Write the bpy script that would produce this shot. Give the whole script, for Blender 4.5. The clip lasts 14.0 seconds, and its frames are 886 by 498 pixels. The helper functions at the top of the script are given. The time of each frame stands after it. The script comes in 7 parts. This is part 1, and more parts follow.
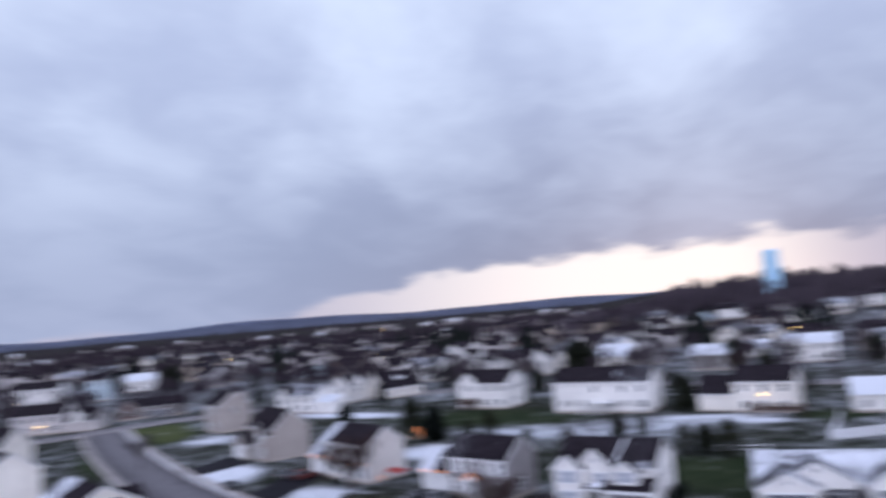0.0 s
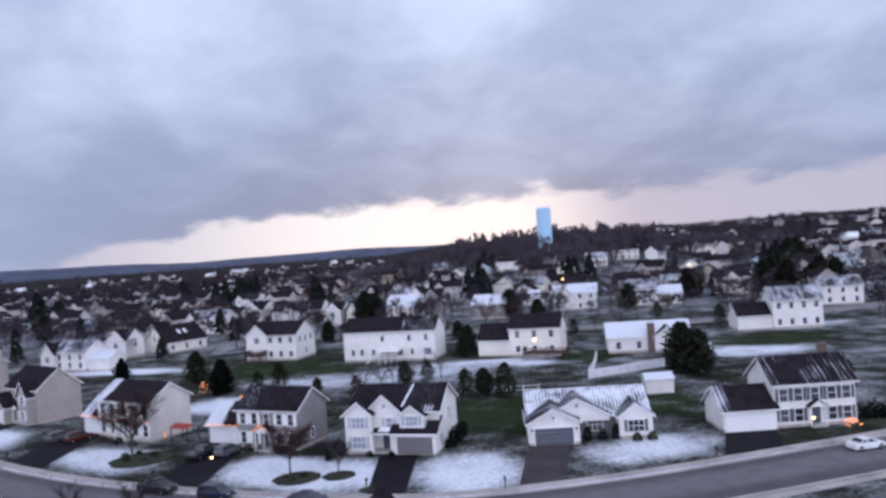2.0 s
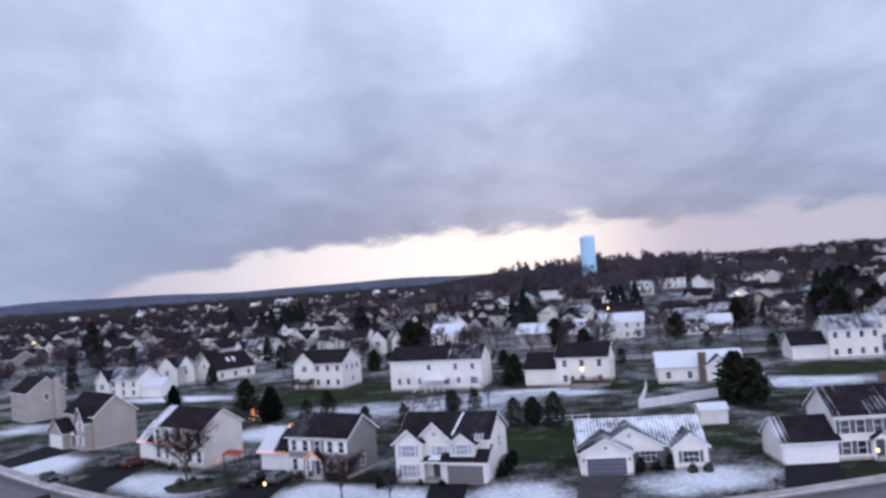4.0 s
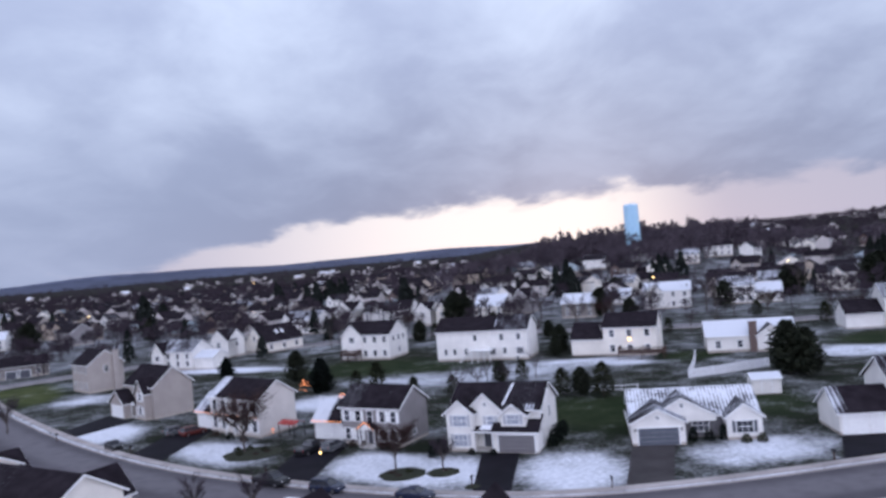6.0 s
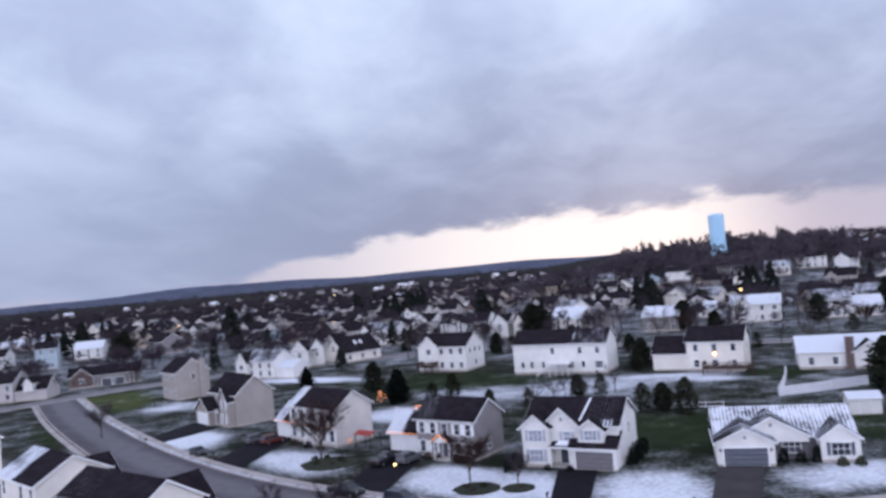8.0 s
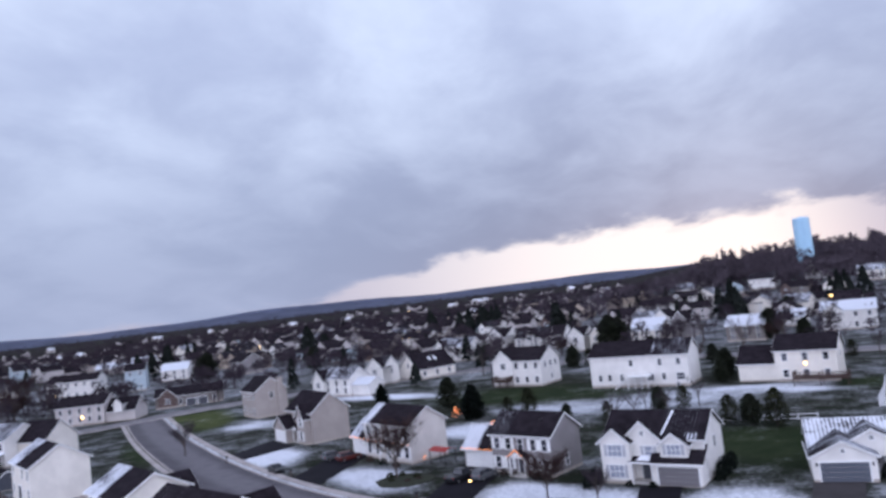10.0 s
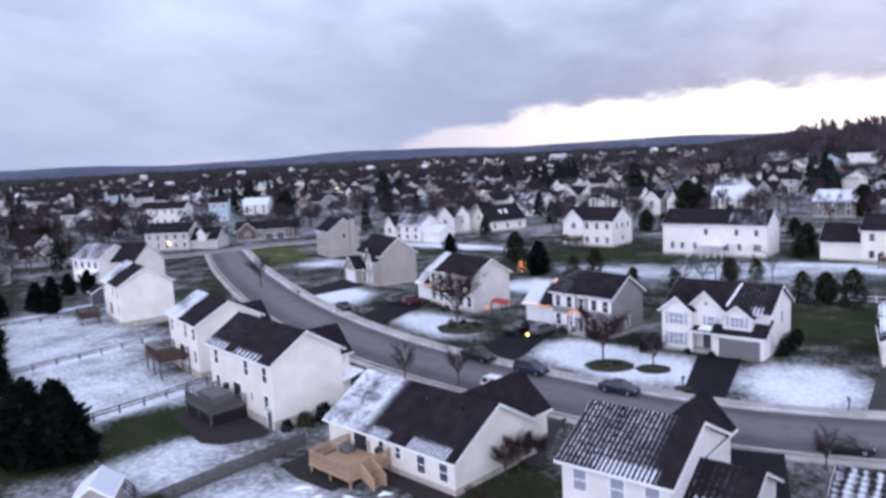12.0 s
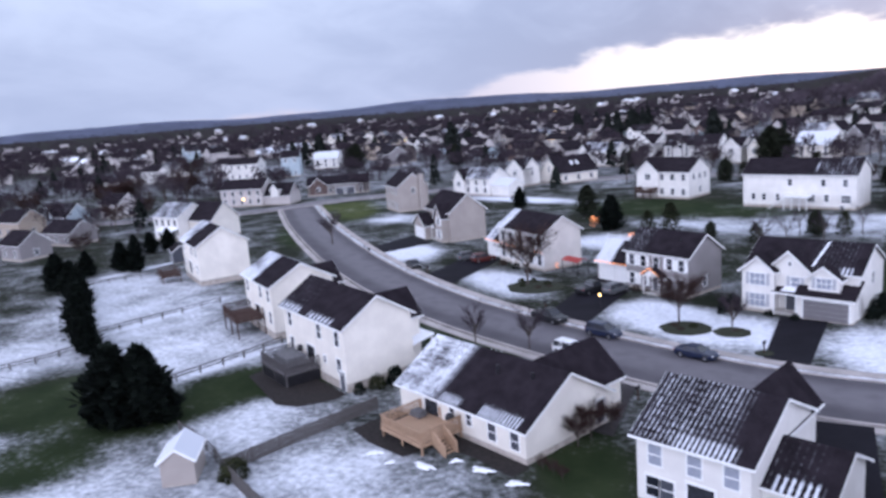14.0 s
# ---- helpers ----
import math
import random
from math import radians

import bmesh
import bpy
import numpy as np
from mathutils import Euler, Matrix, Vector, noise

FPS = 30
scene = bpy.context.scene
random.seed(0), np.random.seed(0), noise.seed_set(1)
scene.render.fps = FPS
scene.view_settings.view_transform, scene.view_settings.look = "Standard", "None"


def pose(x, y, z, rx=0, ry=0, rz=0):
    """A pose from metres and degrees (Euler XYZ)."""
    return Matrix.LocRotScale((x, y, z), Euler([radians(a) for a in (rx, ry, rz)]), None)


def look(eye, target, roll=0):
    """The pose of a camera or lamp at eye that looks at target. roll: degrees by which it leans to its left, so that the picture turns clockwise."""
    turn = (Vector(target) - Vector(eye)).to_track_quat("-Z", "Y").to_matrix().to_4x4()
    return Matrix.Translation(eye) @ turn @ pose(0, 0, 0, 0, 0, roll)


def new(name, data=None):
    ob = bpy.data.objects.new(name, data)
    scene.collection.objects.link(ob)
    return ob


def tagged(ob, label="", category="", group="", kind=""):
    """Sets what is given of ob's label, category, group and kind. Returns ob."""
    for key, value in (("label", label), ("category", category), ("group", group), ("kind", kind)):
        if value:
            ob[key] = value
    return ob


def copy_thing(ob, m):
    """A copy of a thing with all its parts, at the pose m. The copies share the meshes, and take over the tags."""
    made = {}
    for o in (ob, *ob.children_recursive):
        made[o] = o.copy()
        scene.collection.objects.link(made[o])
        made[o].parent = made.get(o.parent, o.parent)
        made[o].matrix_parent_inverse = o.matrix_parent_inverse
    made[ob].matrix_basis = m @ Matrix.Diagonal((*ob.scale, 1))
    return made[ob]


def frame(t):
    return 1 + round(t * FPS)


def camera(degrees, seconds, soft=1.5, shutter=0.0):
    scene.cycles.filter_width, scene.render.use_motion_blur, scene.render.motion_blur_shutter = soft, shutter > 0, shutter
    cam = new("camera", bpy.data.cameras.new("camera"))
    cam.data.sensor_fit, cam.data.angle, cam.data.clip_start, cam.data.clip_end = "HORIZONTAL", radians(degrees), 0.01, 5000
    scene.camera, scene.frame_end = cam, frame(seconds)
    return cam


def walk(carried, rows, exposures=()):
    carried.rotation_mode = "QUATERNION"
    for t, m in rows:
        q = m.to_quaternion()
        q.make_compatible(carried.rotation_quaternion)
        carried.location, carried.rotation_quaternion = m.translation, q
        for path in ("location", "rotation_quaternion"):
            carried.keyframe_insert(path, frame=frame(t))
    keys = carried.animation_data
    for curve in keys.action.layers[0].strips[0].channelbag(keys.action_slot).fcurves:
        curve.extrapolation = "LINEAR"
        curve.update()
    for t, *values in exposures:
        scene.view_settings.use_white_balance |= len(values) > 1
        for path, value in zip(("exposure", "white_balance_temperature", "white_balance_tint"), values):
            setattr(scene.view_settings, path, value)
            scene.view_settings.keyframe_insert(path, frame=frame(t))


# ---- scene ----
cam = camera(62.0, 14.0, soft=3.0, shutter=0.6)
# seconds; place; tilt from straight down, lean, heading
ROWS = [
    (0, 1.86, 0.88, 25.10, 94.84, 4.66, 8.24), (0.2, 1.78, 0.75, 25.18, 94.59, 3.92, -0.90), (0.4, 1.70, 0.64, 25.24, 94.42, 3.52, -6.57),
    (0.5, 1.66, 0.58, 25.26, 94.23, 3.60, -7.47), (1, 1.47, 0.32, 25.38, 91.53, 4.23, -9.31), (1.5, 1.32, 0.08, 25.40, 91.19, 3.78, -8.91),
    (2, 1.15, -0.13, 25.33, 89.81, 4.11, -8.09), (2.5, 0.95, -0.32, 25.21, 92.22, 3.23, -7.12), (3, 0.69, -0.45, 25.16, 92.52, 3.31, -6.20),
    (5.5, -0.88, -0.79, 25.45, 90.86, 4.93, -2.91), (6, -1.03, -0.75, 25.51, 90.29, 4.98, -1.73), (6.5, -1.03, -0.66, 25.54, 91.02, 5.40, -0.22),
    (7, -0.90, -0.51, 25.54, 91.18, 4.98, 1.22), (7.5, -0.72, -0.32, 25.51, 91.76, 4.94, 2.53), (8, -0.53, -0.07, 25.44, 91.74, 5.01, 4.38),
    (8.5, -0.38, 0.25, 25.34, 92.54, 5.79, 5.96), (11, 0.03, 2.15, 24.77, 93.73, 6.47, 12.27), (11.2, 0.09, 2.30, 24.82, 92.40, 6.52, 12.64),
    (11.5, 0.18, 2.57, 24.83, 85.66, 6.21, 13.75), (11.8, 0.29, 2.82, 24.93, 81.59, 4.88, 15.26), (12, 0.36, 2.98, 25.01, 82.54, 2.99, 16.20),
    (12.5, 0.46, 3.36, 25.24, 83.49, 3.32, 17.20), (13, 0.41, 3.68, 25.52, 82.45, 2.54, 18.48), (13.5, 0.25, 3.95, 25.86, 78.96, 2.66, 20.23),
    (14, 0.07, 4.21, 26.27, 78.89, 4.40, 21.45),
]
walk(cam, [(t, pose(x, y, z, rx, ry, rz)) for t, x, y, z, rx, ry, rz in ROWS], [(0.0, -0.13, 6230, 14), (11.2, -0.11, 6230, 14), (12.0, 0.24, 6230, 14), (13.2, 0.30, 6230, 14), (14.0, 0.28, 6230, 14)])

# ---------------------------------------------------------------- node helpers
def link(nt, a, b):
    nt.links.new(a, b)


def sock(nt, s, v):
    if isinstance(v, (int, float)):
        s.default_value = v
    elif isinstance(v, tuple):
        s.default_value = v
    else:
        nt.links.new(v, s)


def calc(nt, op, a, b=0.0, c=0.0, clamp=False):
    n = nt.nodes.new("ShaderNodeMath")
    n.operation, n.use_clamp = op, clamp
    for i, v in enumerate((a, b, c)):
        sock(nt, n.inputs[i], v)
    return n.outputs[0]


def ramp(nt, v, a, b, lo=0.0, hi=1.0, kind="SMOOTHSTEP"):
    n = nt.nodes.new("ShaderNodeMapRange")
    n.interpolation_type = kind
    for i, x in enumerate((v, a, b, lo, hi)):
        sock(nt, n.inputs[i], x)
    return n.outputs[0]


def blend(nt, f, a, b, mode="MIX"):
    n = nt.nodes.new("ShaderNodeMix")
    n.data_type, n.blend_type = "RGBA", mode
    sock(nt, n.inputs[0], f)
    for s, v in ((n.inputs[6], a), (n.inputs[7], b)):
        sock(nt, s, (*v, 1.0) if isinstance(v, tuple) and len(v) == 3 else v)
    return n.outputs[2]


def grain(nt, vec, scale, detail=4.0, rough=0.55, dist=0.0):
    n = nt.nodes.new("ShaderNodeTexNoise")
    if vec is not None:
        link(nt, vec, n.inputs["Vector"])
    n.inputs["Scale"].default_value, n.inputs["Detail"].default_value = scale, detail
    n.inputs["Roughness"].default_value, n.inputs["Distortion"].default_value = rough, dist
    return n.outputs["Fac"]


def stretch(nt, vec, sx, sy, sz, ox=0.0, oy=0.0, oz=0.0):
    n = nt.nodes.new("ShaderNodeMapping")
    link(nt, vec, n.inputs["Vector"])
    n.inputs["Scale"].default_value = (sx, sy, sz)
    n.inputs["Location"].default_value = (ox, oy, oz)
    return n.outputs[0]


def coord(nt, kind="Object"):
    return nt.nodes.new("ShaderNodeTexCoord").outputs[kind]


def whole(nt):
    return nt.nodes.new("ShaderNodeNewGeometry").outputs["Position"]


def chance(nt):
    return nt.nodes.new("ShaderNodeObjectInfo").outputs["Random"]


def material(name, rough=0.8, metal=0.0, spec=0.3):
    m = bpy.data.materials.new(name)
    m.use_nodes = True
    b = m.node_tree.nodes["Principled BSDF"]
    b.inputs["Roughness"].default_value, b.inputs["Metallic"].default_value = rough, metal
    b.inputs["Specular IOR Level"].default_value = spec
    return m, m.node_tree, b


def relief(nt, b, h, strength=0.4, dist=0.02):
    n = nt.nodes.new("ShaderNodeBump")
    n.inputs["Strength"].default_value, n.inputs["Distance"].default_value = strength, dist
    link(nt, h, n.inputs["Height"])
    link(nt, n.outputs[0], b.inputs["Normal"])


# ---------------------------------------------------------------- sky and light
def make_world():
    w = bpy.data.worlds.new("world")
    scene.world = w
    w.use_nodes = True
    nt = w.node_tree
    bg = nt.nodes["Background"]
    d = coord(nt, "Generated")
    sep = nt.nodes.new("ShaderNodeSeparateXYZ")
    link(nt, d, sep.inputs[0])
    x, y, z = sep.outputs
    zc = calc(nt, "MAXIMUM", z, 0.0)
    # clouds on a flat layer, so that they crowd together towards the horizon
    k = calc(nt, "ADD", zc, 0.30)
    vec = nt.nodes.new("ShaderNodeCombineXYZ")
    link(nt, calc(nt, "DIVIDE", x, k), vec.inputs[0])
    link(nt, calc(nt, "DIVIDE", y, k), vec.inputs[1])
    big = grain(nt, stretch(nt, vec.outputs[0], 1.0, 0.8, 1, 3.1, 1.4), 1.0, 3.0, 0.5, 0.3)
    mid = grain(nt, stretch(nt, vec.outputs[0], 1.9, 1.5, 1, 1.0, 7.0), 1.6, 5.0, 0.55, 0.3)
    wisp = grain(nt, stretch(nt, vec.outputs[0], 1.4, 1.2, 1, 5.0, 2.0), 4.5, 5.0, 0.6, 0.2)
    body = calc(nt, "ADD", calc(nt, "MULTIPLY", big, 0.46), calc(nt, "ADD", calc(nt, "MULTIPLY", mid, 0.46), calc(nt, "MULTIPLY", wisp, 0.08)))
    shade = ramp(nt, body, 0.36, 0.64)
    low = blend(nt, ramp(nt, calc(nt, "ARCTAN2", x, y), -0.55, 0.05), (0.40, 0.47, 0.66), (0.315, 0.365, 0.525))
    dark = blend(nt, ramp(nt, zc, 0.05, 0.38), low, (0.555, 0.645, 0.88))
    light = blend(nt, ramp(nt, zc, 0.03, 0.34), blend(nt, 0.55, low, (0.54, 0.615, 0.82)), (0.83, 0.95, 1.175))
    cloud = blend(nt, shade, dark, light)
    cloud = blend(nt, ramp(nt, y, 0.45, -0.3), cloud, (0.648, 0.695, 0.89))
    # the clear strip under the cloud deck
    az = calc(nt, "ARCTAN2", x, y)
    lift = calc(nt, "MULTIPLY", calc(nt, "SUBTRACT", mid, 0.5), 0.075)
    edge = calc(nt, "ADD", calc(nt, "ADD", ramp(nt, az, -0.52, 0.0, -0.004, 0.062), lift), calc(nt, "MULTIPLY", calc(nt, "SUBTRACT", wisp, 0.5), 0.03))
    strip = ramp(nt, calc(nt, "SUBTRACT", edge, zc), -0.010, 0.012)
    near = calc(nt, "MULTIPLY", ramp(nt, az, -0.42, 0.06), ramp(nt, az, 0.22, 0.42, 1.0, 0.0))
    haze = blend(nt, near, (0.60, 0.585, 0.71), (1.17, 1.09, 1.05))
    cloud = blend(nt, calc(nt, "MULTIPLY", strip, ramp(nt, calc(nt, "ABSOLUTE", az), 1.1, 1.5, 1.0, 0.0)), cloud, haze)
    # the evening sky is brighter behind, where the cloud is thin
    over = ramp(nt, zc, 0.48, 1.0, 1.0, 0.45)
    back = ramp(nt, y, 0.5, -0.45, 1.0, 2.75)
    glow = calc(nt, "MULTIPLY", over, back)
    sky = nt.nodes.new("ShaderNodeTexSky")
    sky.sky_type, sky.sun_disc = "NISHITA", False
    sky.sun_elevation, sky.sun_rotation = radians(4), radians(12)
    veil = nt.nodes.new("ShaderNodeVectorMath")
    veil.operation = "SCALE"
    link(nt, cloud, veil.inputs[0])
    link(nt, glow, veil.inputs["Scale"])
    mixed = blend(nt, 0.003, veil.outputs[0], sky.outputs[0])
    link(nt, mixed, bg.inputs["Color"])
    bg.inputs["Strength"].default_value = 0.95


make_world()
sun = new("sun", bpy.data.lights.new("sun", "SUN"))
sun.data.energy, sun.data.angle, sun.data.color = 0.3, radians(40), (1.0, 0.97, 0.95)
sun.matrix_world = look((0, -60, 70), (0, 60, 0))


# ---------------------------------------------------------------- materials
def siding(name, col, lap=0.13):
    m, nt, b = material(name, 0.65)
    o = coord(nt)
    stain = grain(nt, o, 0.5, 3)
    fine = grain(nt, stretch(nt, o, 1.0, 1.0, 6.0), 3.0, 3)
    c = blend(nt, ramp(nt, stain, 0.3, 0.75), tuple(v * 0.86 for v in col), col)
    c = blend(nt, ramp(nt, fine, 0.35, 0.75, 0.0, 0.25), c, tuple(v * 0.8 for v in col))
    link(nt, c, b.inputs["Base Color"])
    sep = nt.nodes.new("ShaderNodeSeparateXYZ")
    link(nt, o, sep.inputs[0])
    relief(nt, b, calc(nt, "FRACT", calc(nt, "DIVIDE", sep.outputs[2], lap)), 0.5, 0.02)
    return m


def plain(name, col, rough=0.7, metal=0.0, vary=0.15, scale=3.0, spec=0.3):
    m, nt, b = material(name, rough, metal, spec)
    o = coord(nt)
    c = blend(nt, ramp(nt, grain(nt, o, scale, 5), 0.3, 0.7), tuple(v * (1 - vary) for v in col), tuple(min(1, v * (1 + vary)) for v in col))
    c = blend(nt, ramp(nt, grain(nt, o, scale * 9, 3), 0.4, 0.8, 0.0, 0.4), c, tuple(v * (1 - vary) for v in col))
    link(nt, c, b.inputs["Base Color"])
    return m


def streaks(nt, o, u, v, off, stripes, film, lo, hi, dashes, pitch, fill=0.0):
    """Thin regular lines of snow down a slope, a film between them, and short dashes above the eave: (from, to, depth)."""
    vec = nt.nodes.new("ShaderNodeCombineXYZ")
    link(nt, calc(nt, "ADD", u, off), vec.inputs[0])
    link(nt, v, vec.inputs[1])
    broad = grain(nt, stretch(nt, vec.outputs[0], 0.45, 0.5, 1.0), 1.0, 4, 0.6)
    wob = calc(nt, "MULTIPLY", grain(nt, stretch(nt, vec.outputs[0], 1.2, 0.3, 1.0), 1.0, 2), 1.4)
    comb = calc(nt, "SINE", calc(nt, "MULTIPLY_ADD", u, pitch, wob))
    torn = grain(nt, stretch(nt, vec.outputs[0], 3.0, 3.2, 1.0), 1.0, 4, 0.65)
    comb = calc(nt, "MULTIPLY_ADD", calc(nt, "SINE", calc(nt, "MULTIPLY_ADD", v, 12.0, calc(nt, "MULTIPLY", torn, 3.0))), 0.15, calc(nt, "SUBTRACT", comb, 0.06))
    f = calc(nt, "MULTIPLY", ramp(nt, calc(nt, "MULTIPLY_ADD", torn, 3.2, calc(nt, "SUBTRACT", comb, 2.28 - fill)), 0.0, 0.8), calc(nt, "MULTIPLY", ramp(nt, broad, 0.32, 0.66, 0.35, 1.0), stripes))
    if film > 0:
        sheet = calc(nt, "ADD", calc(nt, "MULTIPLY", broad, 0.9), calc(nt, "MULTIPLY_ADD", comb, 0.10, calc(nt, "MULTIPLY", torn, 0.5)))
        f = calc(nt, "MAXIMUM", f, ramp(nt, calc(nt, "ADD", sheet, film), 0.95, 1.25, 0.0, 0.9))
    if lo is not None:
        edge = calc(nt, "MULTIPLY_ADD", broad, 1.6, calc(nt, "SUBTRACT", u, 0.8))
        f = calc(nt, "MULTIPLY", f, calc(nt, "MULTIPLY", ramp(nt, edge, lo - 0.5, lo + 0.5), ramp(nt, edge, hi - 0.7, hi + 0.7, 1.0, 0.0)))
    for a, b, deep in dashes:
        end = calc(nt, "MULTIPLY_ADD", torn, 1.1, calc(nt, "SUBTRACT", v, 0.55))
        m = calc(nt, "MULTIPLY", ramp(nt, end, deep - 0.25, deep + 0.1, 1.0, 0.0), ramp(nt, calc(nt, "MULTIPLY_ADD", torn, 2.0, calc(nt, "SUBTRACT", comb, 1.05)), -0.35, 0.45))
        m = calc(nt, "MULTIPLY", m, calc(nt, "MULTIPLY", ramp(nt, u, a - 0.2, a + 0.2), ramp(nt, u, b - 0.2, b + 0.2, 0.85, 0.0)))
        f = calc(nt, "MAXIMUM", f, m)
    return f


def roofing(name, snow=0.0, along=0, lo=None, hi=None, col=(0.018, 0.0145, 0.0180), eave=0.0, stripes=0.0, dashes=(), pitch=14.2, fill=0.0):
    """Shingles; snow lies on them in streaks that run down the slope. along: 0 for a ridge along x. lo, hi: the stretch that keeps its snow."""
    m, nt, b = material(name, 0.95, 0.0, 0.03)
    o = coord(nt)
    off = calc(nt, "MULTIPLY", chance(nt), 40.0)
    sep = nt.nodes.new("ShaderNodeSeparateXYZ")
    link(nt, o, sep.inputs[0])
    u, v = (sep.outputs[0], sep.outputs[1]) if along == 0 else (sep.outputs[1], sep.outputs[0])
    patch = grain(nt, o, 0.8, 5)
    c = blend(nt, ramp(nt, patch, 0.3, 0.7), tuple(a * 0.75 for a in col), tuple(a * 1.35 for a in col))
    c = blend(nt, ramp(nt, grain(nt, o, 9.0, 3), 0.45, 0.8, 0.0, 0.4), c, (0.036, 0.033, 0.040))
    if stripes > 0:
        c = blend(nt, streaks(nt, o, u, v, off, stripes, snow, lo, hi, dashes, pitch, fill), c, (0.72, 0.75, 0.82))
    elif snow > 0:
        vec = nt.nodes.new("ShaderNodeCombineXYZ")
        link(nt, calc(nt, "ADD", u, off), vec.inputs[0])
        link(nt, v, vec.inputs[1])
        link(nt, off, vec.inputs[2])
        wob = calc(nt, "MULTIPLY", grain(nt, stretch(nt, vec.outputs[0], 0.9, 0.35, 1.0), 1.0, 2), 5.0)
        wave = calc(nt, "MULTIPLY_ADD", calc(nt, "SINE", calc(nt, "MULTIPLY_ADD", u, 10.4, wob)), 0.13, 0.5)
        streak = calc(nt, "ADD", calc(nt, "MULTIPLY", wave, 0.62), calc(nt, "MULTIPLY", grain(nt, stretch(nt, vec.outputs[0], 2.6, 0.25, 1.0), 1.0, 3, 0.6), 0.38))
        course = calc(nt, "MULTIPLY", calc(nt, "SINE", calc(nt, "MULTIPLY", v, 19.0)), 0.035)
        broad = grain(nt, stretch(nt, vec.outputs[0], 0.35, 0.3, 1.0), 1.0, 3, 0.5)
        tiny = grain(nt, o, 6.0, 3)
        s = calc(nt, "ADD", calc(nt, "MULTIPLY", streak, 0.95), calc(nt, "ADD", calc(nt, "MULTIPLY", broad, 0.55), calc(nt, "MULTIPLY_ADD", tiny, 0.25, course)))
        s = calc(nt, "ADD", s, snow - 0.95)
        if lo is not None:
            keep = calc(nt, "MULTIPLY", ramp(nt, u, lo - 0.6, lo + 0.6), ramp(nt, u, hi - 0.8, hi + 0.8, 1.0, 0.0))
            s = calc(nt, "SUBTRACT", s, calc(nt, "MULTIPLY", calc(nt, "SUBTRACT", 1.0, keep), 0.9))
        if eave:
            s = calc(nt, "ADD", s, calc(nt, "MULTIPLY", ramp(nt, v, 1.7, 0.2), eave))
        f = ramp(nt, s, 0.26, 0.52, 0.0, 0.84)
        c = blend(nt, f, c, (0.70, 0.73, 0.80))
    link(nt, c, b.inputs["Base Color"])
    relief(nt, b, grain(nt, stretch(nt, o, 3.0, 7.0, 7.0), 2.0, 3), 0.35, 0.02)
    return m


WHITE = siding("white_siding", (0.80, 0.775, 0.745))
CREAM = siding("cream_siding", (0.83, 0.78, 0.71))
BEIGE = siding("beige_siding", (0.39, 0.345, 0.32))
PALEGREY = siding("pale_grey_siding", (0.58, 0.535, 0.52))
GREY = siding("grey_siding", (0.26, 0.24, 0.245))
BLUE = siding("pale_blue_siding", (0.42, 0.50, 0.55))
TAN = siding("tan_siding", (0.46, 0.38, 0.31))
TRIM = plain("white_trim", (0.80, 0.80, 0.80), 0.5, vary=0.05)
CONCRETE = plain("concrete", (0.40, 0.38, 0.36), 0.9, scale=1.2)
STONE = plain("foundation", (0.42, 0.37, 0.33), 0.9, scale=2.5, vary=0.25)
SHUTTER = plain("dark_shutter", (0.075, 0.08, 0.10), 0.5)
GREYDOOR = plain("grey_door", (0.17, 0.16, 0.17), 0.5, vary=0.06)
DARKDOOR = plain("slate_door", (0.10, 0.11, 0.135), 0.5, vary=0.06)
BROWN = plain("brown_wood", (0.055, 0.030, 0.024), 0.8)
DECKTAN = plain("tan_decking", (0.36, 0.24, 0.16), 0.7)
DECKGREY = plain("weathered_decking", (0.09, 0.083, 0.086), 0.85)
METAL = plain("dark_metal", (0.03, 0.03, 0.035), 0.4, 0.6)
FENCEWOOD = plain("fence_wood", (0.085, 0.077, 0.075), 0.9)
VINYL = plain("white_vinyl", (0.72, 0.73, 0.76), 0.45, vary=0.06)
SNOW = plain("snow", (0.80, 0.82, 0.87), 0.7, vary=0.06, scale=1.5)
ROOF = roofing("dark_shingles")
ROOF_DUST = roofing("dusted_shingles", 0.10)
ROOF_HALF = roofing("streaked_snow_shingles", 0.26)
ROOF_MOST = roofing("snowy_shingles", 0.42)
ROOF_FULL = roofing("snow_covered_shingles", 0.75)
ROOF_V = roofing("dark_shingles_cross", 0.0, 1)
ROOF_VS = roofing("dusted_shingles_cross", 0.16, 1)
ROOF_VM = roofing("snowy_shingles_cross", 0.42, 1)


def glass_mat():
    m, nt, b = material("window_glass", 0.12, 0.0, 0.35)
    f = chance(nt)
    link(nt, blend(nt, f, (0.012, 0.014, 0.020), (0.085, 0.09, 0.11)), b.inputs["Base Color"])
    return m


def brick_mat():
    m, nt, b = material("brick", 0.9)
    n = nt.nodes.new("ShaderNodeTexBrick")
    link(nt, stretch(nt, coord(nt), 1.0, 1.0, 1.0), n.inputs["Vector"])
    n.inputs["Scale"].default_value = 4.0
    n.inputs["Color1"].default_value, n.inputs["Color2"].default_value = (0.098, 0.066, 0.060, 1), (0.138, 0.096, 0.086, 1)
    n.inputs["Mortar"].default_value = (0.19, 0.17, 0.16, 1)
    link(nt, n.outputs[0], b.inputs["Base Color"])
    return m


def glowing(name, col, strength):
    m, nt, b = material(name, 0.5)
    b.inputs["Base Color"].default_value = (*col, 1)
    b.inputs["Emission Color"].default_value = (*col, 1)
    b.inputs["Emission Strength"].default_value = strength
    return m


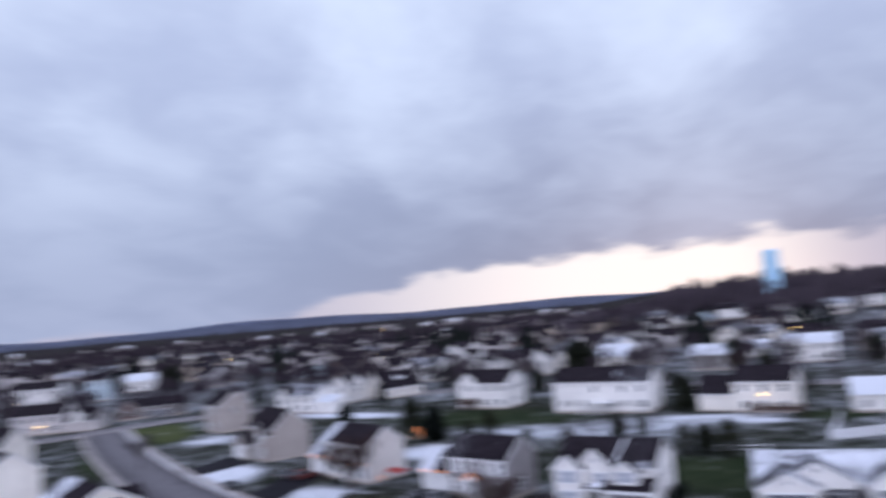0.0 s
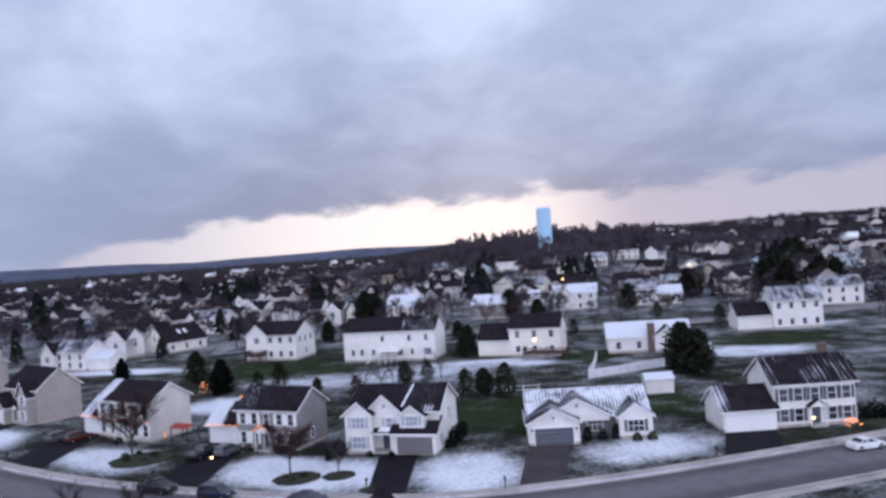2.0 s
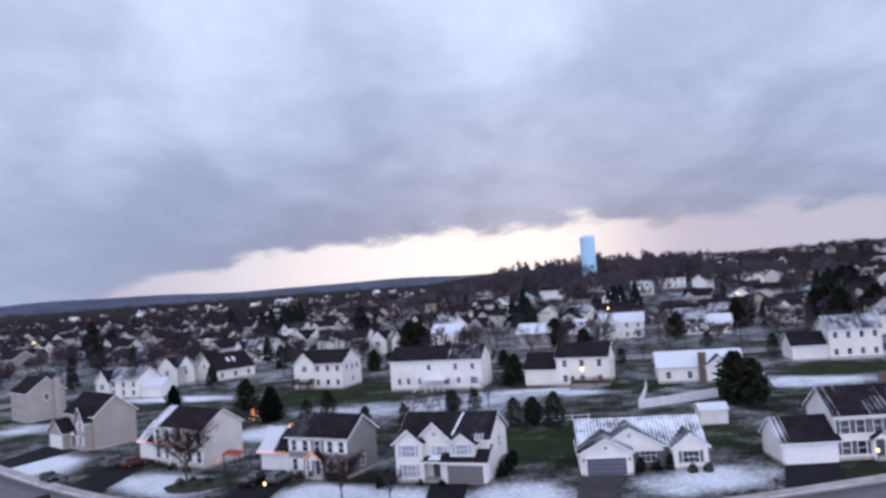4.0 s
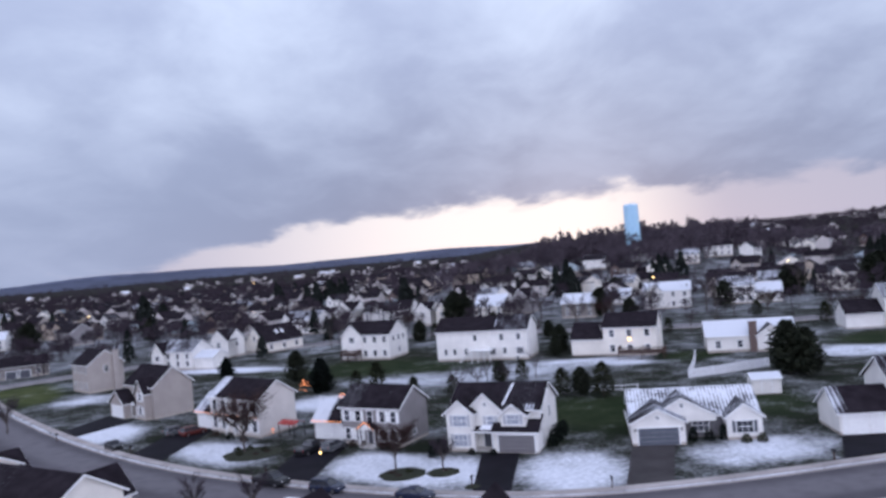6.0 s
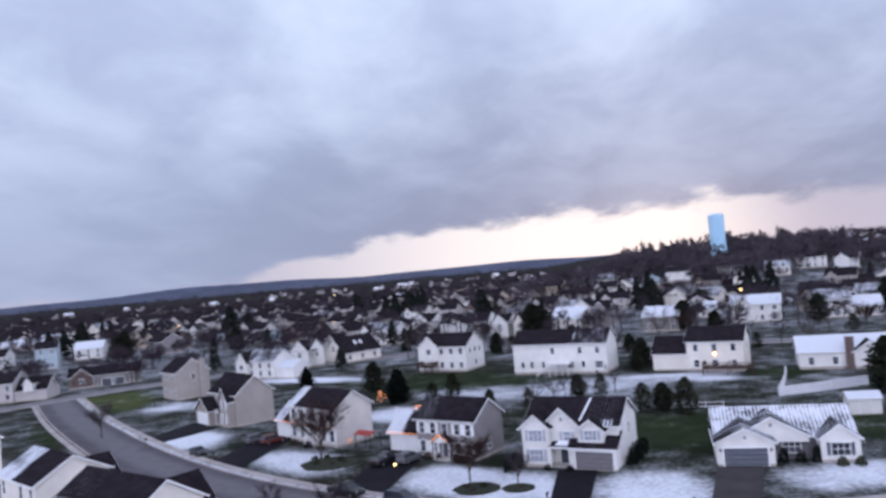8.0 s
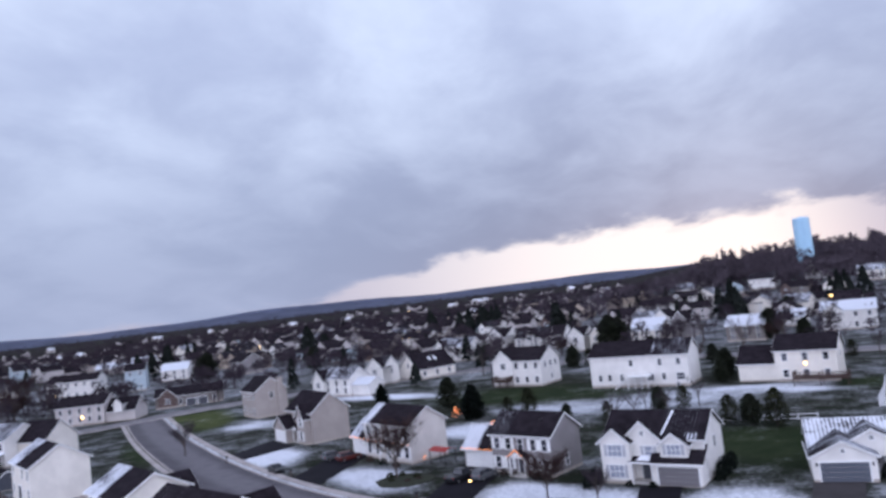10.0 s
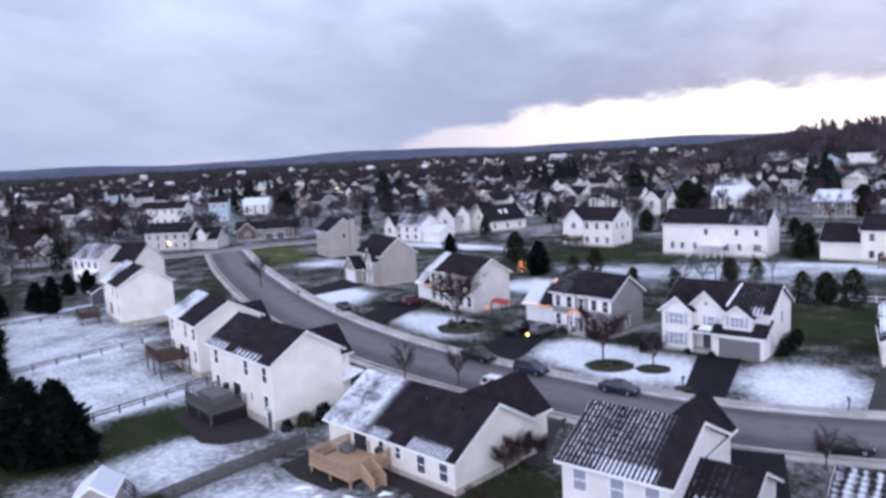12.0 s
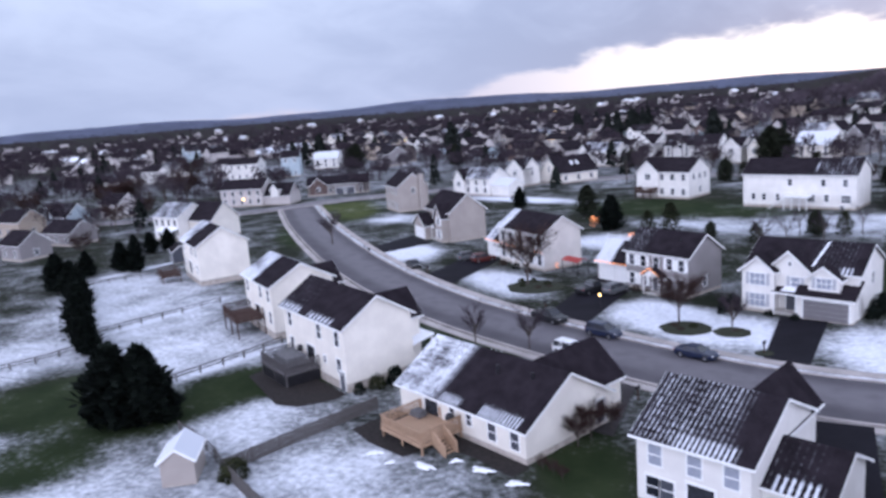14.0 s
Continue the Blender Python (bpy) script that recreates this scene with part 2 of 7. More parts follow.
GLASS = glass_mat()
BLIND = plain("window_with_blind", (0.30, 0.32, 0.38), 0.25, vary=0.12, spec=0.5)
BRICK = brick_mat()
WARM = glowing("warm_lamp", (1.0, 0.62, 0.22), 7.0)
ORANGE = glowing("orange_bulbs", (1.0, 0.36, 0.14), 1.4)
REDGLOW = glowing("red_bulbs", (1.0, 0.10, 0.05), 1.0)


def ground_mat():
    m, nt, b = material("lawn_and_snow", 1.0, 0.0, 0.05)
    p = whole(nt)
    a = nt.nodes.new("ShaderNodeAttribute")
    a.attribute_name = "snow"
    amount = a.outputs["Fac"]
    g = nt.nodes.new("ShaderNodeAttribute")
    g.attribute_name = "green"
    broad = grain(nt, p, 0.045, 4)
    mid = grain(nt, p, 0.20, 5, 0.6)
    tuft = grain(nt, p, 1.6, 5, 0.65)
    fine = grain(nt, p, 7.0, 4, 0.65)
    dull = blend(nt, ramp(nt, mid, 0.3, 0.7), (0.014, 0.014, 0.013), (0.030, 0.026, 0.023))
    lush = blend(nt, ramp(nt, mid, 0.3, 0.7), (0.015, 0.025, 0.010), (0.031, 0.043, 0.019))
    fresh = blend(nt, ramp(nt, mid, 0.3, 0.7), (0.050, 0.066, 0.022), (0.095, 0.108, 0.040))
    grass = blend(nt, ramp(nt, g.outputs["Fac"], 0.0, 1.0, kind="LINEAR"), dull, lush)
    grass = blend(nt, ramp(nt, g.outputs["Fac"], 1.0, 2.0, kind="LINEAR"), grass, fresh)
    grass = blend(nt, ramp(nt, fine, 0.35, 0.8, 0.0, 0.6), grass, (0.017, 0.020, 0.011))
    n = calc(nt, "ADD", calc(nt, "MULTIPLY", broad, 0.34), calc(nt, "ADD", calc(nt, "MULTIPLY", mid, 0.36), calc(nt, "ADD", calc(nt, "MULTIPLY", tuft, 0.24), calc(nt, "MULTIPLY", fine, 0.11))))
    s = calc(nt, "ADD", n, calc(nt, "SUBTRACT", amount, 1.02))
    c = blend(nt, ramp(nt, s, -0.15, 0.22, 0.0, 0.96), grass, blend(nt, ramp(nt, tuft, 0.3, 0.8), (0.60, 0.63, 0.70), (0.82, 0.84, 0.90)))
    link(nt, c, b.inputs["Base Color"])
    relief(nt, b, tuft, 0.6, 0.12)
    return m


def asphalt_mat(name, col, wet=0.75):
    m, nt, b = material(name, wet, 0.0, 0.05)
    p = whole(nt)
    c = blend(nt, ramp(nt, grain(nt, p, 0.25, 5), 0.3, 0.7), tuple(v * 0.78 for v in col), tuple(v * 1.2 for v in col))
    c = blend(nt, ramp(nt, grain(nt, p, 6.0, 4), 0.45, 0.8, 0.0, 0.35), c, tuple(v * 1.6 for v in col))
    link(nt, c, b.inputs["Base Color"])
    relief(nt, b, grain(nt, p, 30.0, 2), 0.3, 0.01)
    return m


GROUND = ground_mat()


def road_mat():
    """Asphalt with a paler worn middle."""
    m, nt, b = material("worn_asphalt", 0.7, 0.0, 0.15)
    p = whole(nt)
    a = nt.nodes.new("ShaderNodeAttribute")
    a.attribute_name = "across"
    wander = calc(nt, "MULTIPLY_ADD", grain(nt, p, 0.12, 3), 1.4, -0.7)
    s = calc(nt, "ABSOLUTE", calc(nt, "ADD", calc(nt, "SUBTRACT", a.outputs["Fac"], 0.5), wander))
    lane = calc(nt, "MULTIPLY", ramp(nt, s, 1.2, 3.4, 1.0, 0.0), ramp(nt, grain(nt, p, 0.5, 5), 0.25, 0.6, 0.45, 1.0))
    c = blend(nt, ramp(nt, grain(nt, p, 0.22, 5), 0.3, 0.7), (0.066, 0.061, 0.070), (0.094, 0.087, 0.098))
    c = blend(nt, calc(nt, "MULTIPLY", lane, 0.75), c, (0.165, 0.154, 0.168))
    c = blend(nt, ramp(nt, grain(nt, p, 5.0, 4), 0.45, 0.8, 0.0, 0.3), c, (0.15, 0.14, 0.15))
    link(nt, c, b.inputs["Base Color"])
    relief(nt, b, grain(nt, p, 30.0, 2), 0.3, 0.01)
    return m


ROAD = road_mat()
ROAD_PALE = asphalt_mat("pale_old_asphalt", (0.20, 0.19, 0.20), 0.9)
DRIVE = asphalt_mat("fresh_asphalt", (0.013, 0.012, 0.016))
DRIVE_OLD = asphalt_mat("old_asphalt", (0.055, 0.05, 0.052))
WALK = asphalt_mat("pale_concrete", (0.36, 0.33, 0.32), 0.9)
MULCH = plain("mulch", (0.025, 0.029, 0.016), 0.95, vary=0.45)
EARTH = plain("dark_earth", (0.020, 0.016, 0.015), 0.95, vary=0.35)


def foliage_mat(name, a, bcol, scale=2.0):
    m, nt, b = material(name, 0.95, 0.0, 0.05)
    o = coord(nt)
    isl = nt.nodes.new("ShaderNodeNewGeometry").outputs["Random Per Island"]
    c = blend(nt, isl, a, bcol)
    c = blend(nt, ramp(nt, grain(nt, o, scale, 3), 0.35, 0.7, 0.0, 0.6), c, tuple(v * 0.5 for v in a))
    link(nt, c, b.inputs["Base Color"])
    return m


NEEDLE = foliage_mat("dark_evergreen", (0.0045, 0.0065, 0.006), (0.013, 0.018, 0.014))
# dark evergreen lightened; the haze over far conifers is put into the colour
NEEDLE_HAZE = foliage_mat("hazy_far_evergreen", (0.011, 0.014, 0.013), (0.027, 0.031, 0.027))
NEEDLE_OLIVE = foliage_mat("olive_evergreen", (0.018, 0.022, 0.013), (0.042, 0.044, 0.022))
NEEDLE_SOFT = foliage_mat("soft_evergreen", (0.022, 0.028, 0.020), (0.052, 0.058, 0.038))
TWIG = foliage_mat("bare_twigs", (0.044, 0.035, 0.045), (0.088, 0.069, 0.083))
TWIG_RED = foliage_mat("red_brown_twigs", (0.038, 0.023, 0.022), (0.075, 0.045, 0.040))
# bare twigs made paler: far haze and less shade inside crowns put in colour
TWIG_HAZE = foliage_mat("hazy_hill_twigs", (0.085, 0.070, 0.086), (0.150, 0.122, 0.145))
RUST = foliage_mat("dry_leaves", (0.036, 0.026, 0.023), (0.075, 0.054, 0.046))
BARK = plain("bark", (0.075, 0.060, 0.055), 0.95)


# ---------------------------------------------------------------- mesh helpers
class Build:
    """Collects vertices and faces of one part."""

    def __init__(self):
        self.v, self.f = [], []

    def add(self, vs, fs):
        n = len(self.v)
        self.v += [tuple(p) for p in vs]
        self.f += [tuple(i + n for i in q) for q in fs]
        return self

    def box(self, x0, y0, z0, x1, y1, z1):
        return self.hexa([(x0, y0), (x1, y0), (x1, y1), (x0, y1)], z0, z1)

    def hexa(self, ring, z0, z1):
        n = len(ring)
        vs = [(x, y, z0) for x, y in ring] + [(x, y, z1) for x, y in ring]
        fs = [tuple(range(n - 1, -1, -1)), tuple(range(n, 2 * n))] + [(i, (i + 1) % n, n + (i + 1) % n, n + i) for i in range(n)]
        return self.add(vs, fs)

    def slab(self, quad, thick):
        """A sheet of four corners, thickened straight down."""
        vs = list(quad) + [(x, y, z - thick) for x, y, z in quad]
        return self.add(vs, [(0, 1, 2, 3), (7, 6, 5, 4), (0, 4, 5, 1), (1, 5, 6, 2), (2, 6, 7, 3), (3, 7, 4, 0)])

    def tube(self, a, b, r0, r1, n=6):
        a, b = Vector(a), Vector(b)
        d = (b - a).normalized()
        s = d.orthogonal().normalized()
        t = d.cross(s)
        vs = []
        for c, r in ((a, r0), (b, r1)):
            vs += [c + (s * math.cos(i * math.tau / n) + t * math.sin(i * math.tau / n)) * r for i in range(n)]
        return self.add(vs, [(i, (i + 1) % n, n + (i + 1) % n, n + i) for i in range(n)] + [tuple(range(n, 2 * n)), tuple(range(n - 1, -1, -1))])

    def data(self, name, mat):
        me = bpy.data.meshes.new(name)
        me.from_pydata(self.v, [], self.f)
        if mat:
            me.materials.append(mat)
        return me


def part(name, b, mat, parent=None, label="", smooth=False):
    me = b.data(name, mat) if isinstance(b, Build) else b
    if smooth:
        me.shade_smooth()
    ob = new(name, me)
    if parent is not None:
        ob.parent = parent
    if label:
        tagged(ob, label)
    return ob


def thing(name, label, category, x, y, z=0.0, yaw=0.0, group="", kind=""):
    e = new(name)
    e.matrix_basis = pose(x, y, z, 0, 0, yaw)
    return tagged(e, label, category, group, kind)


def smooth01(a, b, v):
    t = np.clip((v - a) / (b - a), 0, 1)
    return t * t * (3 - 2 * t)


def land(x, y):
    """The lie of the land: level near by, a wooded hill with the water tower, and higher ground beyond."""
    x, y = np.asarray(x, float), np.asarray(y, float)
    hill = 17.0 * np.exp(-(((x - 140) / 115) ** 2 + ((y - 485) / 95) ** 2))
    rise = 24.0 * smooth01(140, 520, x) * smooth01(300, 760, y)
    far = 8.0 * smooth01(900, 2600, np.hypot(x, y))
    roll = 1.6 * np.sin(x * 0.011 + 1.0) * np.sin(y * 0.009) * smooth01(260, 420, y)
    return hill + rise + far + roll


def height(x, y):
    return float(land(x, y))


# ---------------------------------------------------------------- windows, doors, houses
CACHE = {}


def shared(key, make):
    if key not in CACHE:
        CACHE[key] = make()
    return CACHE[key]


def frame_mesh(w, h, bars=1, mat=None):
    def make():
        b = Build()
        t, d = 0.09, 0.06
        xs = [-w / 2 - t, -w / 2]
        for i in range(bars if bars > 1 else 0):
            x = -w / 2 + w * (i + 1) / (bars + 1)
            xs += [x - 0.025, x + 0.025]
        xs += [w / 2, w / 2 + t]
        zs = [-t, 0, h / 2 - 0.03, h / 2 + 0.03, h, h + t * 1.3]
        nx = len(xs)
        # one grid of bars round open lights, front and back joined round every edge
        solid = {(i, k) for i in range(nx - 1) for k in range(5) if i % 2 == 0 or k % 2 == 0}
        ids = {}

        def at(i, k, y):
            if (i, k, y) not in ids:
                ids[(i, k, y)] = len(b.v)
                b.v.append((xs[i], y, zs[k]))
            return ids[(i, k, y)]
        for i, k in solid:
            b.f.append((at(i, k, -d), at(i + 1, k, -d), at(i + 1, k + 1, -d), at(i, k + 1, -d)))
            for (di, dk), (p, q) in {(0, -1): ((0, 0), (1, 0)), (1, 0): ((1, 0), (1, 1)), (0, 1): ((1, 1), (0, 1)), (-1, 0): ((0, 1), (0, 0))}.items():
                if (i + di, k + dk) not in solid:
                    b.f.append((at(i + q[0], k + q[1], -d), at(i + p[0], k + p[1], -d), at(i + p[0], k + p[1], 0.02), at(i + q[0], k + q[1], 0.02)))
        return b.data("window", mat or TRIM)
    return shared(("frame", round(w, 2), round(h, 2), bars, (mat or TRIM).name), make)


def pane_mesh(w, h, mat):
    return shared(("pane", round(w, 2), round(h, 2), mat.name), lambda: Build().box(-w / 2, -0.018, 0, w / 2, 0.01, h).data("pane", mat))


def shutter_mesh(w, h, mat):
    """One board whose face steps in and out like slats."""
    def make():
        prof = [(0.0, 0.0), (-0.05, 0.0)]
        for i in range(6):
            prof += [(-0.05, h * (i + 0.12) / 6), (-0.068, h * (i + 0.2) / 6), (-0.05, h * (i + 0.88) / 6)]
        prof += [(-0.05, h), (0.0, h)]
        n = len(prof)
        b = Build()
        b.add([(-w / 2, y, z) for y, z in prof] + [(w / 2, y, z) for y, z in prof],
              [tuple(range(n - 1, -1, -1)), tuple(range(n, 2 * n))] + [(i, (i + 1) % n, n + (i + 1) % n, n + i) for i in range(n)])
        return b.data("shutter", mat)
    return shared(("shutter", round(w, 2), round(h, 2), mat.name), make)


def on_face(ob, parent, face, at, z, size):
    """Sets a part that faces -y on one face of a box (u0, v0, u1, v1)."""
    u0, v0, u1, v1 = size
    m = {"f": pose(u0 + at, v0, z), "b": pose(u1 - at, v1, z, 0, 0, 180), "l": pose(u0, v1 - at, z, 0, 0, -90), "r": pose(u1, v0 + at, z, 0, 0, 90)}[face]
    ob.parent = parent
    ob.matrix_basis = m
    return ob


def window(house, size, face, at, z, w=0.95, h=1.4, bars=1, shutters=None, frame_mat=None, pane=None):
    fr = on_face(new("window", frame_mesh(w, h, bars, frame_mat)), house, face, at, z, size)
    light = new("pane", pane_mesh(w, h, pane or GLASS))
    light.parent = fr
    if shutters:
        for s in (-1, 1):
            sh = new("shutter", shutter_mesh(0.38, h + 0.05, shutters))
            sh.parent = fr
            sh.matrix_basis = pose(s * (w / 2 + 0.30), 0, 0)
    return fr


def door(house, size, face, at, z=0.0, w=0.95, h=2.05, mat=None):
    mat = mat or SHUTTER

    def make():
        b = Build()
        b.box(-w / 2, -0.04, 0, w / 2, 0.02, h)
        for z0, z1 in ((0.15, 0.85), (1.05, h - 0.2)):
            for s in (-1, 1):
                b.box(s * w * 0.24 - w * 0.17, -0.055, z0, s * w * 0.24 + w * 0.17, -0.03, z1)
        return b.data("door", mat)
    d = on_face(new("door", shared(("door", w, h, mat.name), make)), house, face, at, z, size)
    part("door_frame", shared(("dframe", w, h), lambda: Build().box(-w / 2 - 0.14, -0.06, 0, -w / 2, 0.01, h).box(w / 2, -0.06, 0, w / 2 + 0.14, 0.01, h).box(-w / 2 - 0.14, -0.06, h, w / 2 + 0.14, 0.01, h + 0.16).data("door_frame", TRIM)), None, d)
    part("knob", shared(("knob",), lambda: Build().tube((0, -0.04, 0), (0, -0.11, 0), 0.04, 0.03, 8).data("knob", METAL)), None, d).location = (w * 0.38, 0, 1.0)
    return d


def garage_door(house, size, face, at, z=0.0, w=4.8, h=2.15, mat=None):
    mat = mat or GREYDOOR

    def make():
        b = Build()
        for i in range(4):
            b.box(-w / 2, -0.05, h * i / 4 + 0.015, w / 2, 0.02, h * (i + 1) / 4 - 0.015)
        n = max(2, int(w / 1.1))
        for i in range(4):
            for j in range(n):
                x = -w / 2 + w * (j + 0.5) / n
                b.box(x - w / n * 0.38, -0.065, h * (i + 0.2) / 4, x + w / n * 0.38, -0.045, h * (i + 0.8) / 4)
        return b.data("garage_door", mat)
    d = on_face(new("garage_door", shared(("gdoor", w, h, mat.name), make)), house, face, at, z, size)
    part("door_frame", shared(("gframe", w, h), lambda: Build().box(-w / 2 - 0.16, -0.07, 0, -w / 2, 0.01, h).box(w / 2, -0.07, 0, w / 2 + 0.16, 0.01, h).box(-w / 2 - 0.16, -0.07, h, w / 2 + 0.16, 0.01, h + 0.18).data("door_frame", TRIM)), None, d)
    return d


def volume(house, u0, v0, u1, v1, e, r, wall=None, roof=None, axis="u", z0=0.0, base=0.35, over=0.35, trim=True, base_mat=None, cut=None):
    """One gabled block of a house: walls on a foundation, a roof of two slopes with eaves, and barge boards. cut: how far the roof runs past the far gable."""
    wall, roof = wall or WHITE, roof or ROOF
    zf = z0 + base
    w = Build()
    if axis == "u":
        m = (v0 + v1) / 2
        ring = [(v0, zf), (v1, zf), (v1, e), (m, e + r), (v0, e)]
        vs = [(u0, a, b) for a, b in ring] + [(u1, a, b) for a, b in ring]
    else:
        m = (u0 + u1) / 2
        ring = [(u0, zf), (u1, zf), (u1, e), (m, e + r), (u0, e)]
        vs = [(a, v0, b) for a, b in ring] + [(a, v1, b) for a, b in ring]
    w.add(vs, [(0, 1, 2, 3, 4), (9, 8, 7, 6, 5)] + [(i, (i + 1) % 5, 5 + (i + 1) % 5, 5 + i) for i in range(5)])
    part("wall", w, wall, house)
    if base > 0:
        g = 0.02
        part("foundation", Build().box(u0 + g, v0 + g, z0 - 0.4, u1 - g, v1 - g, zf + 0.01), base_mat or STONE, house)
    half = ((v1 - v0) if axis == "u" else (u1 - u0)) / 2
    k = r / half
    top, low = e + r + 0.16, e - over * k + 0.16
    ro = Build()
    ex0, ex1 = over, over if cut is None else cut
    if axis == "u":
        ro.slab([(u0 - ex0, v0 - over, low), (u1 + ex1, v0 - over, low), (u1 + ex1, m, top), (u0 - ex0, m, top)], 0.15)
        ro.slab([(u0 - ex0, m, top), (u1 + ex1, m, top), (u1 + ex1, v1 + over, low), (u0 - ex0, v1 + over, low)], 0.15)
    else:
        ro.slab([(m, v0 - ex0, top), (m, v1 + ex1, top), (u0 - over, v1 + ex1, low), (u0 - over, v0 - ex0, low)], 0.15)
        ro.slab([(u1 + over, v0 - ex0, low), (u1 + over, v1 + ex1, low), (m, v1 + ex1, top), (m, v0 - ex0, top)], 0.15)
    part("roof", ro, roof, house)
    if trim:
        t = Build()
        d = 0.24
        if axis == "u":
            for u in (u0 - ex0 - 0.03, u1 + ex1 - 0.01):
                for a, b in (((v0 - over), m), (m, (v1 + over))):
                    za, zb = (low, top) if b == m else (top, low)
                    t.add([(u, a, za - 0.03), (u + 0.04, a, za - 0.03), (u + 0.04, a, za - d), (u, a, za - d), (u, b, zb - 0.03), (u + 0.04, b, zb - 0.03), (u + 0.04, b, zb - d), (u, b, zb - d)],
                          [(0, 1, 2, 3), (7, 6, 5, 4), (0, 4, 5, 1), (1, 5, 6, 2), (2, 6, 7, 3), (3, 7, 4, 0)])
            for v in (v0 - over - 0.09, v1 + over):
                t.box(u0 - ex0, v, low - 0.17, u1 + ex1, v + 0.09, low - 0.03)
        else:
            for v in (v0 - ex0 - 0.03, v1 + ex1 - 0.01):
                for a, b in (((u0 - over), m), (m, (u1 + over))):
                    za, zb = (low, top) if b == m else (top, low)
                    t.add([(a, v, za - 0.03), (a, v + 0.04, za - 0.03), (a, v + 0.04, za - d), (a, v, za - d), (b, v, zb - 0.03), (b, v + 0.04, zb - 0.03), (b, v + 0.04, zb - d), (b, v, zb - d)],
                          [(0, 1, 2, 3), (7, 6, 5, 4), (0, 4, 5, 1), (1, 5, 6, 2), (2, 6, 7, 3), (3, 7, 4, 0)])
            for u in (u0 - over - 0.09, u1 + over):
                t.box(u, v0 - ex0, low - 0.17, u + 0.09, v1 + ex1, low - 0.03)
        part("trim", t, TRIM, house)
    return (u0, v0, u1, v1)


def shed_roof(house, u0, v0, u1, v1, z_front, z_back, roof=None):
    part("porch_roof", Build().slab([(u0, v0, z_front), (u1, v0, z_front), (u1, v1, z_back), (u0, v1, z_back)], 0.16), roof or ROOF, house)
    part("trim", Build().box(u0, v0 - 0.06, z_front - 0.26, u1, v0 + 0.02, z_front - 0.05), TRIM, house)


def posts(house, us, v, z0, z1, t=0.16, name="post", mat=None):
    for u in us:
        part(name, Build().box(u - t / 2, v - t / 2, z0, u + t / 2, v + t / 2, z1), mat or TRIM, house)


def chimney(house, u, v, w, d, z0, z1, mat=None):
    b = Build().box(u, v, z0, u + w, v + d, z1).box(u - 0.08, v - 0.08, z1, u + w + 0.08, v + d + 0.08, z1 + 0.16)
    part("chimney", b, mat or BRICK, house)


def row_of(house, size, face, ats, z, w=0.95, h=1.4, bars=1, shutters=None, pane=None):
    for a in ats:
        window(house, size, face, a, z, w, h, bars, shutters, None, pane)


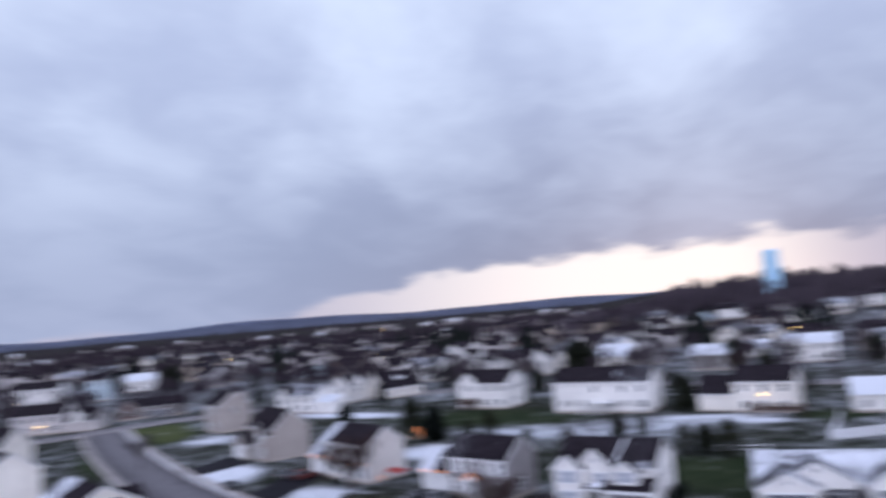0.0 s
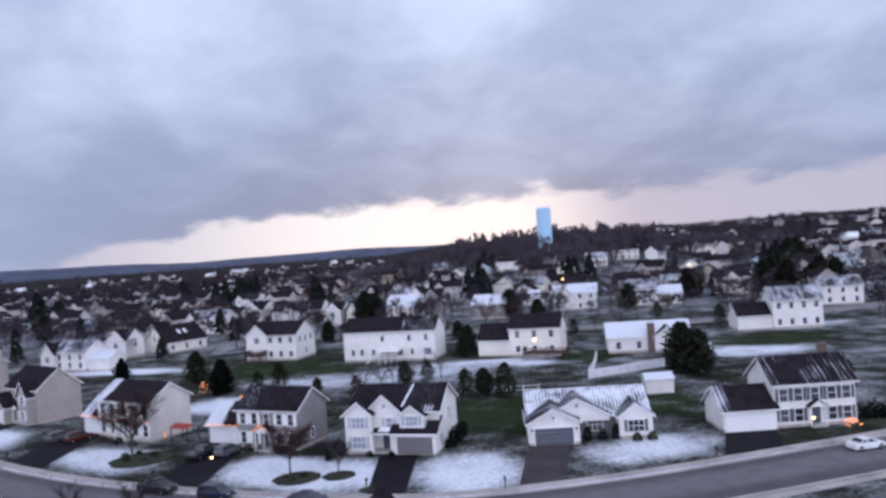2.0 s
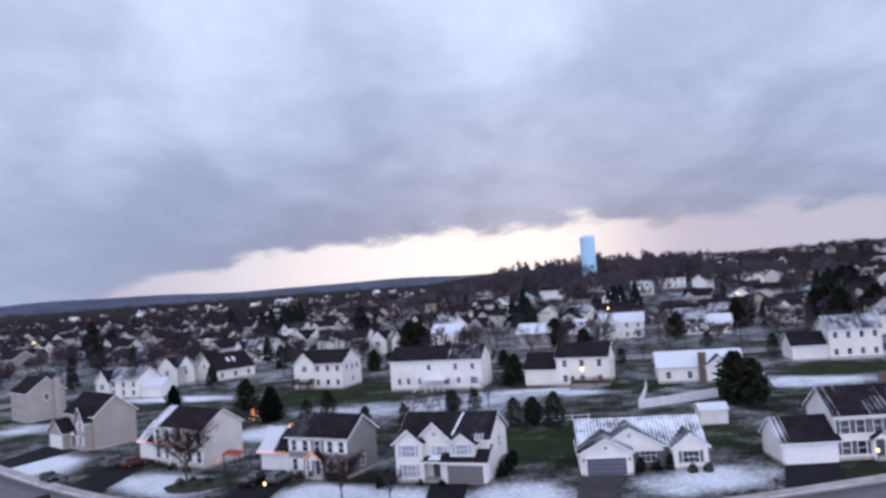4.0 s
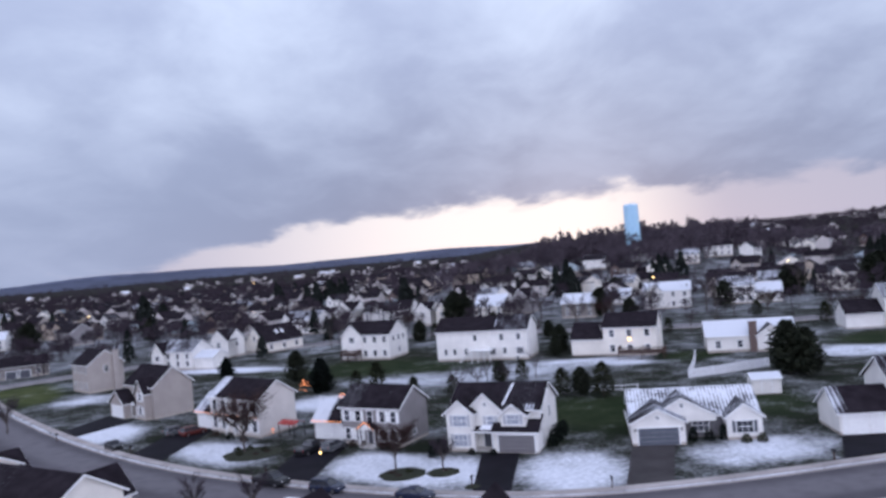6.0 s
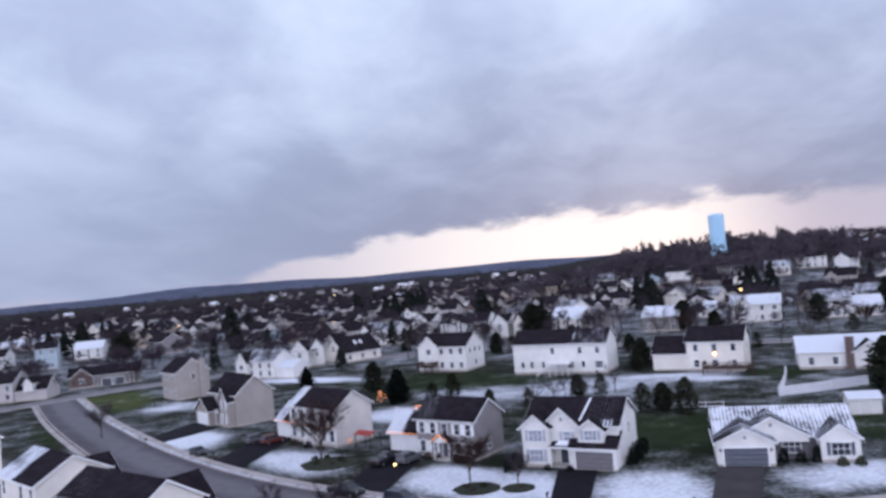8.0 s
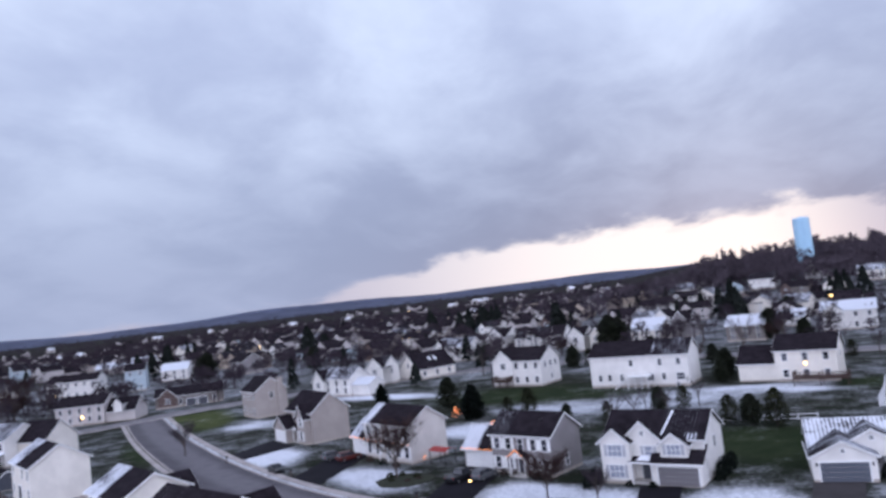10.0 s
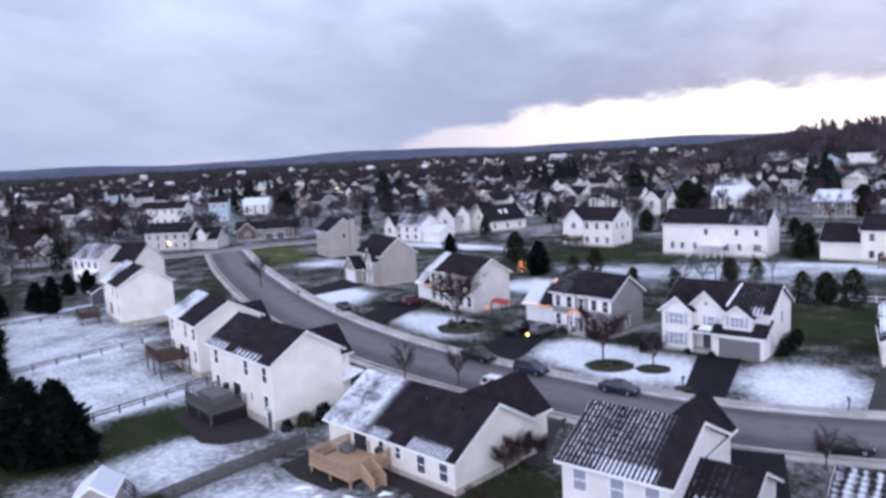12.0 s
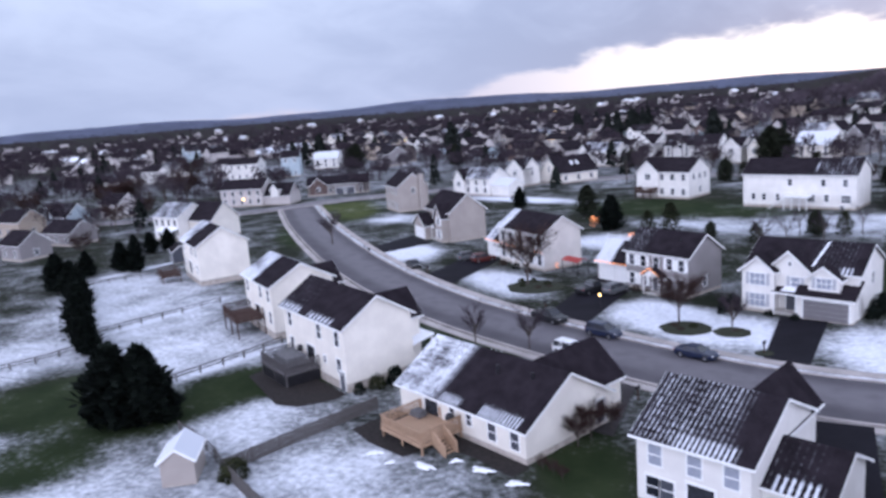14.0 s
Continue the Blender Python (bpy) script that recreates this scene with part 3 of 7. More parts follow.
def deck(label, x, y, yaw, w, d, z, mat, stairs=None, rails=True, skirt=None):
    """A raised wooden deck: floor boards, posts, rails and a flight of steps."""
    t = thing("deck", label, "deck", x, y, height(x, y), yaw)
    n = max(6, int(w / 0.28))
    board = Build().box(0, 0, -0.04, w / n - 0.03, d, 0).data("board", mat)
    for i in range(n):
        o = part("board", board, None, t)
        o.location = (i * w / n, 0, z)
    part("rim", Build().box(-0.03, -0.05, z - 0.3, w + 0.03, 0, z - 0.045).box(-0.05, 0, z - 0.3, 0, d, z - 0.045).box(w, 0, z - 0.3, w + 0.05, d, z - 0.045), mat, t)
    post = Build().box(-0.07, -0.07, 0, 0.07, 0.07, z + (1.0 if rails else -0.04)).data("post", mat)
    for u in (0.1, w / 2, w - 0.1):
        for v in (0.1, d - 0.1):
            o = part("post", post, None, t)
            o.location = (u, v, 0)
    if rails:
        for a, b in (((0, 0), (w, 0)), ((0, 0), (0, d)), ((w, 0), (w, d))):
            r = Build()
            for k in (0.18, 0.95):
                r.box(min(a[0], b[0]) - 0.035, min(a[1], b[1]) - 0.035, z + k, max(a[0], b[0]) + 0.035, max(a[1], b[1]) + 0.035, z + k + 0.08)
            ln = abs(b[0] - a[0]) + abs(b[1] - a[1])
            m = int(ln / 0.16)
            for i in range(1, m):
                px, py = a[0] + (b[0] - a[0]) * i / m, a[1] + (b[1] - a[1]) * i / m
                r.box(px - 0.03, py - 0.03, z + 0.2, px + 0.03, py + 0.03, z + 0.96)
            part("railing", r, mat, t)
    if stairs:
        u, v, du, dv = stairs
        steps = max(2, round(z / 0.18))
        for i in range(steps):
            zz = z - (i + 1) * z / (steps + 1)
            a, b = (u + du * i * 0.27, v + dv * i * 0.27), (u + du * (i + 1) * 0.27 + abs(dv) * 1.2, v + dv * (i + 1) * 0.27 + abs(du) * 1.2)
            part("step", Build().box(min(a[0], b[0]), min(a[1], b[1]), zz - 0.05, max(a[0], b[0]), max(a[1], b[1]), zz), mat, t)
        run = (steps + 0.5) * 0.27
        for off in (0.0, 1.2):
            p0 = (u + abs(dv) * off, v + abs(du) * off)
            p1 = (p0[0] + du * run, p0[1] + dv * run)
            b = Build().add([(p0[0], p0[1], z + 0.95), (p0[0] + 0.08, p0[1] + 0.08, z + 0.95), (p0[0] + 0.08, p0[1] + 0.08, z - 0.3), (p0[0], p0[1], z - 0.3),
                             (p1[0], p1[1], 0.95), (p1[0] + 0.08, p1[1] + 0.08, 0.95), (p1[0] + 0.08, p1[1] + 0.08, 0.0), (p1[0], p1[1], 0.0)],
                            [(0, 1, 2, 3), (7, 6, 5, 4), (0, 4, 5, 1), (1, 5, 6, 2), (2, 6, 7, 3), (3, 7, 4, 0)])
            part("stair_side", b, mat, t)
    # added dark panels stand in for the shade under an open deck
    if skirt:
        part("skirt", Build().box(0.05, 0.06, 0.0, w - 0.05, 0.12, z - 0.3), skirt, t)
        part("skirt", Build().box(w - 0.12, 0.13, 0.0, w - 0.06, d - 0.1, z - 0.3), skirt, t)
        part("skirt", Build().box(0.06, 0.13, 0.0, 0.12, d - 0.1, z - 0.3), skirt, t)
    return t


# ---------------------------------------------------------------- ground, roads, walks
def spread(lo, hi, step, far0, far1, grow=1.16):
    mid = list(np.arange(lo, hi + 0.01, step))
    a, s, p = [], step, lo
    while p > far0:
        s *= grow
        p -= s
        a.append(p)
    b, s, p = [], step, hi
    while p < far1:
        s *= grow
        p += s
        b.append(p)
    return np.array(a[::-1] + mid + b)


def lay(points, half, n=10):
    """A smooth line through points, as places and sideways directions."""
    p = np.array(points, float)
    out = []
    for i in range(len(p) - 1):
        a, b, c, d = p[max(i - 1, 0)], p[i], p[i + 1], p[min(i + 2, len(p) - 1)]
        for k in range(n):
            t = k / n
            out.append(0.5 * (2 * b + (c - a) * t + (2 * a - 5 * b + 4 * c - d) * t * t + (3 * b - a - 3 * c + d) * t ** 3))
    out.append(p[-1])
    o = np.array(out)
    t = np.gradient(o, axis=0)
    t /= np.linalg.norm(t, axis=1)[:, None]
    return o, np.stack([-t[:, 1], t[:, 0]], 1)


def strip(name, points, a, b, z, thick, mat, label, kind="structure"):
    """A band of ground from a to b metres to the left of a line, with a thickness."""
    o, n = lay(points, 0)
    m = Build()
    rows = []
    for q, s in zip(o, n):
        pa, pb = q + s * a, q + s * b
        za, zb = height(*pa) + z, height(*pb) + z
        rows.append([(pa[0], pa[1], za), (pb[0], pb[1], zb), (pb[0], pb[1], zb - thick), (pa[0], pa[1], za - thick)])
    vs = [v for r in rows for v in r]
    fs = []
    for i in range(len(rows) - 1):
        k = 4 * i
        fs += [(k + 1, k, k + 4, k + 5), (k + 2, k + 1, k + 5, k + 6), (k, k + 3, k + 7, k + 4)]
    m.add(vs, fs)
    ob = part(name, m, mat)
    across = ob.data.attributes.new("across", "FLOAT", "POINT")
    across.data.foreach_set("value", np.tile(np.array([a, b, b, a], np.float32), len(rows)))
    return tagged(ob, label, "", "", kind)


def patch(name, ring, z, mat, label, thick=0.1):
    b = Build().hexa(ring, z - thick, z)
    return tagged(part(name, b, mat), label, "", "", "structure")


STREET = [(-119, 186), (-96, 155.5), (-71, 125.5), (-54, 107.3), (-40.6, 95), (-28.2, 85.8), (-16.8, 79), (-5.4, 73.2), (5, 69.4), (16, 67.8), (30, 68.0), (48, 70), (70, 73), (110, 79)]
BACK_STREET = [(-260, 146), (-190, 160), (-152, 170), (-133, 178), (-124, 187.5), (-115, 198), (-104, 207), (-90, 216), (-50, 232), (-10, 236), (25, 220), (65, 199), (110, 190), (170, 194), (260, 215)]


def make_ground():
    xs, ys = spread(-150, 120, 1.0, -4300, 4300, 1.2), spread(15, 215, 1.0, -3000, 4600, 1.2)
    gx, gy = np.meshgrid(xs, ys)
    gz = land(gx, gy)
    nx, ny = len(xs), len(ys)
    me = bpy.data.meshes.new("ground")
    idx = np.arange(nx * ny).reshape(ny, nx)
    quads = np.stack([idx[:-1, :-1], idx[:-1, 1:], idx[1:, 1:], idx[1:, :-1]], -1).reshape(-1, 4)
    me.from_pydata(np.stack([gx, gy, gz], -1).reshape(-1, 3).tolist(), [], quads.tolist())

    def blob(x, y, rx, ry, turn, soft=0.5):
        a = radians(turn)
        u = ((gx - x) * math.cos(a) + (gy - y) * math.sin(a)) / rx
        v = (-(gx - x) * math.sin(a) + (gy - y) * math.cos(a)) / ry
        return 1 - smooth01(1 - soft, 1 + soft, np.sqrt(u * u + v * v))

    snow = 0.400 + 0.05 * smooth01(190, 260, gy) - 0.20 * smooth01(400, 680, np.hypot(gx, gy))
    green = np.full(gx.shape, 0.35) * (1 - smooth01(200, 320, gy))
    for x, y, rx, ry, turn, amount in LYING_SNOW:
        k = blob(x, y, rx, ry, turn)
        snow = snow * (1 - k) + amount * k
    for x, y, rx, ry, turn in GREEN_LAWN:
        k = blob(x, y, rx, ry, turn)
        green = green * (1 - k) + k * (2.0 if (x, y) in FRESH_LAWN else 1.0)
        snow = snow * (1 - k) + 0.32 * k
    line, side = lay(STREET, 0, 6)
    near = np.full(gx.shape, 99.0)
    for q, s in zip(line, side):
        along = np.hypot(gx - q[0], gy - q[1])
        near = np.minimum(near, np.where((gx - q[0]) * s[0] + (gy - q[1]) * s[1] > 0, along, 99.0))
    verge = smooth01(4.4, 4.9, near) * (1 - smooth01(5.8, 6.8, near))
    snow = np.maximum(snow, 0.64 * verge)
    for name, val in (("snow", snow), ("green", green)):
        at = me.attributes.new(name, "FLOAT", "POINT")
        at.data.foreach_set("value", val.astype(np.float32).ravel())
    me.materials.append(GROUND)
    me.shade_smooth()
    tagged(new("ground", me), "green and brown lawns under thin patchy snow", "", "", "structure")


LYING_SNOW = [
    (-3.0, 87.0, 10.5, 5.5, -28, 0.69), (-9.0, 92.0, 6, 4, -30, 0.68), (-32.0, 105.0, 9, 4.5, -42, 0.70), (-57.0, 126.0, 10, 5, -50, 0.70),
    (14.0, 81.0, 6.0, 7.5, 0, 0.69), (36.0, 82.5, 8, 4.5, 5, 0.62), (36.0, 152.0, 20, 5, -14, 0.66),
]
LYING_SNOW += [
    (8.0, 152.0, 26, 11, -18, 0.56), (-20.0, 134.0, 9, 6, -30, 0.66), (-50.0, 190.0, 22, 4, -25, 0.70), (85.0, 140.0, 12, 8, 0, 0.64), (110.0, 166.0, 14, 6, 0, 0.56),
    (-80.0, 165.0, 9, 6, -40, 0.58), (-39.1, 39.8, 14, 9, 20, 0.55), (-45.8, 56.1, 13, 7, -30, 0.61),
]
LYING_SNOW += [
    (-150.0, 188.0, 55, 30, 0, 0.40), (-60.1, 69.4, 15, 9, -30, 0.60), (-83.0, 86.8, 18, 12, -30, 0.60), (-96.0, 98.0, 14, 9, -30, 0.575), (-58.2, 46.5, 9, 6, 0, 0.57), (-27.0, 46.5, 8, 5, -20, 0.57), (-18.5, 46.5, 6, 3.5, -25, 0.50), (-52.4, 67.7, 7.5, 0.8, 68, 0.8), (-74.8, 82.8, 9, 0.8, 75, 0.8), (-75.5, 63.6, 7, 0.8, 62, 0.8), (-104.8, 109, 11, 0.9, 72, 0.75), (-81.1, 63.7, 10, 8, 0, 0.58), (-52.0, 108.0, 5, 2, -45, 0.6),
]
FRESH_LAWN = ((-97.0, 180.0), (-108, 186))
GREEN_LAWN = [
    (-97.0, 180.0, 19, 7, -62), (-108, 186, 7, 5, -60), (-14.0, 172.0, 26, 12, -22), (24.0, 108.0, 10, 14, 10), (46.0, 108.0, 7, 12, 0), (-44.8, 63.7, 5, 9, -60), (-60.1, 57.0, 8, 5, -20),
    (-32.5, 80.5, 7, 2.4, -38), (-45.5, 92.0, 7, 2.4, -44), (-60.0, 106.5, 8, 2.6, -48), (-92.0, 141.0, 14, 3.5, -52), (-10.0, 52.5, 3.5, 7, 20), (-52.5, 51.5, 7, 4.5, 20), (-64.0, 53.5, 8, 6, 0), (-54.0, 43.0, 6, 5, 0), (-47.5, 58.0, 3.5, 7, -20), (-8.0, 113.0, 7, 4, -30),
    (-39.1, 90.5, 6, 2.5, -45), (-86.0, 140.0, 9, 4, -55), (52.0, 150.0, 8, 6, 0), (95.0, 150.0, 12, 9, 0), (12.0, 104.0, 5, 10, 0), (-60.1, 52.2, 7, 5, 0), (-26.0, 78.0, 5, 2.5, -30),
]
make_ground()

strip("road", STREET, -4.4, 4.5, 0.05, 0.4, ROAD, "worn grey asphalt street with pale tyre tracks")
strip("kerb_far", STREET, 4.5, 4.8, 0.17, 0.5, WALK, "pale concrete kerb beside the street")
strip("kerb_near", STREET, -4.7, -4.4, 0.17, 0.5, WALK, "pale concrete kerb beside the street")
strip("pavement_far", STREET, 5.6, 6.8, 0.10, 0.4, WALK, "pale concrete footpath with snow along it")
strip("pavement_near", STREET, -6.0, -4.95, 0.07, 0.4, WALK, "pale concrete footpath")
strip("road_back", BACK_STREET, -4.6, 4.6, 0.05, 0.4, ROAD_PALE, "grey asphalt back street")
strip("kerb_back", BACK_STREET, -4.95, -4.6, 0.16, 0.4, WALK, "pale concrete kerb of the back street")

# driveways
patch("driveway_1", [(2.2, 77.2), (6.2, 76.3), (9.0, 90.1), (4.4, 91.6)], 0.09, DRIVE, "fresh black asphalt driveway")
patch("driveway_2", [(-22.0, 89.4), (-16.4, 86.2), (-13.0, 104.9), (-19.0, 109.9)], 0.09, DRIVE, "fresh black asphalt driveway")
patch("driveway_3", [(-45.8, 107.8), (-39.6, 102.4), (-37, 121.5), (-43, 126.5)], 0.09, DRIVE, "fresh black asphalt driveway")
patch("driveway_4", [(17.6, 73.4), (22.6, 73.6), (27.6, 87.6), (22.6, 88.6)], 0.09, DRIVE_OLD, "old grey asphalt driveway")
patch("driveway_5", [(42.0, 76.6), (49.6, 77.6), (52.6, 83.6), (46.4, 84.6)], 0.09, DRIVE, "fresh black asphalt driveway")
patch("driveway_6", [(-66.4, 129.5), (-62, 124.2), (-55.5, 134), (-63, 142)], 0.09, DRIVE, "fresh black asphalt driveway")
patch("driveway_7", [(3.0, 64.2), (9.5, 63.4), (8.0, 48), (2.5, 49)], 0.09, DRIVE, "black asphalt driveway")
patch("driveway_8", [(-13.5, 70.8), (-8.5, 68.2), (-9, 58), (-13.2, 59.5)], 0.09, DRIVE_OLD, "grey asphalt driveway")


# ---------------------------------------------------------------- houses of the street
def house(label, x, y, yaw):
    return thing("house", label, "house", x, y, height(x, y), yaw)


def porch_gable(h, u0, u1, v, z, r, depth=1.4):
    """A small gabled roof on two posts over a front door."""
    m = (u0 + u1) / 2
    b = Build()
    b.slab([(m, v - depth, z + r), (m, v, z + r), (u0 - 0.2, v, z), (u0 - 0.2, v - depth, z)], 0.12)
    b.slab([(u1 + 0.2, v - depth, z), (u1 + 0.2, v, z), (m, v, z + r), (m, v - depth, z + r)], 0.12)
    part("porch_roof", b, ROOF, h)
    part("pediment", Build().add([(u0, v - depth + 0.1, z - 0.1), (u1, v - depth + 0.1, z - 0.1), (m, v - depth + 0.1, z + r - 0.16), (u0, v - depth + 0.2, z - 0.1), (u1, v - depth + 0.2, z - 0.1), (m, v - depth + 0.2, z + r - 0.16)],
                                 [(0, 1, 2), (5, 4, 3), (0, 3, 4, 1), (1, 4, 5, 2), (2, 5, 3, 0)]), TRIM, h)
    posts(h, (u0 + 0.1, u1 - 0.1), v - depth + 0.2, 0.2, z - 0.1)
    part("porch_step", Build().box(u0, v - depth, -0.1, u1, v, 0.3), CONCRETE, h)


def bulbs(h, line, n, mat, name="light_string", label="glowing orange string of festive lights"):
    b = Build()
    p = [Vector(q) for q in line]
    for a, c in zip(p, p[1:]):
        b.tube(a, c, 0.014, 0.014, 4)
        for i in range(n):
            q = a.lerp(c, (i + 0.5) / n)
            b.box(q.x - 0.045, q.y - 0.045, q.z - 0.075, q.x + 0.045, q.y + 0.045, q.z + 0.03)
    part(name, b, mat, h, label)


def house_f():
    h = house("white two-storey house with dark roofs and a grey garage door", 0.4, 94.1, -23.5)
    volume(h, 0.0, 1.6, 11.9, 10.3, 5.1, 2.5, WHITE, ROOF_F)
    part("snow_line", Build().slab([(6.9, 2.0, 5.50), (7.15, 2.0, 5.50), (7.75, 5.7, 7.63), (7.5, 5.7, 7.63)], 0.1), SNOW, h, "line of snow in a roof valley")
    s = volume(h, 0.0, 0.0, 3.6, 5.2, 5.0, 1.5, WHITE, ROOF_VS, "v")
    row_of(h, s, "f", (1.8,), 3.25, 1.7, 1.35, 2, SHUTTER_GREY, BLIND)
    row_of(h, s, "f", (1.8,), 0.75, 1.7, 1.45, 2, SHUTTER_GREY, BLIND)
    c = volume(h, 2.4, 1.0, 7.4, 5.8, 4.9, 2.3, WHITE, ROOF_VS, "v", z0=2.4, base=0)
    window(h, c, "f", 3.2, 3.2, 0.9, 1.1, 1, SHUTTER_GREY, None, BLIND)
    window(h, c, "f", 2.6, 5.6, 0.4, 0.4, 0)
    g = (6.2, -0.2, 11.9, 3.2)
    part("wall", Build().box(6.2, -0.2, 0.2, 11.9, 3.2, 2.6), WHITE, h)
    part("foundation", Build().box(6.22, -0.18, -0.3, 11.88, 3.1, 0.22), STONE, h)
    shed_roof(h, 6.0, -0.6, 12.2, 2.4, 2.75, 4.3, ROOF_DUST)
    garage_door(h, g, "f", 3.0, 0.1, 4.6, 2.1, GREYDOOR)
    d = volume(h, 7.2, 0.3, 10.4, 4.2, 4.75, 1.2, WHITE, ROOF_VS, "v", z0=3.0, base=0)
    row_of(h, d, "f", (1.6,), 3.5, 1.5, 1.15, 2, SHUTTER_GREY, BLIND)
    shed_roof(h, 3.3, -0.1, 6.3, 1.8, 2.7, 3.4, ROOF)
    part("snow_patch", Build().slab([(4.3, 0.1, 2.88), (5.9, 0.1, 2.88), (5.7, 1.1, 3.25), (4.6, 1.1, 3.25)], 0.08), SNOW, h, "patch of snow on a porch roof")
    posts(h, (3.6, 6.0), 0.1, 0.0, 2.6)
    full = (0, 1.6, 11.9, 10.3)
    door(h, full, "f", 4.9, 0.3)
    row_of(h, full, "r", (4.8,), 3.2, 0.7, 1.3)
    row_of(h, full, "r", (6.2,), 0.9, 0.6, 0.7)
    part("downpipe", Build().tube((11.97, 1.7, 0.2), (11.97, 1.7, 4.9), 0.05, 0.05, 6), TRIM, h)
    for u in (3.2, 9.8):
        part("vent", Build().tube((u, 7.2, 6.6), (u, 7.2, 7.5), 0.09, 0.09, 8), METAL, h)
    part("porch_step", Build().box(3.6, 0.2, -0.1, 6.0, 1.58, 0.28), CONCRETE, h)


def house_d():
    h = house("grey-beige two-storey house with white shutters trim and festive lights", -14.1, 103.4, -32)
    s = volume(h, 0, 0, 9.8, 7.0, 5.3, 2.35, GREY, ROOF_D)
    row_of(h, s, "f", (1.0, 2.9, 7.0, 8.8), 3.3, 0.85, 1.45, 1, TRIM)
    row_of(h, s, "f", (1.0, 2.9, 7.0, 8.8), 0.75, 0.85, 1.5, 1, TRIM)
    window(h, s, "f", 4.9, 3.3, 0.85, 1.45, 1)
    door(h, s, "f", 4.9, 0.3)
    porch_gable(h, 3.7, 6.3, 0.0, 2.55, 0.95)
    bulbs(h, [(3.5, -1.45, 2.6), (4.95, -1.45, 3.6), (6.5, -1.45, 2.6)], 8, ORANGE)
    g = volume(h, -6.4, 1.4, -0.02, 7.4, 2.7, 2.5, GREY, ROOF_DG)
    garage_door(h, g, "f", 1.75, 0.05, 2.6, 2.1, TRIM)
    garage_door(h, g, "f", 4.75, 0.05, 2.6, 2.1, TRIM)
    bulbs(h, [(-6.6, 0.95, 2.75), (-0.1, 0.95, 2.75)], 18, ORANGE)
    row_of(h, s, "r", (3.4,), 1.0, 0.8, 1.3)
    part("vent", Build().tube((7.3, 2.0, 6.3), (7.3, 2.0, 7.1), 0.12, 0.12, 8), METAL, h)


def house_e():
    h = house("cream two-storey house with orange festive lights and a garage wing", -37.0, 119.6, -40.5)
    s = volume(h, 0, 0, 12.4, 7.2, 5.8, 2.3, ECRU, ROOF_E)
    row_of(h, s, "f", (1.2, 3.6, 9.2, 11.4), 3.6, 1.05, 1.6, 1, TRIM)
    row_of(h, s, "f", (1.2, 3.6, 9.2, 11.4), 0.85, 1.05, 1.7, 1, TRIM)
    window(h, s, "f", 6.4, 3.6, 0.95, 1.5)
    door(h, s, "f", 6.4, 0.3)
    porch_gable(h, 5.2, 7.6, 0.0, 2.5, 0.8, 1.1)
    bulbs(h, [(0.1, -0.1, 2.95), (12.3, -0.1, 2.95)], 26, ORANGE)
    part("trim", Build().box(0.0, -0.06, 3.0, 12.4, -0.01, 3.14), TRIM, h)
    g = volume(h, -5.6, 1.0, -0.02, 7.0, 2.8, 2.5, ECRU, ROOF_EG)
    garage_door(h, g, "f", 2.8, 0.05, 4.6, 2.1, TRIM)
    bulbs(h, [(-5.8, 0.55, 2.8), (-0.1, 0.55, 2.8)], 12, ORANGE)


def house_g():
    h = house("beige two-storey house with a steep dark gabled roof", -59.6, 142.4, -45)
    s = volume(h, 0, 0, 11.6, 7.6, 5.9, 3.1, BEIGE, ROOF_DUST)
    b = volume(h, 7.2, -1.3, 10.8, 3.5, 5.0, 2.3, BEIGE, ROOF_V, "v")
    row_of(h, b, "f", (1.8,), 3.4, 1.4, 1.4, 2, TRIM)
    row_of(h, b, "f", (1.8,), 0.8, 1.4, 1.5, 2, TRIM)
    row_of(h, s, "f", (5.6,), 3.6, 0.9, 1.3)
    door(h, s, "f", 5.9, 0.3)
    porch_gable(h, 4.8, 7.0, 0.0, 2.5, 0.9)
    g = volume(h, -1.5, -2.4, 4.6, 4.5, 2.8, 2.2, BEIGE, ROOF_V, "v")
    garage_door(h, g, "f", 3.05, 0.05, 4.6, 2.1, TRIM)


def house_r():
    h = house("white ranch house with a snowy roof and a dark garage door", 23.6, 91.4, -12)
    s = volume(h, 0, 0, 15.0, 8.6, 2.8, 2.5, WHITE, ROOF_R)
    g = volume(h, -0.3, -3.2, 6.0, 4.2, 2.8, 1.6, WHITE, ROOF_RG, "v", over=0.28)
    garage_door(h, g, "f", 3.15, 0.05, 4.7, 2.1, DARKDOOR)
    window(h, g, "f", 3.15, 3.2, 0.35, 0.35, 0)
    for u in (0.15, 5.6):
        part("wall_lamp", Build().box(u - 0.1, -3.35, 1.8, u + 0.1, -3.2, 2.15), METAL, h)
    c = volume(h, 2.0, -0.9, 10.0, 5.0, 2.9, 2.2, WHITE, ROOF_RG, "v", z0=2.2, base=0, over=0.28)
    window(h, c, "f", 4.0, 4.0, 0.4, 0.4, 0)
    part("stone_front", Build().box(6.02, -0.12, 0.1, 10.9, -0.02, 2.7), GREYSTONE, h)
    row_of(h, (6.0, -0.12, 10.9, 1), "f", (2.2,), 0.8, 1.9, 1.4, 2)
    r = volume(h, 11.0, -1.8, 15.1, 4.2, 2.8, 1.5, WHITE, ROOF_RG, "v", over=0.28)
    row_of(h, r, "f", (2.05,), 0.85, 1.9, 1.4, 2, SHUTTER)
    door(h, s, "f", 10.3, 0.2)


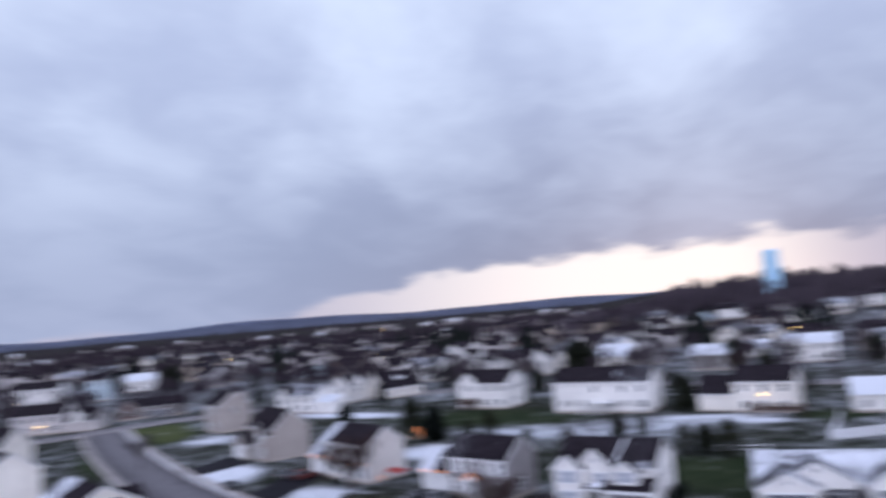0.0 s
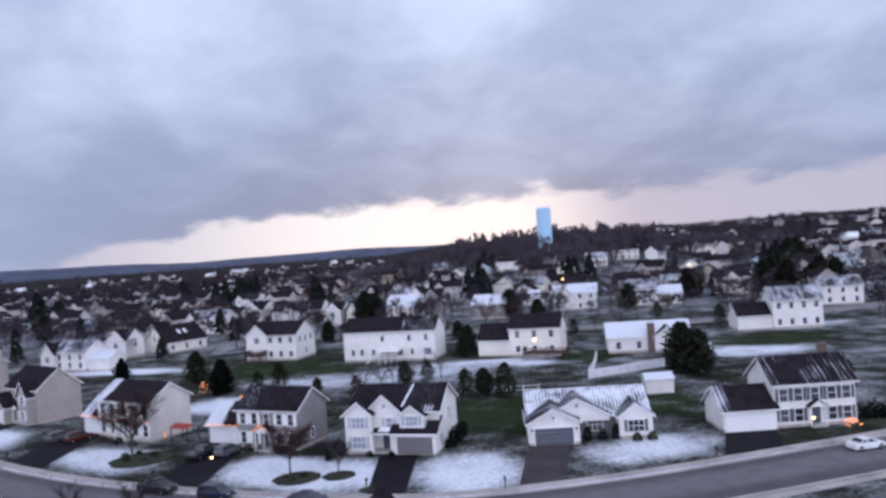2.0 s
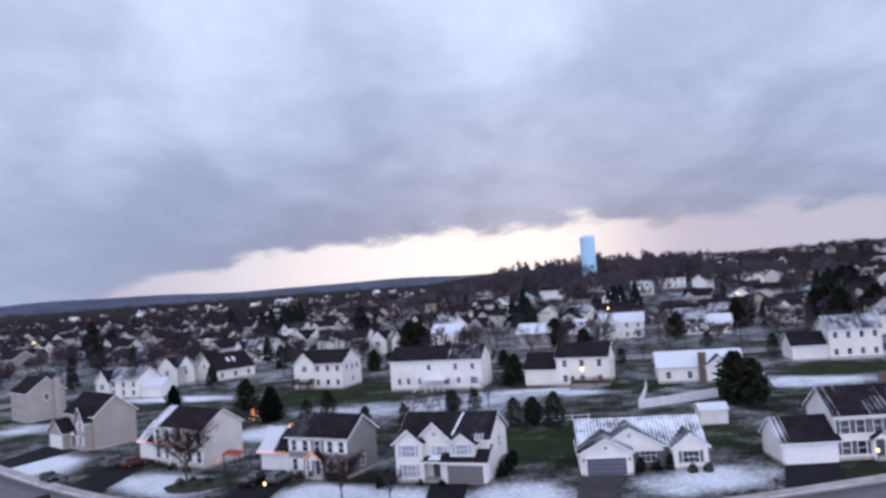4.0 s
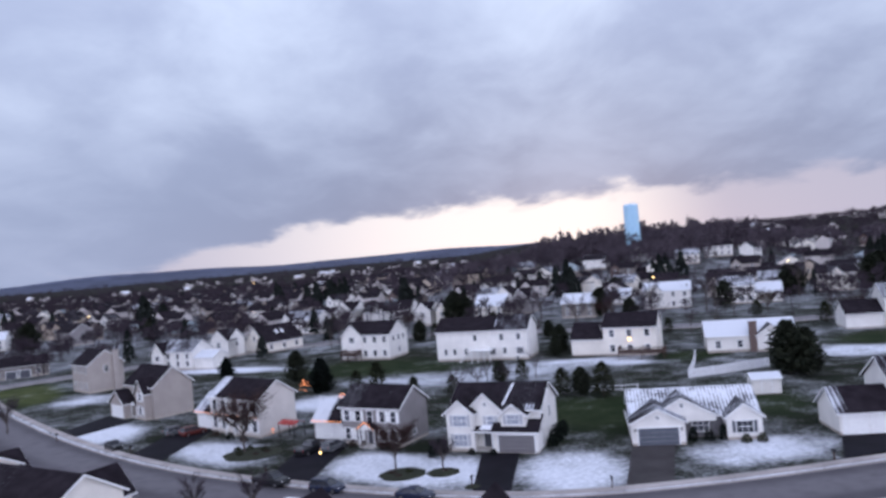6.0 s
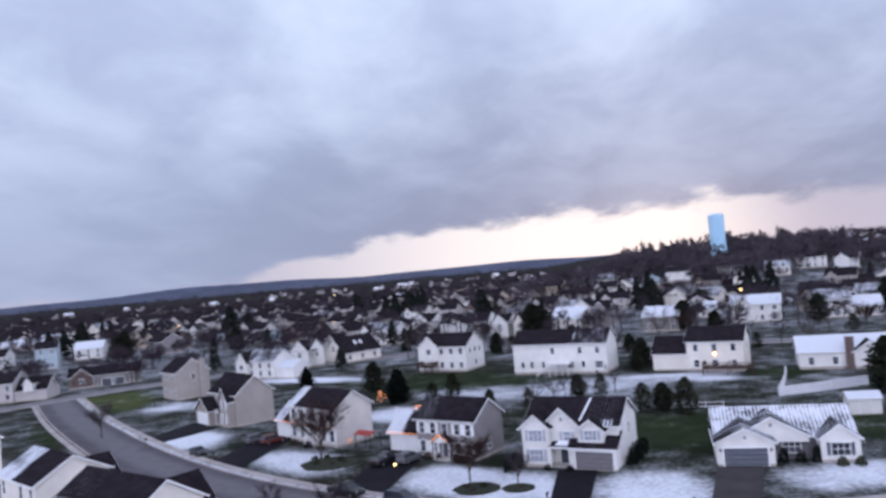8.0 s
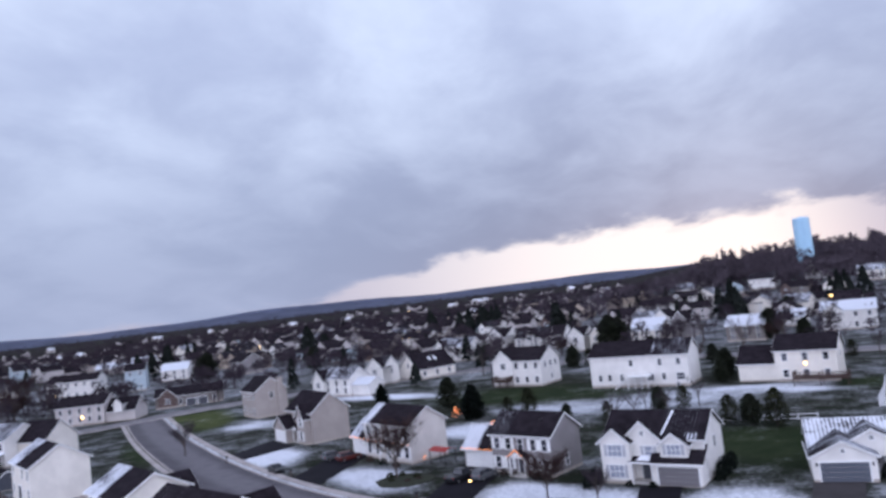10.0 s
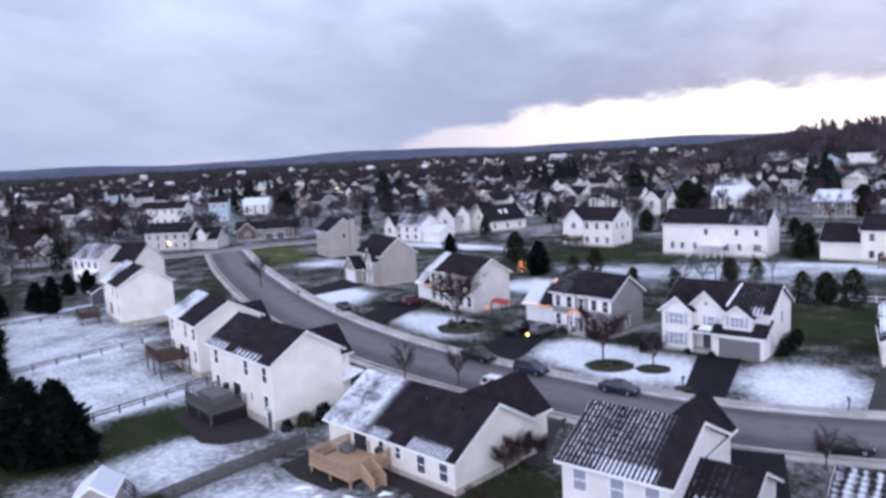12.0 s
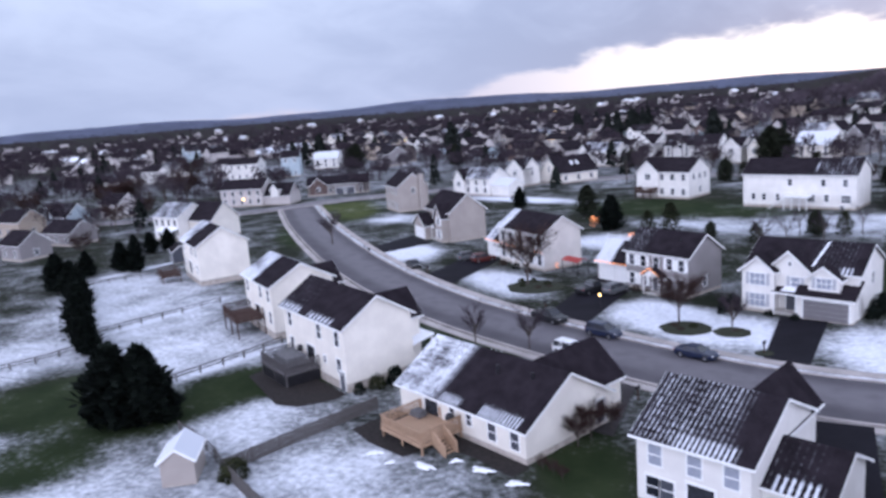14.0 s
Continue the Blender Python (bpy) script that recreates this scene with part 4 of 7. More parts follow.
def house_h():
    h = house("white colonial house with dark shutters and a wide garage wing", 53.0, 84.4, -9)
    s = volume(h, 0, 0, 10.0, 8.0, 5.4, 2.7, WHITE, ROOF_HALF)
    for z in (3.2, 0.7):
        row_of(h, s, "f", (1.15, 2.95), z, 1.0, 1.55, 1, SHUTTER)
        row_of(h, s, "f", (7.05, 8.85), z, 1.0, 1.55, 1, SHUTTER)
    window(h, s, "f", 5.0, 3.2, 1.0, 1.55, 1, SHUTTER)
    door(h, s, "f", 5.0, 0.3, 1.1, 2.1)
    porch_gable(h, 4.0, 6.0, 0.0, 2.6, 0.8, 0.9)
    g = volume(h, -6.6, -0.6, -0.02, 6.0, 2.7, 2.3, WHITE, ROOF_HG)
    garage_door(h, g, "f", 1.8, 0.05, 2.7, 2.2, TRIM)
    garage_door(h, g, "f", 4.9, 0.05, 2.7, 2.2, TRIM)
    chimney(h, 8.0, 4.4, 1.0, 0.7, 5.5, 9.3)


def back_house(label, x, y, yaw, L, W, e, r, wall, roof, base=0.9, lean=None):
    """A two-storey house of the near row, seen from its garden side."""
    h = house(label, x, y, yaw)
    s = volume(h, 0, 0, L, W, e, r, wall, roof, base=base)
    row_of(h, s, "f", (L * 0.12, L * 0.62, L * 0.9), e - 2.0, 0.85, 1.45)
    row_of(h, s, "f", (L * 0.12, L * 0.9), e - 4.7, 0.85, 1.4)
    row_of(h, s, "f", (L * 0.68,), e - 4.3, 0.5, 0.7)
    door(h, s, "f", L * 0.45, e - 5.3, 1.7, 2.05, GLASSDOOR)
    return h, s


def near_houses():
    h, s = back_house("cream two-storey house with a dark snow-dusted roof", -45.8, 69.1, -32.5, 13.5, 7.7, 6.4, 2.4, CREAM, ROOF_A)
    door(h, s, "f", 12.6, 0.05, 0.9, 1.9, SHUTTER)
    volume(h, 7.6, 4.2, 12.0, 9.6, 5.5, 2.3, CREAM, ROOF_V, "v", base=0.5)
    shed_roof(h, 10.0, 7.7, 13.6, 10.3, 3.0, 3.5, SNOW)
    posts(h, (10.2, 13.4), 10.1, 0.0, 3.1)
    h, s = back_house("white two-storey house with a half snowy roof", -60.0, 81.5, -37.0, 10.5, 8.0, 6.6, 2.2, CREAM, ROOF_N)
    part("awning", Build().slab([(11.45, 2.2, 3.3), (12.5, 2.2, 3.0), (12.5, 4.0, 3.0), (11.45, 4.0, 3.3)], 0.1), SHUTTER, h)
    volume(h, 3.0, 5.0, 8.0, 10.0, 5.2, 2.0, CREAM, ROOF_V, "v", base=0.4)
    h, s = back_house("cream two-storey house with a half snowy roof and tall gable", -90.9, 105.5, -38, 11.5, 8.4, 6.7, 2.6, CREAM, ROOF_N)
    # ranch house with its garden front
    h = house("white ranch house with a dark half snow-covered roof", -27.5, 59.0, -28.0)
    s = volume(h, 0, 0, 15.0, 9.9, 2.75, 2.9, CREAM, ROOF_B, base=0.5)
    door(h, s, "f", 4.3, 0.75, 1.7, 1.95, GLASSDOOR)
    row_of(h, s, "f", (6.9, 8.9), 1.35, 0.6, 1.0)
    row_of(h, s, "f", (11.5, 13.9), 0.9, 0.85, 1.35)
    door(h, s, "r", 8.6, 0.4, 0.95, 1.9, SHUTTER)
    for u, v in ((9.2, 3.2), (12.6, 3.6)):
        part("vent", Build().tube((u, v, 4.6), (u, v, 5.5), 0.1, 0.1, 8), METAL, h)
    volume(h, 7.8, 5.5, 13.6, 13.2, 2.75, 2.6, CREAM, ROOF_V, "v", base=0.4)
    # two-storey house with a garage wing
    h = house("white two-storey house with a dark streaky snow roof", -6.0, 48.8, -23.2)
    s = volume(h, 0, 0, 7.3, 9.5, 4.9, 2.35, WHITE, ROOF_C, base=0.5)
    row_of(h, s, "f", (1.3, 3.9, 6.2), 3.1, 0.9, 1.35, 0, None, BLIND)
    row_of(h, s, "f", (1.1, 2.1), 0.9, 0.9, 1.35, 1)
    door(h, s, "f", 4.3, 0.5, 1.7, 2.05, GLASSDOOR)
    window(h, s, "f", 6.1, 1.0, 0.9, 1.2)
    volume(h, 3.2, 5.5, 7.0, 11.4, 4.8, 2.2, WHITE, ROOF_V, "v", base=0.4)
    h2, s2 = back_house("white two-storey house with a streaky snow roof", 7.6, 39.6, -23, 12.0, 9.0, 5.2, 2.4, WHITE, ROOF_MOST, base=0.5)
    volume(h, 7.32, 1.6, 11.0, 8.0, 3.1, 1.7, WHITE, ROOF_CG, base=0.4)


SHUTTER_GREY = plain("grey_shutter", (0.40, 0.41, 0.44), 0.5)
GREYSTONE = plain("grey_stone_facing", (0.14, 0.135, 0.145), 0.9, scale=4.0, vary=0.4)
GLASSDOOR = plain("glass_door", (0.03, 0.032, 0.04), 0.15, vary=0.3, spec=0.6)
ECRU = siding("ecru_siding", (0.68, 0.635, 0.60))
ROOF_A = roofing("shingles_snow_at_eave", 0.0, 0, -1.0, 5.0, stripes=0.1, dashes=((-0.3, 4.4, 0.5), (6.4, 11.2, 0.4)), pitch=8.0)
ROOF_N = roofing("shingles_half_snow", 0.52, 0, -1.0, 5.0, eave=0.1)
ROOF_B = roofing("shingles_snow_end", 0.44, 0, -1.0, 5.0, stripes=0.85, fill=0.4, dashes=((5.6, 7.9, 0.5), (10.2, 14.4, 0.65)), pitch=19.0)
ROOF_C = roofing("shingles_streaky", 0.10, 0, -0.2, 5.5, stripes=0.72, dashes=((2.6, 6.4, 0.7),), pitch=19.5, fill=0.38)
ROOF_CG = roofing("shingles_wing", 0.0, 0, 7.0, 10.0, stripes=0.12, dashes=((7.9, 10.5, 2.3),))
ROOF_D = roofing("shingles_corner_snow", 0.0, 0, -1.0, 2.6, stripes=0.75)
ROOF_DG = roofing("garage_shingles_snow", 0.68, 0, -8.0, -3.6)
ROOF_E = roofing("shingles_end_snow", 0.50, 0, -1.0, 2.2)
ROOF_EG = roofing("garage_shingles_half_snow", 0.6, 0, -7.0, -3.0)
ROOF_R = roofing("shingles_mostly_snow", 0.46, stripes=0.6)
ROOF_RG = roofing("gable_shingles_snow", 0.40, 1)
ROOF_F = roofing("shingles_patches", 0.0, 0, 6.9, 11.0, stripes=0.25, dashes=((8.4, 9.3, 2.2), (9.9, 11.2, 2.3)))
ROOF_HG = roofing("garage_shingles_streaks", 0.36, 0, -9.0, -5.0)
near_houses()
house_f()
house_d()
house_e()
house_g()
house_r()
house_h()


# ---------------------------------------------------------------- the row behind, and beyond
def plain_house(label, x, y, yaw, L, W, e, r, wall, roof, front="f", wing=None, bays=4, shut=None, gable=None, base=0.5, wins=True, trim=True):
    """A house farther off. wing: (side, length, depth, eaves, roof); gable: (u0, u1, out, eaves, rise)."""
    h = house(label, x, y, yaw)
    s = volume(h, 0, 0, L, W, e, r, wall, roof, base=base, trim=trim)
    if wins:
        for z in ((e - 2.0, 0.95) if e > 4.4 else (0.95,)):
            row_of(h, s, "f", [L * (i + 0.5) / bays for i in range(bays)], z, 0.95, 1.4, 1, shut)
        row_of(h, s, "r", (W * 0.5,), e - 2.0 if e > 4.4 else 0.95, 0.9, 1.3)
    if wing:
        side, wl, wd, we, wr, wroof = wing
        u0, u1 = (-wl, -0.02) if side == "l" else (L + 0.02, L + wl)
        volume(h, u0, W * 0.1, u1, W * 0.1 + wd, we, wr, wall, wroof, base=0.3, trim=trim)
    if gable:
        a, b, out, ge, gr = gable
        g = volume(h, a, -out, b, W * 0.5, ge, gr, wall, ROOF_V, "v", base=base, trim=trim)
        row_of(h, g, "f", ((b - a) / 2,), ge - 2.0, min(1.4, b - a - 1.2), 1.35, 2, shut)
    return h, s


ROOF_W = roofing("shingles_dusted_end", 0.30, 0, 13.5, 23.0)


def back_row():
    h, s = plain_house("white two-storey house with a gabled bay and brown deck", -23.5, 191.3, -27.0, 14.2, 9.6, 6.4, 2.9, WHITE, ROOF_DUST, bays=5, gable=(0.6, 6.4, 0.5, 6.4, 2.6))
    row_of(h, s, "r", (2.2, 7.4), 4.4, 0.8, 1.3)
    row_of(h, s, "r", (5.0,), 1.2, 0.8, 1.3)
    h, s = plain_house("long white two-storey house with small dark windows", 0.9, 173.2, -23.4, 22.0, 9.0, 6.9, 2.8, WHITE, ROOF_W, wins=False)
    row_of(h, s, "f", (2.2, 4.4, 7.2, 16.6), 1.5, 0.75, 1.3)
    row_of(h, s, "f", (13.6, 20.2), 1.4, 1.6, 1.4, 2)
    row_of(h, s, "f", (9.6, 16.0, 20.0), 4.6, 0.8, 1.3)
    row_of(h, s, "f", (19.5,), 0.0, 0.7, 0.8)
    st = part("garden_stair", Build().box(9.3, -3.0, 2.5, 14.0, -0.02, 2.68), TRIM, h, "white landing with a flight of steps")
    for u in (9.4, 10.9, 12.4, 13.8):
        part("post", Build().box(u, -2.95, -0.2, u + 0.16, -2.79, 3.6), TRIM, st)
    part("handrail", Build().box(9.3, -3.0, 3.5, 14.0, -2.9, 3.6), TRIM, st)
    part("stair_string", Build().slab([(9.3, -2.9, 2.6), (6.2, -2.9, 0.0), (6.2, -1.7, 0.0), (9.3, -1.7, 2.6)], 0.2), TRIM, st)
    part("stair_rail", Build().slab([(9.3, -3.0, 3.55), (6.2, -3.0, 0.95), (6.2, -2.88, 0.95), (9.3, -2.88, 3.55)], 0.12), TRIM, st)
    h, s = plain_house("white two-storey house with a garage wing and red deck", 37.0, 159.0, -26.0, 11.2, 8.9, 6.2, 2.7, CREAM, ROOF_DUST, bays=3, wing=("l", 7.4, 8.4, 3.7, 3.2, ROOF))
    lamp = part("porch_lamp", Build().box(5.4, -0.25, 3.4, 5.75, -0.02, 3.8), WARM, h)
    h, s = plain_house("white split-level house with a snow-covered roof", 56.5, 150.5, -17.0, 17.0, 9.2, 3.4, 2.6, WHITE, ROOF_FULL, bays=4, gable=(9.6, 15.0, 0.8, 3.4, 1.9))
    chimney(h, 8.2, -0.7, 1.5, 0.8, 0, 6.0)
    plain_house("white two-storey house with a snowy roof and garage wing", 102.5, 163.0, -14.0, 11.4, 8.3, 6.8, 2.9, WHITE, ROOF_MOST, bays=4, wing=("l", 8.0, 8.0, 3.5, 2.7, ROOF))
    plain_house("white colonial house with dark shutters and snowy garage", 97.4, 243.4, -19, 11.0, 8.7, 6.1, 2.9, WHITE, ROOF_MOST, bays=4, shut=SHUTTER, wing=("r", 8.5, 8.0, 3.4, 3.0, ROOF_FULL))
    plain_house("pale house with a two-storey porch and front gable", 139.3, 260, -29, 13.0, 8.7, 6.4, 2.9, CREAM, ROOF_HALF, bays=4, gable=(5.0, 9.0, 0.6, 6.0, 2.2))
    plain_house("white gabled house with a snow-covered roof", 73.9, 249.4, -21, 15.0, 8.7, 6.1, 2.7, WHITE, ROOF_FULL, bays=4, gable=(0.5, 6.0, 0.6, 6.0, 2.2))


back_row()


# ---------------------------------------------------------------- trees
def bare_tree_mesh(rng, tall, wide, limbs=7, twigs=5, thick=1.0):
    """Trunk and crown of a leafless tree: tapered limbs that fork twice into fine twigs."""
    trunk, crown = Build(), Build()
    fork = tall * 0.25
    trunk.tube((0, 0, -0.3), (0, 0, fork), 0.022 * tall * thick, 0.016 * tall * thick, 7)
    trunk.tube((0, 0, fork), (0.02 * tall, 0.01 * tall, tall * 0.72), 0.016 * tall * thick, 0.005 * tall * thick, 6)
    for i in range(limbs):
        a = i * math.tau / limbs + rng.uniform(-0.3, 0.3)
        z0 = fork + rng.uniform(0, 0.32) * tall
        out = wide * rng.uniform(0.30, 0.5)
        up = tall * rng.uniform(0.25, 0.5)
        p0, p1 = Vector((0, 0, z0)), Vector((math.cos(a) * out * 0.75, math.sin(a) * out * 0.75, min(z0 + up, tall * 0.95)))
        trunk.tube(p0, p1, 0.009 * tall * thick, 0.004 * tall * thick, 5)
        for j in range(twigs):
            t = rng.uniform(0.3, 1.0)
            q0 = p0.lerp(p1, t)
            q1 = q0 + Vector((math.cos(a + rng.uniform(-1.2, 1.2)) * wide * 0.22, math.sin(a + rng.uniform(-1.2, 1.2)) * wide * 0.22, tall * rng.uniform(0.06, 0.22)))
            crown.tube(q0, q1, 0.0035 * tall * thick, 0.0018 * tall * thick, 3)
            for k in range(11):
                s0 = q0.lerp(q1, rng.uniform(0.2, 1.0))
                s1 = s0 + Vector((rng.uniform(-1, 1) * wide * 0.13, rng.uniform(-1, 1) * wide * 0.13, tall * rng.uniform(0.0, 0.13)))
                w = 0.0030 * tall * thick
                crown.add([s0 + Vector((w, 0, 0)), s0 - Vector((w, 0, 0)), s1, s0 + Vector((0, w, 0)), s0 - Vector((0, w, 0))], [(0, 1, 2), (3, 4, 2)])
    return trunk, crown


def evergreen_mesh(rng, tall, wide, n=900, column=False):
    """Trunk and crown of a conifer: many small drooping sprays on tiers of branches."""
    trunk, crown = Build(), Build()
    trunk.tube((0, 0, -0.3), (0, 0, tall * 0.9), 0.02 * tall, 0.004 * tall, 6)
    for i in range(n):
        t = rng.random() ** 0.8
        z = tall * (0.05 + 0.93 * t)
        if column:
            prof = min(1.0, (1 - t) * 1.75 + 0.02) ** 0.9 * (0.7 + 0.3 * min(1, t * 6))
        else:
            prof = (1 - t ** 3.0) ** 0.8 * (0.66 + 0.34 * min(1, t * 3)) * (1 - 0.16 * t) + 0.03
        a = rng.uniform(0, math.tau)
        lump = 1 + 0.26 * math.sin(3 * a + 9 * t) + 0.16 * math.sin(7 * a - 14 * t)
        r = wide / 2 * prof * lump * rng.uniform(0.5, 1.12)
        s = wide * (rng.uniform(0.07, 0.15) if column else rng.uniform(0.04, 0.10))
        c = Vector((math.cos(a) * r, math.sin(a) * r, z))
        o = Vector((math.cos(a), math.sin(a), rng.uniform(-0.5, 0.6 if not column else 1.6))).normalized() * s * 1.5
        side = Vector((-math.sin(a), math.cos(a), rng.uniform(-0.4, 0.4))) * s * 0.7
        crown.add([c - o * 0.4 + side * 0.6, c - o * 0.4 - side * 0.6, c + o * 0.3 - side, c + o, c + o * 0.3 + side], [(0, 1, 2, 3, 4)])
    return trunk, crown


def shrub_mesh(rng, wide, tall, n=420):
    crown = Build()
    for i in range(n):
        d = Vector((rng.gauss(0, 1), rng.gauss(0, 1), abs(rng.gauss(0, 1)))).normalized()
        rr = rng.uniform(0.7, 1.0)
        c = Vector((d.x * wide / 2 * rr, d.y * wide / 2 * rr, max(0.05, d.z * tall * rr)))
        s = wide * rng.uniform(0.05, 0.10)
        a, b = d.orthogonal().normalized() * s, Vector((rng.uniform(-1, 1), rng.uniform(-1, 1), rng.uniform(-1, 1))) * s
        crown.add([c - a, c + b, c + a, c - b * 0.6], [(0, 1, 2, 3)])
    return crown


RNG = random.Random(7)


def tree_kind(key, make, mats):
    def get():
        t, c = make()
        return t.data("trunk", mats[0]), c.data("crown", mats[1])
    return shared(("tree", key), get)


def tree(kind, x, y, size=1.0, label="", name="tree", category="tree"):
    if kind.startswith("bare"):
        me = tree_kind(kind, lambda: bare_tree_mesh(random.Random(sum(map(ord, kind))), 10, 8), (BARK, TWIG))
        label = label or "leafless brown deciduous tree"
    elif kind.startswith("broad"):
        me = tree_kind(kind, lambda: bare_tree_mesh(random.Random(sum(map(ord, kind))), 8, 8, 18, 13, 1.0), (BARK, TWIG_RED))
        label = label or "broad leafless tree with red-brown twigs"
    elif kind.startswith("young"):
        me = tree_kind(kind, lambda: bare_tree_mesh(random.Random(sum(map(ord, kind))), 6, 4.2, 12, 8, 1.1), (BARK, TWIG))
        label = label or "small leafless street tree"
    elif kind.startswith("column"):
        me = tree_kind(kind, lambda: evergreen_mesh(random.Random(sum(map(ord, kind))), 5, 2.9, 1500, True), (BARK, NEEDLE))
        label = label or "dark columnar evergreen in a garden"
    elif kind.startswith("olive"):
        me = tree_kind(kind, lambda: evergreen_mesh(random.Random(sum(map(ord, kind))), 6, 3.8, 900), (BARK, NEEDLE_OLIVE))
        label = label or "small olive-green conifer in a garden"
    else:
        me = tree_kind(kind, lambda: evergreen_mesh(random.Random(sum(map(ord, kind))), 8, 5.2, 2300), (BARK, NEEDLE_SOFT))
        label = label or "dark green conifer among the houses"
    e = thing(name, label, category, x, y, height(x, y), RNG.uniform(0, 360))
    e.scale = (size, size, size)
    part("trunk", me[0], None, e)
    part("crown", me[1], None, e)
    return e


def shrub(x, y, wide, tall, mat=None, label="round dark shrub near a house"):
    mat = mat or NEEDLE
    k = RNG.randrange(3)
    me = shared(("shrub", k, mat.name), lambda: shrub_mesh(random.Random(k), 1.0, 1.0).data("shrub", mat))
    s = tagged(new("shrub", me), label, "shrub")
    s.matrix_basis = pose(x, y, height(x, y) - 0.02, 0, 0, RNG.uniform(0, 360)) @ Matrix.Diagonal((wide, wide, tall, 1))
    return s


# garden of the near row
for x, y, s in ((-55.4, 52.6, 0.7), (-52.6, 53.6, 0.95), (-47.9, 52.8, 0.72), (-54.0, 51.9, 1.35), (-51.7, 50.7, 1.5), (-49.6, 51.9, 1.45), (-51.1, 53.2, 1.2)):
    tree("column" + str(int(s * 100) % 3), x, y, s, "dense dark evergreen in a tall clump on snow", "evergreen")
for x, y, s in ((-106.8, 92.4, 1.3), (-100.1, 89.5, 1.2), (-92.5, 83.8, 1.15), (-86.8, 78.5, 1.1), (-81.1, 73.3, 1.05), (-76.3, 69.4, 1.0), (-72.5, 66.6, 0.9), (-111.5, 102.9, 0.95), (-107.7, 107.6, 1.1), (-104.4, 107.6, 1.0)):
    tree("column" + str(int(x) % 3), x, y, s, "dark arborvitae in a garden hedge row", "evergreen")
for x, y, w in ((13.5, 92.2, 1.6), (14.4, 94.4, 2.0), (15.4, 96.8, 1.8), (16.2, 99.0, 1.5)):
    shrub(x, y, w, w * 1.1, label="dark dense shrub along a side wall")
shrub(-35.3, 45.4, 2.6, 1.5, NEEDLE_OLIVE, "dark olive shrub beside a garden shed")
for x, y in ((-13.0, 51.6), (-12.1, 51.1), (-11.3, 50.5)):
    tree("broad0", x, y, 0.13, "low brown leafless shrub at a house corner", "shrub", "shrub")
for x, y, w in ((-33.4, 62.2, 1.3), (-32.3, 63.8, 1.7), (-31.1, 65.4, 2.0), (-30.0, 67.1, 1.6)):
    shrub(x, y, w, w * 0.9, NEEDLE_OLIVE if w == 1.7 else NEEDLE, "clipped shrub beside a house wall")
for x, y, w in ((-11.3, 55.8, 1.9), (-10.6, 57.4, 2.3), (-9.3, 59.2, 1.6)):
    tree("broad1", x, y, w * 0.17, "brown leafless shrub beside a gable wall", "shrub", "shrub")
# street trees
for k, (x, y, s) in enumerate(((-77, 133, 1.1), (-26.8, 77.0, 0.7), (-20.6, 76.6, 0.75), (-0.6, 85.2, 0.75), (12, 61, 0.5))):
    tree("young" + str(k % 3), x, y, s)
tree("broad0", -28.0, 103.5, 1.05)
tree("broad1", -6.2, 87.6, 0.74)
for x, y, w in ((-26.6, 102.4, 8.0), (-5.4, 86.0, 5.4), (-0.6, 85.2, 3.7), (65.5, 82.0, 5.0), (2.35, 78.9, 1.7)):
    o = Build()
    n = 20
    o.hexa([(w / 2 * (1 + 0.07 * math.sin(i * 2.1)) * math.cos(i * math.tau / n), w / 2 * 0.9 * math.sin(i * math.tau / n)) for i in range(n)], -0.1, 0.12)
    b = tagged(part("planting_bed", o, MULCH), "round bare earth bed round a young tree", "flower bed")
    b.location = (x, y, 0)
for x, y, w in ((-29.2, 104.6, 1.4), (-27.6, 105.2, 1.2), (-25.2, 103.8, 1.3), (-28.4, 102.2, 1.1), (-26.0, 101.6, 1.0), (-24.6, 102.4, 0.9), (-6.6, 86.6, 1.0), (-4.6, 86.4, 1.1), (-5.8, 85.2, 0.9), (-0.2, 85.6, 0.8)):
    shrub(x, y, w, w * 0.55, NEEDLE_OLIVE if w > 1.05 else RUST, "low plants in a planting bed")
# gardens behind the street
for k, x, y, s in (("fir0", -30.5, 163, 0.86), ("column1", -22.8, 146, 1.35), ("olive0", -15.5, 142, 0.75), ("olive1", -11.6, 143, 0.95), ("olive2", 2.6, 131.5, 0.62), ("fir2", 12.0, 139, 0.55),
                   ("olive1", 16.1, 138.5, 0.7), ("olive0", 20.6, 122, 0.8), ("fir2", 23.6, 120.8, 0.6), ("olive1", 26.6, 118.4, 0.95), ("column0", -49.6, 177, 1.0), ("fir1", 59.5, 122.5, 1.15), ("fir2", 61.5, 120.5, 1.0), ("bare1", 9.6, 140, 0.45), ("bare2", 19.0, 140.5, 0.5), ("bare0", 3.5, 128, 0.55), ("bare1", 7.0, 130, 0.5), ("bare2", 12.5, 132, 0.5), ("fir0", -4.5, 138, 0.36)):
    tree(k, x, y, s)
for x, y, w, t in ((-1.5, 92.2, 1.6, 1.9), (-0.6, 93.6, 1.5, 2.4), (30.2, 88.6, 1.2, 1.8), (32.0, 88.0, 1.3, 1.5), (33.7, 87.8, 1.2, 2.1), (3.2, 92.0, 1.0, 0.8), (5.8, 90.6, 1.1, 0.8)):
    shrub(x, y, w, t)
for x, y in ((35.6, 85.8), (37.4, 85.5)):
    shrub(x, y, 1.3, 1.1, NEEDLE_OLIVE, "yellow-green clipped shrub under a window")
